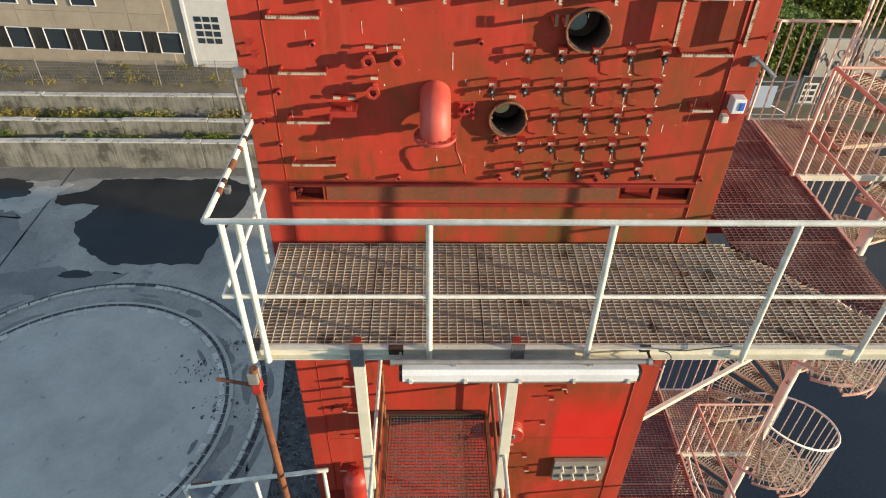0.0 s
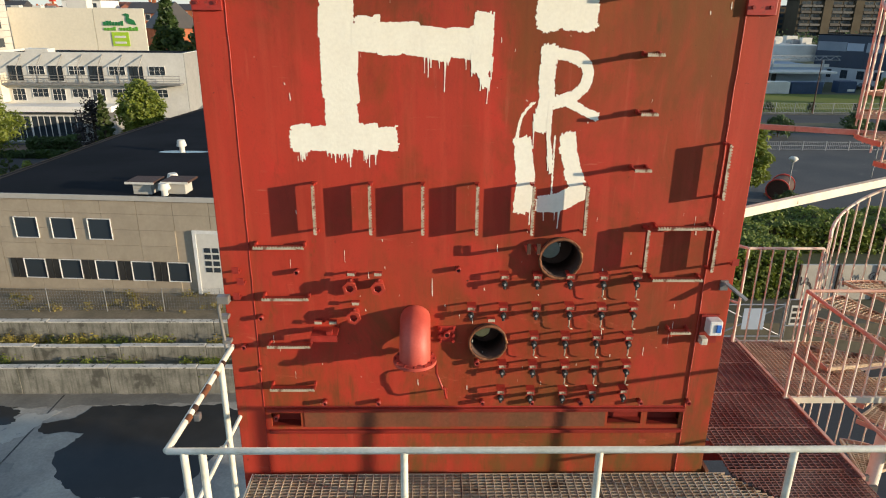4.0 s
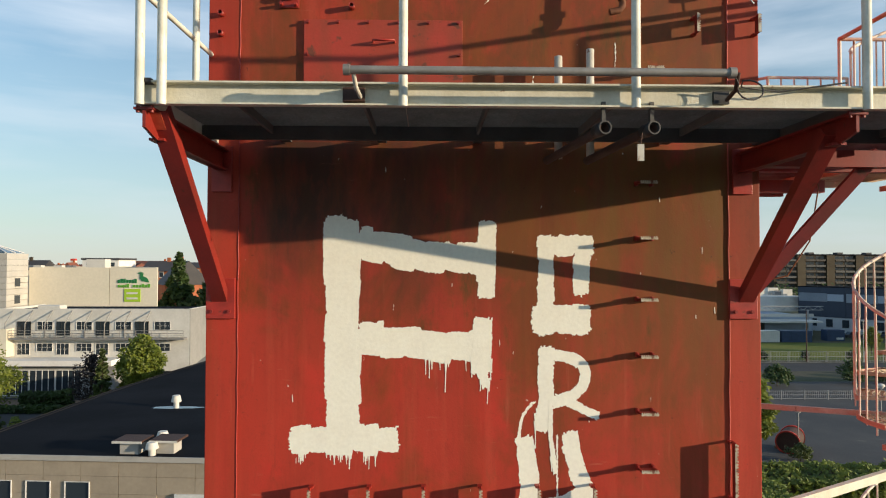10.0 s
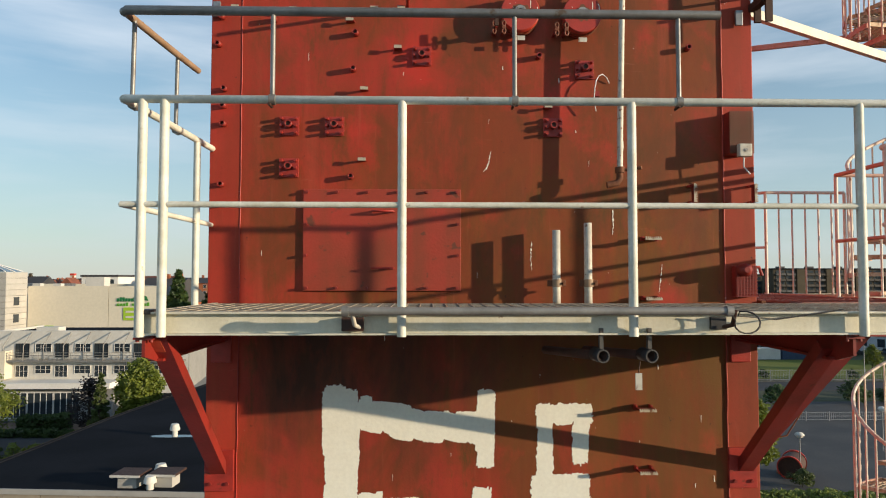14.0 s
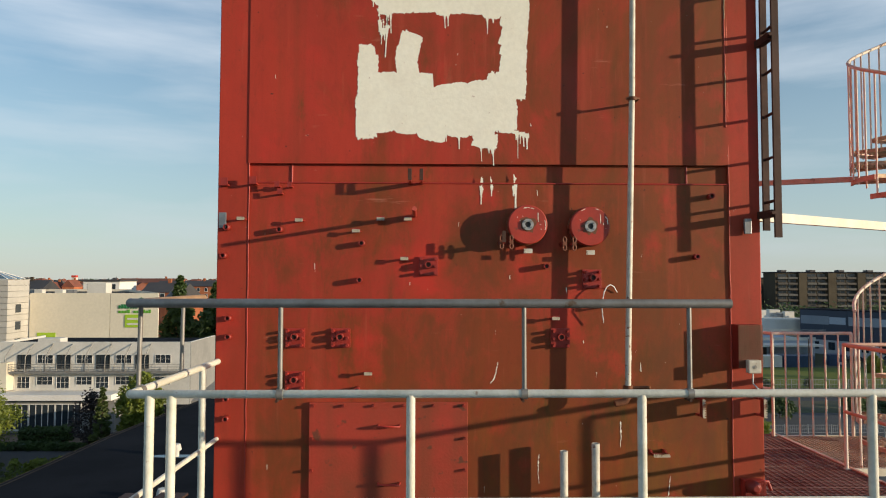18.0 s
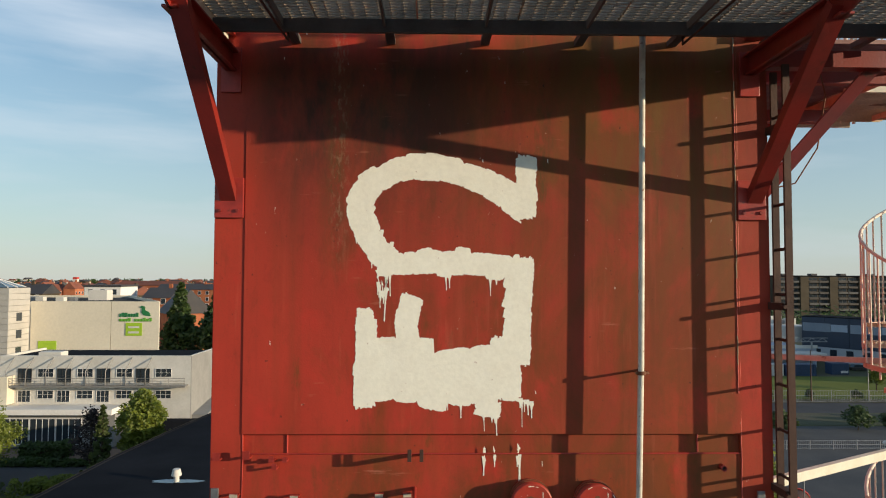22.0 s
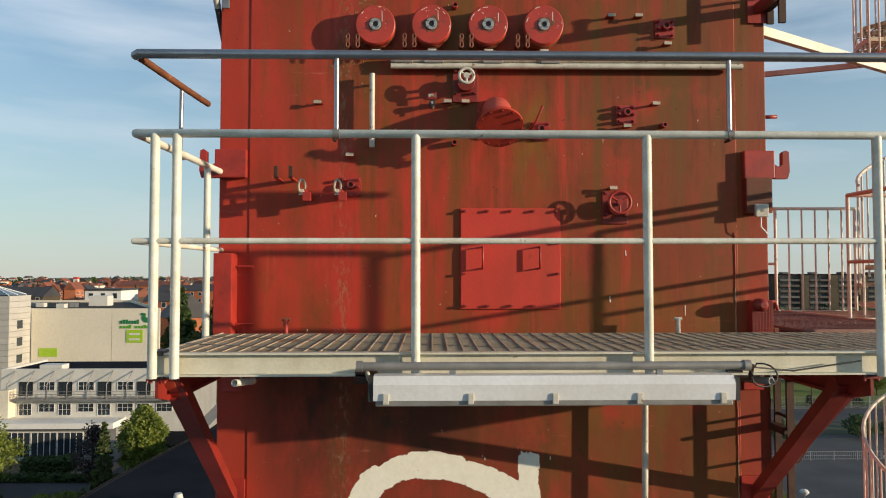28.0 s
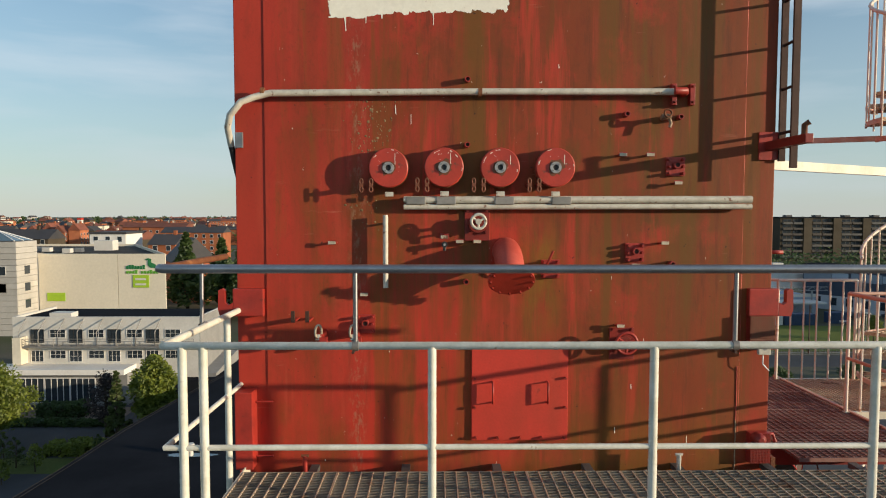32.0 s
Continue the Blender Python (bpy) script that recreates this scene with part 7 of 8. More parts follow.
for s in (-0.56, 0.56):
    part("edge_angle", box(B(), s - 0.02, -5.0, -0.1, s + 0.02, 0.0, 0.04), RUST, t)
    for zz in (0.5, 1.05):
        part("rail", tube(B(), [(s * 1.04, 0.02, zz), (s * 1.04, -5.0, zz)], 0.018, 8), RUST if zz < 1 else GALV_PALE, t)
    for k in range(5):
        part("post", tube(B(), [(s * 1.04, -0.05 - 1.1 * k, -0.05), (s * 1.04, -0.05 - 1.1 * k, 1.05)], 0.016, 8), RUST, t)
t = thing("manhole_ring", (-0.21, 4.67, 11.53), "dark round manhole with a rusty ring", "port")
part("ring", tube(B(), [(0, -0.06, 0), (0, 0.1, 0)], 0.215, 32, hollow=0.93), RUST, t)
t = thing("rusty_pole", (-1.33, 3.30, PIT), "slim rusty brown pole with short side arms", "pole")
part("pole", tube(B(), [(0.06, 0.0, 0), (0.03, 0, 10), (0.0, 0.0, 15.45)], 0.032, 10), RUST, t)
for z in (15.25, 13.0, 11.2):
    part("arm", tube(B(), [(0, 0, z), (-0.32, 0.05, z + 0.02)], 0.014, 8), RUST, t)
part("head", box(B(), -0.05, -0.04, 15.3, 0.03, 0.05, 15.42, 0.01), DULL_TUBE, t)
part("head_clip", box(B(), -0.03, -0.05, 15.2, 0.035, 0.05, 15.3, 0.006), RED, t)
t = thing("lower_railing", (-2.69, 4.0, 9.08), "white pipe railing at a lower level with rust bands", "railing")
part("top_rail", tube(B(), [(0, 0, 0.9), (0.05, 0, 1.0), (1.55, 0.2, 1.0)], 0.026, 10), CREAM_RAIL, t)
part("band", tube(B(), [(0.08, 0.01, 1.0), (0.3, 0.04, 1.0)], 0.028, 10), RUST, t)
for x in (0.0, 0.75, 1.5):
    part("post", tube(B(), [(x, x * 0.13, -0.2), (x, x * 0.13, 1.0)], 0.022, 10), CREAM_RAIL, t)
part("toe_bar", box(B(), -0.02, 0.0, -0.28, 1.55, 0.24, -0.2), GRATE_DARK, t)
part("bearer", box(B(), 1.4, 0.1, -0.32, 1.6, 0.675, -0.2), RED_BEAM, t)
for x, z, l in ((-0.86, 11.55, 0.2), (-0.84, 11.1, 0.2), (-0.82, 10.65, 0.2), (-1.0, 9.5, 0.2)):
    cable_rack(x, z, l, False)
t = thing("red_pressure_vessel", (-0.90, 4.5, 9.3), "short upright red pressure vessel on the tower face", "vessel")
part("shell", tube(B(), [(0, 0, -0.5), (0, 0, 0.12), (0, 0, 0.2), (0, 0, 0.24)], [0.16, 0.16, 0.12, 0.04], 20), RED, t)
part("saddle", box(B(), -0.06, 0.1, -0.3, 0.06, 0.17, 0.0), RED_BEAM, t)
repeat("manhole_drum", DRUM, (0.95, FACE, 10.2), "round red drum port with a grey bolted hub", "port", "drum ports")
for x, z in ((1.15, 9.7), (1.3, 10.35), (1.47, 10.98), (1.35, 10.8), (1.2, 9.4), (-0.95, 10.6), (-0.85, 10.1)):
    tag(x, z)
for x, z in ((1.4, 11.2), (1.5, 10.9), (0.95, 9.8), (-1.1, 10.6), (-1.0, 11.9)):
    stub(x, z)
t = thing("instrument_board", (1.85, 4.66, 9.4), "grey-green instrument board with small taps", "board")
part("board", box(B(), -0.32, -0.06, -0.2, 0.32, 0, 0.2, 0.005), GRATE_DIM, t)
for i in range(4):
    for j in range(2):
        part("tap", tube(B(), [(-0.22 + 0.15 * i, -0.06, -0.08 + 0.17 * j), (-0.22 + 0.15 * i, -0.14, -0.08 + 0.17 * j)], 0.02, 8), GALV_PALE, t)

# ---- buildings and distance ----
# unseen hall added behind the view at right, casting evening shade over the yard
nb = thing("shading_hall", (30, -48, 0), "long plain brick hall, unseen, added to shade the yard", "building")
part("wall", box(B(), 0, 0, PIT, 18, 52, 7.6), BRICK_WALL, nb)
part("roof", box(B(), -0.3, -0.3, 7.6, 18.3, 52.3, 8.0), ROOFING, nb)
for k in range(10):
    part("window", box(B(), -0.05, 2 + k * 5, 1.5, 0.02, 5 + k * 5, 4.5), GLASS, nb)

def wall_windows(parent, x0, x1, z0, z1, y, frame_mat=FRAME_WHITE, glass_mat=GLASS, cols=1, rows=1, deep=0.06):
    """A window set into a wall whose face is at y: frame, bars and panes."""
    w = part("window", box(B(), x0, y, z0, x1, y + 0.01, z1), glass_mat, parent)
    bm = B()
    t = 0.036 if (x1 - x0) < 3 else 0.12
    box(bm, x0 - t, y - deep, z0 - t, x0, y, z1 + t)
    box(bm, x1, y - deep, z0 - t, x1 + t, y, z1 + t)
    box(bm, x0, y - deep, z1, x1, y, z1 + t)
    box(bm, x0, y - deep, z0 - t, x1, y, z0)
    for k in range(1, cols):
        x = x0 + (x1 - x0) * k / cols
        box(bm, x - t / 3, y - deep * 0.6, z0, x + t / 3, y, z1)
    for k in range(1, rows):
        z = z0 + (z1 - z0) * k / rows
        box(bm, x0, y - deep * 0.5, z - t / 3, x1, y, z + t / 3)
    part("frame", bm, frame_mat, w)
    return w


# two-storey workshop with beige panels
shop = thing("workshop_building", (-12.5, 37.5, 0), "two-storey beige panel building with a dark flat roof", "building", turn=-4.3)
part("wall", prism(B(), [(-15.3, 0.06, 0), (9, 0.06, 0), (9, 39, 0), (-14.5, 39, 0), (-14.7, 36.5, 0), (-15.3, 27.3, 0), (-15.65, 18, 0), (-15.4, 10, 0)], (0, 0, 6.0)), PANEL, shop)
for k in range(11):
    for j in range(6):
        x0 = -15.8 + k * 2.2
        if -2.8 < x0 < 1.6 and j < 4:
            continue
        part("panel", box(B(), x0 + 0.012, 0.0, 0.15 + j * 0.99, x0 + 2.188, 0.06, 0.15 + j * 0.99 + 0.975), PANEL, shop)
bm = B()
prism(bm, [(-15.4, -0.1, 6.0), (9.2, -0.1, 6.0), (9.2, 39, 6.0), (-14.6, 39, 6.0), (-14.8, 36.5, 6.0), (-15.4, 27.3, 6.0), (-15.75, 18, 6.0), (-15.5, 10, 6.0)], (0, 0, 0.2))
part("roof", bm, ROOFING, shop, "dark felt roof with a slanting far edge")
part("roof_edge", box(B(), -15.8, -0.12, 5.95, 9.2, -0.02, 6.24), STRIPED, shop)
kerb = [(-15.4, -0.1), (-15.5, 10), (-15.75, 18), (-15.4, 27.3), (-14.8, 36.5), (-14.6, 39)]
for a, b in zip(kerb, kerb[1:]):
    part("roof_kerb", bar(B(), (*a, 6.2), (*b, 6.2), 0.3, 0.14), ROOFING, shop)
    part("roof_flashing", bar(B(), (a[0] - 0.14, a[1], 6.285), (b[0] - 0.14, b[1], 6.275), 0.025, 0.015), GREY_ROOF, shop, "pale metal flashing")
for k in range(3):
    x = -12.43 + 2.28 * k
    wall_windows(shop, x, x + 1.38, 3.5, 4.75, -0.015)
for k in range(5):
    x = -3.3 - 2.26 * k
    wall_windows(shop, x, x + 1.3, 0.88, 2.08, -0.015)
    for e in (-0.44, -0.86):
        part("shutter", box(B(), x + e, -0.05, 0.85, x + e + 0.36, 0.0, 2.1), DARK_FRAME, shop)
d = part("door", box(B(), -1.35, -0.06, 0.1, 1.6, -0.01, 4.0), RENDER_WHITE, shop, "large pale workshop door with panes")
for k in range(3):
    for j in range(4):
        part("pane", box(B(), -0.95 + k * 0.5, -0.075, 1.55 + j * 0.42, -0.55 + k * 0.5, -0.06, 1.85 + j * 0.42), GLASS, d)
bm = box(B(), -1.55, -0.1, 0.1, -1.35, 0.0, 4.2)
box(bm, -1.35, -0.1, 4.0, 1.8, 0.0, 4.2)
part("door_frame", bm, FRAME_WHITE, shop)
for x, y, s in ((-4.3, 1.0, 1.0), (-2.3, 1.25, 0.95)):
    v = thing("roof_vent", (-12.5 + x - 0.1, 37.5 - x * 0.075 + y, 6.2), "square white roof vent with a rusty cap", "vent", "roof vents", turn=-4.3)
    part("curb", box(B(), -0.55 * s, -0.5, 0, 0.55 * s, 0.5, 0.68, 0.02), STRIPED, v)
    part("cap", box(B(), -0.85 * s, -0.75, 0.68, 0.85 * s, 0.75, 0.82, 0.03), LADDER, v, "flat rusty sheet cap")
    part("cap_rim", box(B(), -0.87 * s, -0.77, 0.67, 0.87 * s, -0.75, 0.80), RENDER_WHITE, v)
for x, y, h in ((-3.05, 0.4, 0.75), (-3.5, 3.0, 0.7), (-6.4, 12.6, 0.95)):
    v = thing("roof_cowl", (-12.5 + x, 37.5 - x * 0.075 + y, 6.2), "small round white roof cowl", "vent", "roof cowls")
    part("pipe", tube(B(), [(0, 0, 0), (0, 0, h * 0.6)], 0.2, 14), RENDER_WHITE, v)
    part("cowl", tube(B(), [(0, 0, h * 0.5), (0, 0, h * 0.62), (0, 0, h)], [0.36, 0.36, 0.27], 14), RENDER_WHITE, v)
blob_sheet("roof_puddle", (-18.9, 50.7), 1.9, 0.42, 6.205, GLASS_BLUE, "shallow bright puddle on the felt roof", 4, squareness=0.9)

# mesh fence on the terrace
fence = thing("mesh_fence", (-45, 35.2, 0), "grey wire mesh site fence panels", "fence")
for k in range(13):
    x = k * 3.3
    part("post", tube(B(), [(x, 0, 0), (x, 0, 1.5)], 0.03, 6), GALV, fence)
    bm = B()
    for j in range(22):
        tube(bm, [(x + 0.15 * j, 0, 0.1), (x + 0.15 * j, 0, 1.45)], 0.005, 4, cap=False)
    for j in range(8):
        tube(bm, [(x, 0, 0.12 + 0.19 * j), (x + 3.3, 0, 0.12 + 0.19 * j)], 0.006, 4, cap=False)
    part("mesh_panel", bm, GALV, fence)


# white office with balcony
off = thing("white_office_building", (-31.4, 88, 0), "long white rendered office block with a balcony and awning arms", "building", turn=0.0)
part("wall", box(B(), -24.8, 0.1, 0, 0, 10, 10.75), RENDER_WHITE, off)
part("roof", box(B(), -24.5, 0.4, 10.75, -0.3, 9.7, 10.85), ROOFING, off)
bm = box(B(), -24.8, 0.1, 10.75, 0, 0.4, 11.15)
box(bm, -0.3, 0.4, 10.75, 0, 10, 11.15)
box(bm, -24.8, 0.4, 10.75, -24.5, 10, 11.15)
part("parapet", bm, RENDER_WHITE, off)
part("roof_hatch", box(B(), -20.5, 1.2, 10.85, -17.6, 3.0, 11.5), RENDER_WHITE, off)
part("low_wing", box(B(), -40, -3.5, 4.15, -8.5, 0.1, 4.85), RENDER_BRIGHT, off, "bright white parapet of the low wing")
part("low_wing_wall", box(B(), -40, -2.6, 0, -8.5, 0.1, 4.15), DIM_GREY, off)
for k in range(8):
    x = -22.6 + 2.55 * k + 0.2
    door = k % 2 == 0
    wall_windows(off, x, x + (1.7 if door else 2.0), 7.7 if door else 8.4, 9.45, 0.08, DARK_FRAME if door else FRAME_WHITE, cols=3, rows=2)
    wall_windows(off, x, x + (1.6 if door else 2.0), 5.15 if door else 5.6, 6.6, 0.08, cols=3, rows=2)
    bm = B()
    tube(bm, [(x - 0.9, 0, 7.4), (x - 0.9, -1.1, 7.5), (x - 0.9, -1.1, 9.3), (x - 0.6, 0.1, 10.9)], 0.06, 6)
    part("awning_arm", bm, DULL_TUBE, off)
    wall_windows(off, -38.9 + k * 3.3, -35.8 + k * 3.3, 0.4, 3.5, -2.62, cols=4, rows=1)
part("balcony", box(B(), -22.8, -1.2, 7.2, -0.3, 0.1, 7.42), DULL_TUBE, off)
bm = B()
for z in (7.75, 8.05, 8.4):
    tube(bm, [(-22.8, -1.2, z), (-0.3, -1.2, z)], 0.035, 5)
for k in range(12):
    tube(bm, [(-22.8 + 2.04 * k, -1.2, 7.4), (-22.8 + 2.04 * k, -1.2, 8.4)], 0.035, 5)
part("balcony_rail", bm, DULL_TUBE, off)
part("stair_block", box(B(), -24.0, -1.4, 5.0, -22.9, 0.1, 8.6), CREAM_CLAD, off)
# added blocks that only fill the black area at the gable's foot
part("low_annex", box(B(), -3.2, -1.6, 0, 6.5, 0.09, 3.0), ROOFING, off, "dark low block added beside the gable")
part("low_annex", box(B(), 2.03, 0.1, 0, 6.5, 20, 3.0), ROOFING, off, "dark low block added beside the gable")
part("side_ramp", prism(B(), [(0, 0.5, 0), (0, 14, 0), (0, 14, 5.0), (0, 0.5, 3.4)], (2.0, 0, 0)), DIM_GREY, off)
# added sheet over the white gable; its grey stands in for dimmer light
part("end_cladding", box(B(), 0.003, 0.1, 3.0, 0.06, 10, 11.1), DIM_GREY, off, "thin grey sheet added to dim the gable end")

# storage hall with a green sign; the sign's lettering is drawn as bars
hall = thing("storage_hall", (-57.2, 141, 0), "windowless cream storage hall with a green sign", "building")
for x0, x1 in ((-26.8, -10.1), (-10.0, 0.0)):
    part("wall_panel", box(B(), x0, 0, 0, x1, 0.3, 16.3), CREAM_CLAD, hall)
part("wall", prism(B(), [(-26.8, 0.3, 0), (-0.3, 0.3, 0), (-25.5, 43, 0), (-62, 43, 0), (-58, 15, 0), (-26.8, 15, 0)], (0, 0, 15.6)), CREAM_CLAD, hall)
part("roof", prism(B(), [(-26.8, 0.3, 15.6), (-0.3, 0.3, 15.6), (-25.5, 43, 15.6), (-62, 43, 15.6), (-58, 15, 15.6), (-26.8, 15, 15.6)], (0, 0, 0.15)), GREY_ROOF, hall)
bm = B()
bar(bm, (-0.3, 0.3, 15.95), (-25.5, 43, 15.95), 0.3, 0.8)
bar(bm, (-25.5, 43, 15.95), (-62, 43, 15.95), 0.3, 0.8)
part("parapet", bm, CREAM_CLAD, hall)
part("roof_unit", box(B(), -26.2, 22, 15.7, -21.7, 25, 18.2), RENDER_WHITE, hall, "white roof plant box")
for k, x in enumerate((-29, -27.5, -36, -39)):
    part("roof_unit", box(B(), x, 13 + 2 * k, 15.7, x + 1.8, 14.5 + 2 * k, 16.7), GALV if k % 2 else RENDER_WHITE, hall)
rnd = random.Random(61)
for z0, z1, n, x0, x1, m in ((13.05, 13.95, 7, -8.3, -4.2, GREEN_SIGN), (12.1, 12.85, 11, -8.3, -1.4, LIME_DEEP)):
    step = (x1 - x0) / n
    for k in range(n):
        if n == 11 and k == 4:
            continue
        x = x0 + step * k
        part("sign_block", box(B(), x, -0.12, z0, x + step * 0.82, 0, z1 - rnd.choice((0.0, 0.22)), 0.02), m, hall, "green block in place of lettering")
bm = prism(B(), [(-3.2, -0.12, 13.4), (-1.7, -0.12, 13.2), (-2.1, -0.12, 14.1), (-3.0, -0.12, 14.5), (-2.9, -0.12, 15.2), (-3.6, -0.12, 15.4), (-4.2, -0.12, 15.1), (-3.6, -0.12, 14.9), (-3.7, -0.12, 14.0)], (0, 0.1, 0))
part("sign_emblem", bm, GREEN_SIGN, hall, "plain green emblem shape")
sq = part("sign_panel", box(B(), -6.9, -0.12, 9.1, -3.5, 0, 11.8), LIME, hall, "lime green square sign")
for j in range(2):
    part("sign_bar", box(B(), -6.4, -0.16, 10.7 - j * 1.1, -4.1, -0.12, 11.1 - j * 1.1), RENDER_WHITE, sq)
part("sign_panel", box(B(), -25.1, -0.1, 6.2, -21.3, 0, 8.0), LIME, hall)
st = thing("stair_block_building", (-84.2, 133.9, 0), "pale banded stone block with a glazed pyramid roof", "building")
for k in range(16):
    part("band", box(B(), -16, 0, k * 1.2, 0, 7.1, k * 1.2 + 1.14), STRIPED, st)
for k in range(4):
    for j in range(3):
        wall_windows(st, -3.6 - k * 4.2, -2.2 - k * 4.2, 8.9 + j * 3.5 - (7 if j == 2 else 0), 10.6 + j * 3.5 - (7 if j == 2 else 0), -0.02)
for j in range(3):
    z = 8.9 + 3.5 * (j - 1)
    part("window", box(B(), -0.02, 2.6, z, 0.04, 4.4, z + 1.7), GLASS, st)
apex, base4 = (-6, 3.6, 21.4), [(-11, 0.6, 19.3), (-0.6, 0.6, 19.3), (-0.6, 6.6, 19.3), (-11, 6.6, 19.3)]
for k in range(4):
    bm = B()
    v = [bm.verts.new(p) for p in (base4[k], base4[(k + 1) % 4], apex)]
    bm.faces.new(v)
    pn = part("glass_roof", bm, GLASS_BLUE, st)
    bm = B()
    for e in (0, 0.5):
        tube(bm, [Vector(base4[k]).lerp(Vector(base4[(k + 1) % 4]), e), apex], 0.12, 5)
    part("glazing_bar", bm, FRAME_WHITE, pn)


# ---- trees ----
def leaves(bm, c, r, n, size, rnd):
    for _ in range(n):
        d = Vector((rnd.gauss(0, 1), rnd.gauss(0, 1), rnd.gauss(0, 1))).normalized() * r * rnd.uniform(0.45, 1.08)
        p = Vector(c) + Vector((d.x, d.y, d.z * 0.85))
        u = Vector((rnd.gauss(0, 1), rnd.gauss(0, 1), rnd.gauss(0, 0.7))).normalized()
        w = u.orthogonal().normalized() * size * rnd.uniform(0.5, 1.2)
        u = u * size * rnd.uniform(0.7, 1.4)
        bm.faces.new([bm.verts.new(q) for q in (p - u, p + w * 0.6, p + u, p - w * 0.6)])


def tree(at, h, spread, mat, label, seed, conifer=False, group="trees", size=0.22, count=34, per=46, name="tree"):
    rnd = random.Random(seed)
    t = thing(name, at, label, "tree", group)
    bm = tube(B(), [(0, 0, -0.1), (rnd.uniform(-.1, .1), 0, h * 0.35), (rnd.uniform(-.2, .2), rnd.uniform(-.2, .2), h * 0.9)], [h * 0.024, h * 0.017, h * 0.004], 8)
    crown = B()
    for k in range(count):
        f = (k + 0.5) / count
        a = k * 2.4 + rnd.uniform(-0.4, 0.4)
        if conifer:
            z = h * (0.12 + 0.86 * f)
            rr = spread * (1 - f) * rnd.uniform(0.55, 1.0) + 0.1
            cr = spread * 0.34 * (1.15 - f)
        else:
            z = h * (0.28 + 0.66 * f)
            rr = spread * math.sin(math.pi * min(0.96, 0.22 + 0.78 * f)) * rnd.uniform(0.35, 0.95)
            cr = spread * rnd.uniform(0.24, 0.4)
        c = (rr * math.cos(a), rr * math.sin(a), z)
        if k % 2 == 0:
            tube(bm, [(0, 0, max(h * 0.2, z - spread * 0.5)), (c[0] * 0.5, c[1] * 0.5, z - spread * 0.15), c], [h * 0.008, h * 0.005, h * 0.002], 5, cap=False)
        leaves(crown, c, cr, per, size, rnd)
    part("trunk", bm, BARK, t)
    part("crown", crown, mat, t)
    return t


tree((-30.7, 72, 0), 9.4, 2.8, LEAF, "broad green deciduous tree before the white office", 11, size=0.19, count=70, per=190)
tree((-36.6, 73, 0), 7.4, 2.3, LEAF_PURPLE, "dark purple-leaved tree before the white office", 12, size=0.15, count=34, per=60)
tree((-33.9, 70, 0), 8.3, 1.25, LEAF_CONIFER, "yellowish slender conifer beside the leafy tree", 13, conifer=True, size=0.2, count=44, per=70)
tree((-47.0, 69, 0), 9.5, 4.2, LEAF, "leafy green tree at the path", 14, size=0.18, count=70, per=170)
for k, (x, y, h) in enumerate(((-41, 64, 3.2), (-38.5, 63, 2.8), (-43.5, 66, 3.0), (-36.0, 66, 2.2), (-45, 62, 3.2), (-39.8, 60, 2.4), (-34.2, 66.5, 2.6))):
    tree((x, y, 0), h, h * 0.36, LEAF if k % 2 else LEAF_CONIFER, "small young tree in the planting bed", 20 + k, conifer=k % 2 == 0, size=0.12, count=16, per=40)
for k, (x, y, h, s) in enumerate(((-63.5, 170, 22, 5.0), (-57.0, 178, 20, 4.5), (-52, 165, 14, 5), (-46.5, 160, 19, 4.0), (-43, 152, 20, 4.2))):
    tree((x, y, 0), h * 0.92, s * 1.1, LEAF_DARK, "tall dark green tree behind the storage hall", 30 + k, conifer=h > 18, size=0.7, count=44, per=60)
sheet("forecourt", -70, 43, -18, 86, 0.012, ASPHALT, "grey forecourt and path before the office", "paving")
sheet("terrace", -58, 77.8, -38, 84.3, 0.03, PAVING_BROWN, "brown paved terrace before the low wing", "paving")
for k, (x0, y0, x1, y1) in enumerate(((-60, 62.5, -33, 66.5), (-60, 49, -33, 55))):
    sheet("lawn", x0, y0, x1, y1, 0.03, GRASS, "strip of green planting", "lawn")


def hedge(x0, y0, x1, y1, z, h, mat, label, seed, n=2600, size=0.16):
    rnd = random.Random(seed)
    t = thing("hedge", (x0, y0, z), label, "hedge", "hedges")
    bm = B()
    for _ in range(n):
        x, y = rnd.uniform(0, x1 - x0), rnd.uniform(0, y1 - y0)
        top = h * (0.86 + 0.22 * noise.noise(Vector((x * 0.5, y * 0.5, seed))))
        face = rnd.random()
        if face < 0.5:
            zz = top * rnd.uniform(0.93, 1.04)
        elif face < 0.8:
            y, zz = rnd.uniform(-0.15, 0.25), top * rnd.random()
        else:
            x, zz = rnd.choice((rnd.uniform(-0.15, 0.25), x1 - x0 + rnd.uniform(-0.25, 0.15))), top * rnd.random()
        leaves(bm, (x, y, zz), 0.2, 3, size, rnd)
    part("leaves", bm, mat, t)
    part("core", box(B(), 0.25, 0.3, 0, x1 - x0 - 0.25, y1 - y0 - 0.25, h * 0.78), BARK, t)
    return t


hedge(-58, 76.5, -37, 77.6, 0, 0.7, LEAF_DARK, "long low dark hedge along the forecourt", 5, n=1800, size=0.2)
hedge(-48.5, 80, -43, 82, 0, 1.7, LEAF_DARK, "clipped dark hedge before the low wing", 6, n=900, size=0.2)
hedge(-40, 67, -30, 69.5, 0, 1.2, LEAF, "low green planting under the trees", 7, n=1200, size=0.2)
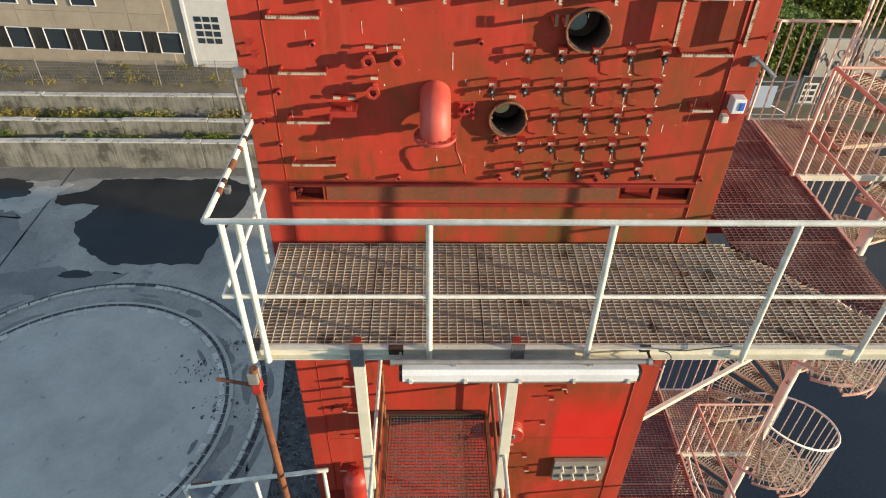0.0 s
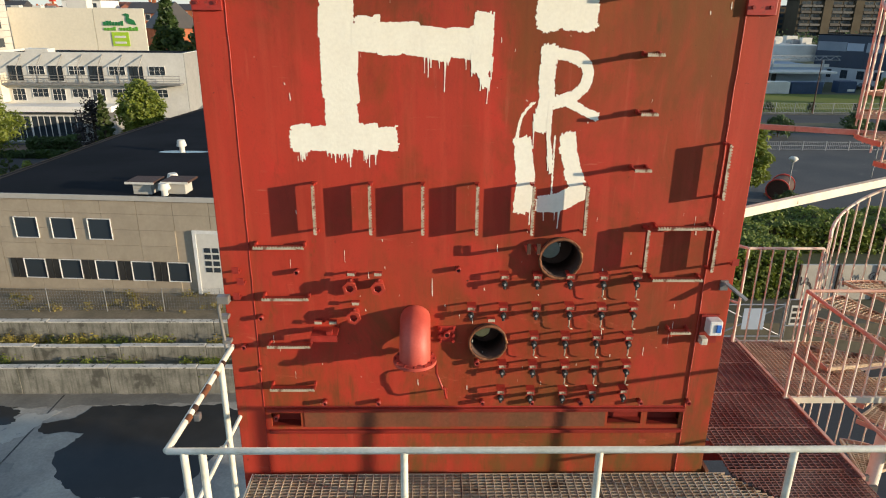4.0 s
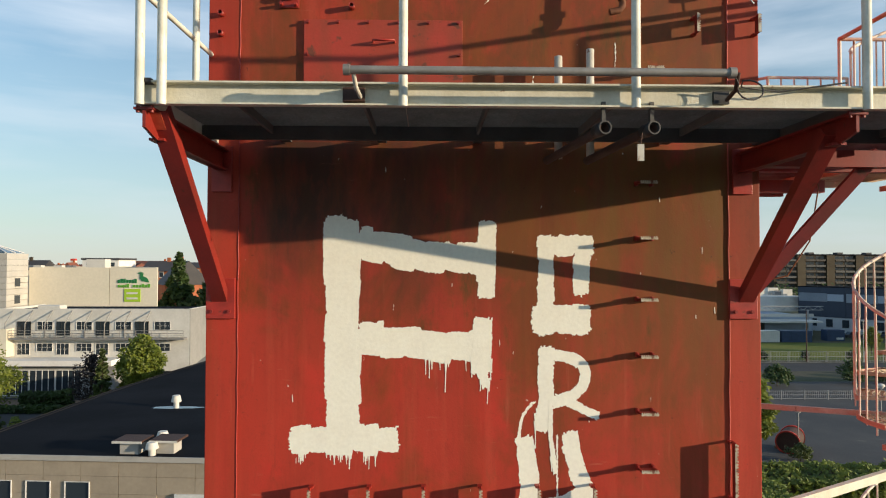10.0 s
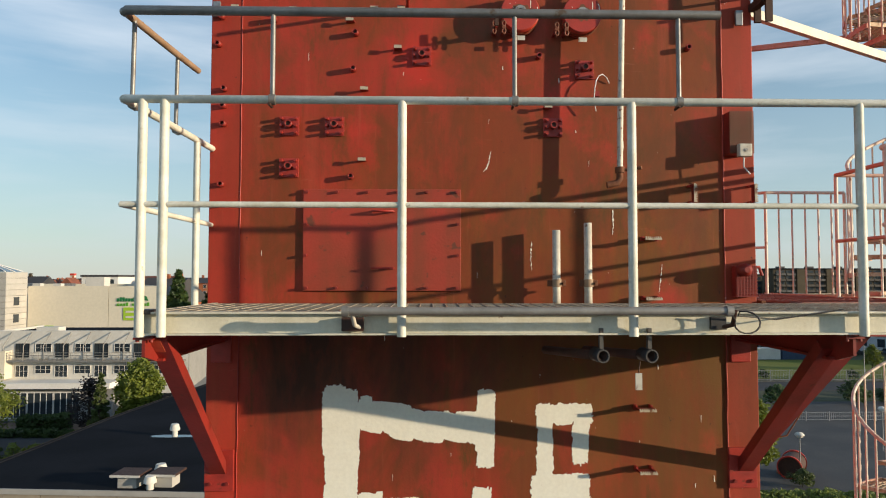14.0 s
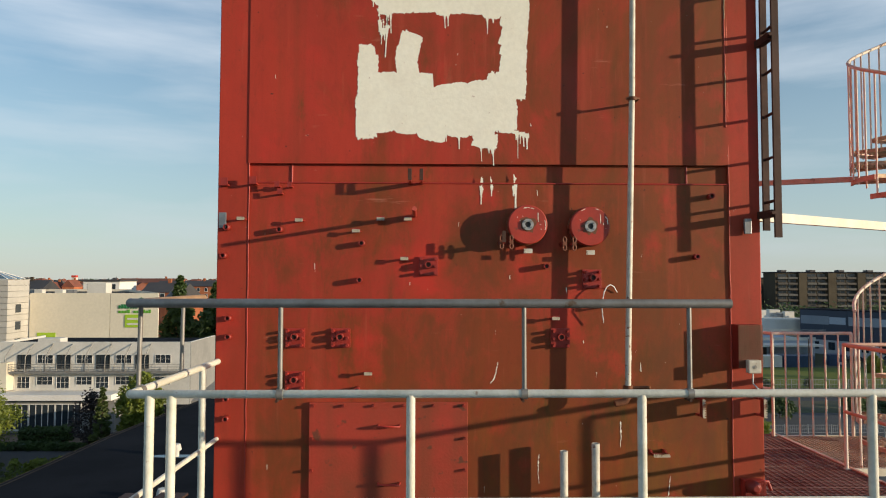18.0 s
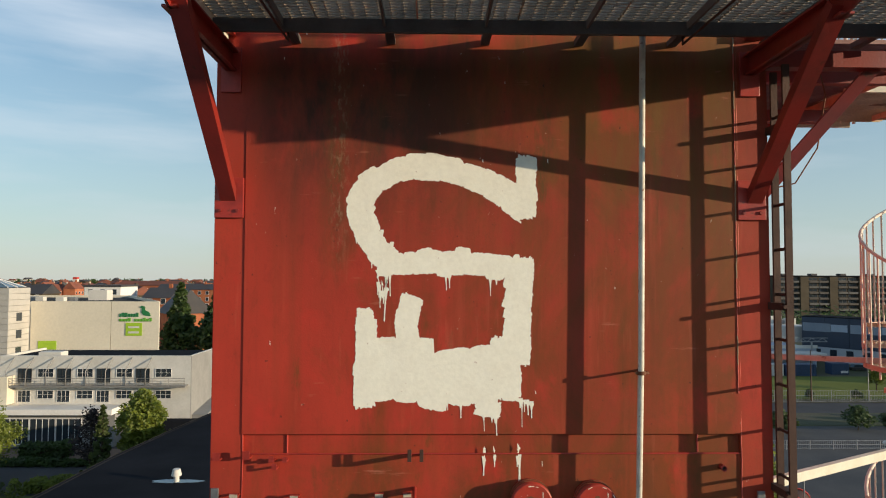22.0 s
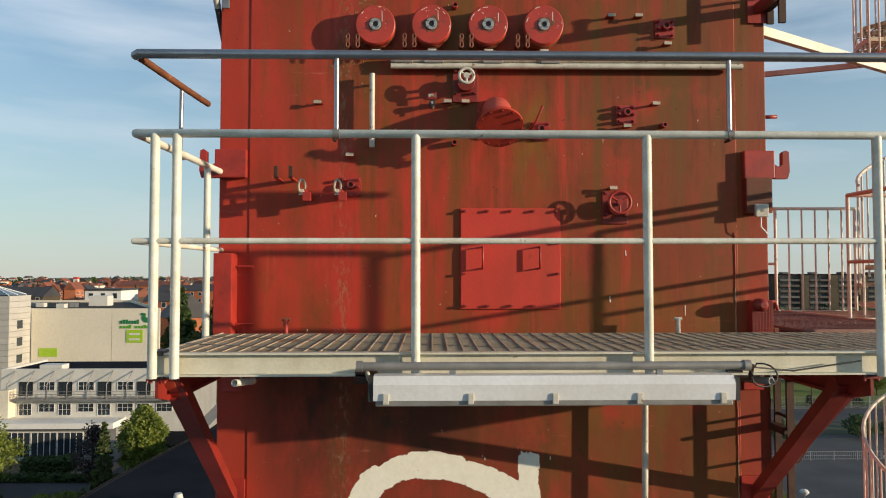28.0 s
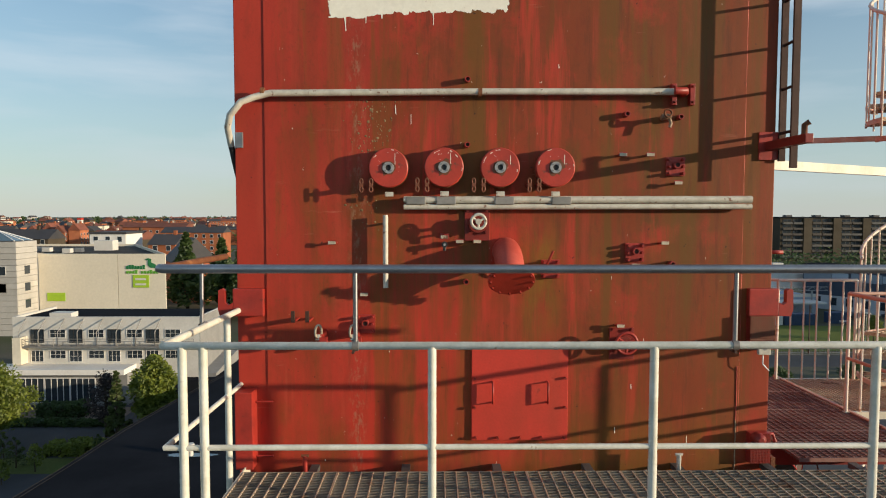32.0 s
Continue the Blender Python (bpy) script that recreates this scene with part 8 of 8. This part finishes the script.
# ---- right-hand side: gate, hedge, yard, road, halls, flats ----
hedge(22.5, 45.3, 58, 50.0, 0, 2.5, LEAF_HEDGE, "broad clipped dark green hedge", 1, n=9000, size=0.17)
hedge(16.5, 37.2, 22.6, 46.5, 0, 3.5, LEAF_HEDGE, "tall shady green hedge beside the gate", 2, n=3600, size=0.15)
sheet("parking_yard", 18, 54.5, 130, 96.5, 0.012, YARD_GREY, "wide empty grey asphalt yard", "asphalt")
sheet("road", 10, 106, 300, 114.5, 0.012, ASPHALT, "street beyond the yard", "road")
sheet("pavement", 10, 114.7, 300, 115.6, 0.10, CONCRETE, "pale pavement along the street", "pavement")
sheet("verge", 20, 97, 300, 105.8, 0.02, GROUND, "dark earth verge before the street", "soil")
sheet("lawn", 20, 118, 300, 145, 0.02, LAWN, "mown green lawn beyond the street", "lawn")
wall = thing("yard_wall", (20.5, 37.0, 0), "pale concrete panel wall with faded scrawls", "wall")
for k in range(9):
    part("wall_panel", box(B(), 2.2 + 2.4 * k, 0, PIT * 0, 4.58 + 2.4 * k, 0.2, 2.28, 0.01), BASIN, wall)
    part("post", box(B(), 2.1 + 2.4 * k, -0.12, 0, 2.2 + 2.4 * k, 0.0, 2.34), LADDER, wall)
rnd = random.Random(6)
for k in range(26):
    x, z = rnd.uniform(2.5, 14), rnd.uniform(0.5, 1.6)
    pts = [(x + 0.22 * math.cos(a * 1.3 + k) + a * 0.03, -0.012, z + 0.28 * math.sin(a * (1 + k % 3))) for a in (0.5 * i for i in range(9))]
    part("scrawl", tube(B(), pts, 0.018, 4), GALV if k % 2 else LADDER, wall)
gate = thing("yard_gate", (15.6, 32.0, 0), "grey steel tube gate with a crossed brace and a notice", "gate")
for a, b in (((0, 0, .06), (3.6, 0, .06)), ((0, 0, 1.95), (3.6, 0, 1.95)), ((0, 0, .06), (0, 0, 1.95)), ((3.6, 0, 0), (3.6, 0, 2.05)), ((0, 0, .1), (3.6, 0, 1.9)), ((3.6, 0, .1), (0, 0, 1.9)), ((3.8, 0, 0), (3.8, 0, 2.3)), ((5.0, 0, 0), (5.0, 0, 2.3)), ((3.8, 0, 2.25), (5.0, 0, 2.25)), ((3.8, 0, .7), (5.0, 0, .7))):
    part("gate_bar", tube(B(), [a, b], 0.045, 6), GALV, gate)
notice = part("notice", box(B(), 3.95, -0.06, 0.78, 4.72, -0.045, 1.92), RENDER_WHITE, gate, "white notice with dark marks")
for k in range(2):
    for j in range(3):
        part("notice_mark", box(B(), 4.03 + k * 0.34, -0.07, 0.90 + j * 0.34, 4.28 + k * 0.34, -0.06, 1.12 + j * 0.34), DARK_FRAME, notice)
part("gate_plate", box(B(), 1.4, -0.06, 0.5, 2.6, -0.045, 1.75), PALE_BLUE, gate)

tank = thing("drum_tank", (33.6, 60.5, 0.0), "rusty drum tank with an orange-red rim lying on its side", "tank")
part("shell", tube(B(), [(-0.8, -0.7, 1.0), (0.7, 1.2, 1.0)], 0.98, 28), LADDER, tank)
part("rim", tube(B(), [(0.6, 1.05, 1.0), (0.75, 1.35, 1.0)], 1.07, 28, hollow=0.9), RED_HATCH, tank, "orange-red end rim")
part("rim", tube(B(), [(-0.9, -0.85, 1.0), (-0.78, -0.65, 1.0)], 1.04, 28, hollow=0.9), RED_HATCH, tank)
part("cradle", box(B(), -1.1, -0.8, 0, 1.1, 1.1, 0.25, 0.05), RUST, tank)
for x, y, h in ((33.6, 59.5, 4.0), (47.8, 69, 4.4), (60.5, 74, 4.4)):
    lp = thing("yard_lamp", (x, y, 0), "low globe lamp on a grey post", "lamp", "yard lamps")
    part("post", tube(B(), [(0, 0, 0), (0, 0, h)], 0.06, 8), GALV, lp)
    part("shade", tube(B(), [(0, 0, h - 0.25), (0, 0, h), (0, 0, h + 0.18), (0, 0, h + 0.25)], [0.2, 0.42, 0.3, 0.05], 14), RENDER_WHITE, lp)
tree((29.2, 58.5, 0), 7.6, 1.9, LEAF, "leafy green street tree beside the yard", 41, size=0.22, count=50, per=70)
tree((32.6, 57.4, 0), 1.5, 1.1, LEAF_CONIFER, "low bushy shrub before the tank", 42, size=0.12, count=20, per=50)
for k in range(9):
    tree((38 + k * 9.5 + (k * 37 % 5), 92 + (k * 13 % 6), 0), 2.3 + (k % 3) * 0.5, 2.4, LEAF_DARK, "dark rounded shrub along the street", 50 + k, size=0.25, count=18, per=50, group="street shrubs", name="shrub")
for k in range(10):
    tree((52 + k * 8, 117.4 + (k % 3) * 0.4, 0), 1.7, 1.0, LEAF_DARK, "dark shrub behind the street fence", 64 + k, size=0.25, count=10, per=40, group="street shrubs", name="shrub")
for nm, y, x0, n, h, step in (("yard_fence", 83.5, 24, 24, 1.2, 3.0), ("street_fence", 116.2, 30, 40, 1.9, 3.4)):
    f = thing(nm, (x0, y, 0), "long grey metal mesh fence", "fence")
    for k in range(n):
        part("post", box(B(), k * step - 0.05, -0.05, 0, k * step + 0.05, 0.05, h), GALV, f)
        bm = B()
        for j in range(12):
            box(bm, k * step + step * j / 12, -0.012, 0.1, k * step + step * j / 12 + 0.025, 0.012, h - 0.1)
        for z in (0.15, h / 2, h - 0.12):
            box(bm, k * step, -0.02, z, k * step + step, 0.02, z + 0.05)
        part("mesh_panel", bm, GALV, f)
pole = solid("street_pole", tube(B(), [(0, 0, 0), (0, 0, 9)], [0.12, 0.07], 8), LADDER, "plain dark street pole", "pole", at=(67.0, 115.9, 0))
lp = thing("street_lamp", (77.2, 115.9, 0), "grey street lamp on a slim post", "lamp")
part("post", tube(B(), [(0, 0, 0), (0, 0, 7.3)], [0.08, 0.05], 8), GALV, lp)
part("head", box(B(), -0.3, -0.9, 7.25, 0.3, 0.1, 7.45, 0.05), RENDER_WHITE, lp)
tree((86.2, 127, 0), 5.2, 1.8, LEAF, "bright green young tree on the lawn", 43, size=0.2, count=26, per=60)

nav = thing("navy_hall", (99.6, 176, 0), "large navy-clad industrial hall on a white base", "building", turn=-58)
part("base_wall", box(B(), 0, 0, 0, 66, 8, 3.75), NAV_BASE, nav)
for k in range(11):
    part("cladding_panel", box(B(), k * 6 + 0.03, -0.15, 3.75, k * 6 + 5.97, 0.1, 11.4), NAVY, nav)
part("wall", box(B(), 0, 0.1, 3.75, 66, 8, 11.3), NAVY, nav)
for k in range(5):
    part("light_panel", box(B(), 0.3 + k * 12, -0.25, 7.7, 7.5 + k * 12, -0.15, 9.9), NAV_PANEL, nav)
    part("light_panel", box(B(), 7.6 + k * 12, -0.22, 7.9, 11.6 + k * 12, -0.15, 9.7), PALE_BLUE, nav)
part("roof", box(B(), -0.2, -0.2, 11.4, 66, 8, 11.6), ROOFING, nav)
for k in range(15):
    wall_windows(nav, 3.2 + k * 4.0, 4.8 + k * 4.0, 1.3, 3.2, -0.03, DARK_FRAME, cols=2, rows=2)
wh = thing("white_depot", (64, 160, 0), "low white and pale blue depot halls with roof plant", "building")
part("wall", box(B(), 0, 0, 0, 30, 60, 4.6), PALE_BLUE, wh)
part("wall", box(B(), 0, 18, 4.6, 40, 60, 8.6), RENDER_WHITE, wh)
part("parapet", box(B(), -0.2, -0.2, 4.6, 30.2, 0.2, 5.3), RENDER_WHITE, wh)
part("canopy", box(B(), 14, -6, 3.6, 29, 0, 4.0), RENDER_WHITE, wh)
part("gate_opening", box(B(), 8, -0.25, 0.2, 18, -0.2, 3.2), DARK_FRAME, wh, "dark loading opening")
bm = B()
for k in range(24):
    bar(bm, (2 + k * 1.25, -1.2, 6.3 + 0.9 * (k % 2)), (3.25 + k * 1.25, -1.2, 7.2 - 0.9 * (k % 2)), 0.1, 0.1)
for z in (6.3, 7.2):
    bar(bm, (2, -1.2, z), (32, -1.2, z), 0.14, 0.14)
part("pipe_bridge", bm, GALV, wh, "grey lattice pipe bridge")
for x in (4, 16, 28):
    part("bridge_post", box(B(), x, -1.35, 0, x + 0.3, -1.05, 6.3), GALV, wh)
rnd = random.Random(2)
for k in range(46):
    x, y, s = rnd.uniform(4, 38), rnd.uniform(20, 55), rnd.uniform(0.6, 2.0)
    part("roof_unit", box(B(), x, y, 8.6, x + s * 1.6, y + s, 8.6 + s * rnd.uniform(0.6, 1.2)), RENDER_WHITE if k % 3 else GALV, wh)
for x, y, l, m in ((66.2, 146, 12.2, RENDER_WHITE), (78.8, 146, 6.9, BLUE_BOX), (90.3, 148, 4.0, BLUE_BOX)):
    c = thing("freight_container", (x, y, 0), "parked steel freight container", "container", "containers")
    part("body", box(B(), 0, 0, 0.0, l, 2.5, 2.5, 0.05), m, c)
    bm = B()
    for k in range(int(l / 0.5)):
        box(bm, 0.2 + k * 0.5, -0.05, 0.4, 0.42 + k * 0.5, 0.0, 2.4)
    part("ribs", bm, m, c)
rnd = random.Random(9)
for k in range(6):
    x, y = 84 + k * 8.5 + rnd.uniform(-1, 1), 150.0 + rnd.uniform(0, 5)
    c = thing("parked_car", (x, y, 0), "distant parked passenger car", "car", "parked cars", turn=rnd.choice((0, 90)))
    m = rnd.choice((RENDER_WHITE, NAVY, GALV, DARK_FRAME))
    part("body", box(B(), -2.1, -0.85, 0.3, 2.1, 0.85, 0.85, 0.12), m, c)
    part("cabin", prism(B(), [(-1.5, -0.75, 0.85), (1.2, -0.75, 0.85), (0.6, -0.75, 1.42), (-1.1, -0.75, 1.42)], (0, 1.5, 0)), GLASS, c)
    for wx in (-1.3, 1.3):
        for wy in (-0.8, 0.8):
            part("wheel", tube(B(), [(wx, wy - 0.1, 0.32), (wx, wy + 0.1, 0.32)], 0.32, 12), BLACK, c)

flats = thing("apartment_block", (183, 345, 0), "long dark brown brick apartment block with balcony rows", "building")
part("wall", box(B(), 0, 1.5, 0, 142, 14, 22.6), BROWN_BRICK, flats)
part("roof", box(B(), -0.5, 1.0, 22.6, 142.5, 14.5, 23.2), ROOFING, flats)
for k in range(9):
    x = 1 + k * 15.7
    part("wall_pier", box(B(), x + 10.9, 0.0, 0, x + 15.2, 1.5, 22.6), TAN_BRICK, flats)
    part("roof_housing", box(B(), x + 4, 5, 23.2, x + 7, 9, 24.2), DARK_ROOF, flats)
    for e in (0.0, 5.4):
        for j in range(7):
            z = 1.7 + j * 2.95
            part("balcony", box(B(), x + e, 0.2, z, x + e + 5.0, 1.5, z + 1.0), SHADE_BAND if (j + k) % 3 else BALCONY_PALE, flats)
            part("window", box(B(), x + e + 0.2, 1.42, z + 1.1, x + e + 4.8, 1.5, z + 2.7), GLASS, flats)
            part("frame", plate(rect(x + e + 0.2, z + 1.1, x + e + 4.8, z + 2.7), [rect(x + e + 0.35 + g, z + 1.25, x + e + 2.4 + g, z + 2.6) for g in (0.0, 2.25)], 1.36, 0.06), BALCONY_PALE if (j * 5 + k) % 4 == 0 else SHADE_BAND, flats)
low = thing("low_flats", (140, 375, 0), "lower dark brick flats behind the depot", "building")
part("wall", box(B(), 0, 0, 0, 52, 12, 19.5), BROWN_BRICK, low)
part("roof", box(B(), -0.3, -0.3, 19.5, 52.3, 12.3, 20.2), ROOFING, low)
for k in range(13):
    for j in range(6):
        part("window", box(B(), 1.5 + k * 3.9, -0.08, 3 + j * 2.8, 3.7 + k * 3.9, 0.0, 4.6 + j * 2.8), GLASS, low)

# ---- town on the horizon ----
rnd = random.Random(21)


def house(at, w, d, h, roof_h, wall_m, roof_m, label, turn, flat=False):
    t = thing("town_house", at, label, "house", "town houses", turn=turn)
    part("wall", box(B(), -w / 2, -d / 2, 0, w / 2, d / 2, h), wall_m, t)
    if flat:
        part("roof", box(B(), -w / 2 - 0.3, -d / 2 - 0.3, h, w / 2 + 0.3, d / 2 + 0.3, h + 0.6), roof_m, t)
    else:
        part("roof", prism(B(), [(-w / 2 - 0.4, -d / 2 - 0.5, h - 0.2), (-w / 2 - 0.4, 0, h + roof_h), (-w / 2 - 0.4, d / 2 + 0.5, h - 0.2)], (w + 0.8, 0, 0)), roof_m, t)
        part("chimney", box(B(), w * 0.2, -0.5, h, w * 0.2 + 1.0, 0.5, h + roof_h + 1.2), wall_m, t)
    n, s = max(2, int(w / 3.6)), max(1, int(h / 3.0))
    spots = [(-w / 2 + w * (i + 0.5) / n, 1.7 + j * 3.0) for j in range(s) for i in range(n)]
    if at[1] > 410:
        gm, fm = B(), B()
        for x, z in spots:
            box(gm, x - 0.65, -d / 2 - 0.06, z - 0.8, x + 0.65, -d / 2 + 0.02, z + 0.8)
            box(fm, x - 0.78, -d / 2 - 0.03, z - 0.93, x + 0.78, -d / 2 + 0.01, z + 0.93)
        panes = tagged(part("window_panes", gm, GLASS, t), kind="stuff")
        tagged(part("window_frames", fm, FRAME_WHITE, panes), kind="stuff")
        return t
    for x, z in spots:
        win = part("window", box(B(), x - 0.65, -d / 2 - 0.06, z - 0.8, x + 0.65, -d / 2 + 0.02, z + 0.8), GLASS, t)
        part("window_frame", box(B(), x - 0.78, -d / 2 - 0.03, z - 0.93, x + 0.78, -d / 2 + 0.01, z + 0.93), FRAME_WHITE, win)
    return t


for k in range(230):
    y = 430 + (k % 23) * 44 + rnd.uniform(-20, 20)
    x = rnd.uniform(-0.80, -0.28) * y
    flat = rnd.random() < 0.25
    w, d, h = rnd.uniform(9, 22), rnd.uniform(8, 11), rnd.uniform(8, 13) + (y - 430) * 0.003
    wm = rnd.choice((BRICK_WALL, BRICK_WALL, BRICK_WALL, BRICK_WALL, BROWN_BRICK, RENDER_WHITE, CREAM_CLAD))
    house((x, y, 0), w, d, h, rnd.uniform(2.0, 3.8), wm, DARK_ROOF if flat or rnd.random() < 0.35 else TILE_ROOF, "distant town house, brick or pale render, under the horizon", rnd.choice((0, 0, 8, -12, 90, 90, -35)), flat)
house((-161, 262, 0), 25, 12, 15.0, 3.5, BROWN_BRICK, DARK_ROOF, "long brown brick apartment row", 0)
house((-128, 285, 0), 18, 12, 14.0, 3.5, BROWN_BRICK, TILE_ROOF, "long brown brick apartment row", -35)
house((-102.6, 215, 0), 11.2, 12, 18.3, 3, RENDER_BRIGHT, DARK_ROOF, "white flat-roofed house behind the storage hall", 0, True)
house((-87.0, 218, 0), 8.5, 12, 15.0, 3.0, BRICK_WALL, DARK_ROOF, "small brick house with a dark roof", 0)
house((-70.5, 192, 0), 15, 12, 11.5, 6.5, BRICK_WALL, DARK_ROOF, "brick house with a dark steep roof", 120)
house((-166, 400, 0), 37, 12, 16.5, 2.5, BRICK_WALL, TILE_ROOF, "long brick apartment row with many windows", 0)
house((-118, 330, 0), 30, 12, 15.5, 2.5, BRICK_WALL, DARK_ROOF, "long brick apartment row with many windows", 0)
for k in range(4):
    house((-262 + 8.5 * k, 440 + 3 * (k % 2), 0), 11, 7.5, 12 + (k % 2) * 1.5, 4.5, BRICK_WALL, TILE_ROOF, "tall gabled orange brick house", 90)
wt = thing("white_tower", (-265.5, 500, 0), "slim white tower with a red top far away", "tower")
part("shaft", box(B(), -1.5, -1.5, 0, 1.5, 1.5, 19.5), RENDER_WHITE, wt)
part("top", box(B(), -1.6, -1.6, 19.5, 1.6, 1.6, 21.0), RED_HATCH, wt)

def far_wood(name, y0, y1, n, hmax, mat, seed, x0=-1.0, x1=1.0, size=1.6):
    rnd = random.Random(seed)
    bm = B()
    for k in range(n):
        y = rnd.uniform(y0, y1)
        x = rnd.uniform(x0, x1) * y
        h = hmax * rnd.uniform(0.4, 1.0)
        for j in range(26):
            leaves(bm, (x + rnd.uniform(-5, 5), y + rnd.uniform(-4, 4), h * rnd.uniform(0.25, 1.0)), 1.6, 1, size, rnd)
    solid(name, bm, mat, "belt of far dark green trees", "trees", kind="stuff")


far_wood("far_trees", 190, 420, 130, 9, LEAF_DARK, 3, size=0.9)
far_wood("far_trees", 420, 900, 300, 11, LEAF_DARK, 4, size=1.5)
far_wood("far_trees", 900, 1900, 520, 17, LEAF_DARK, 5, size=3.0)
far_wood("dark_trees", 255, 330, 60, 9, LEAF_DARK, 6, x0=0.42, x1=0.8, size=0.9)
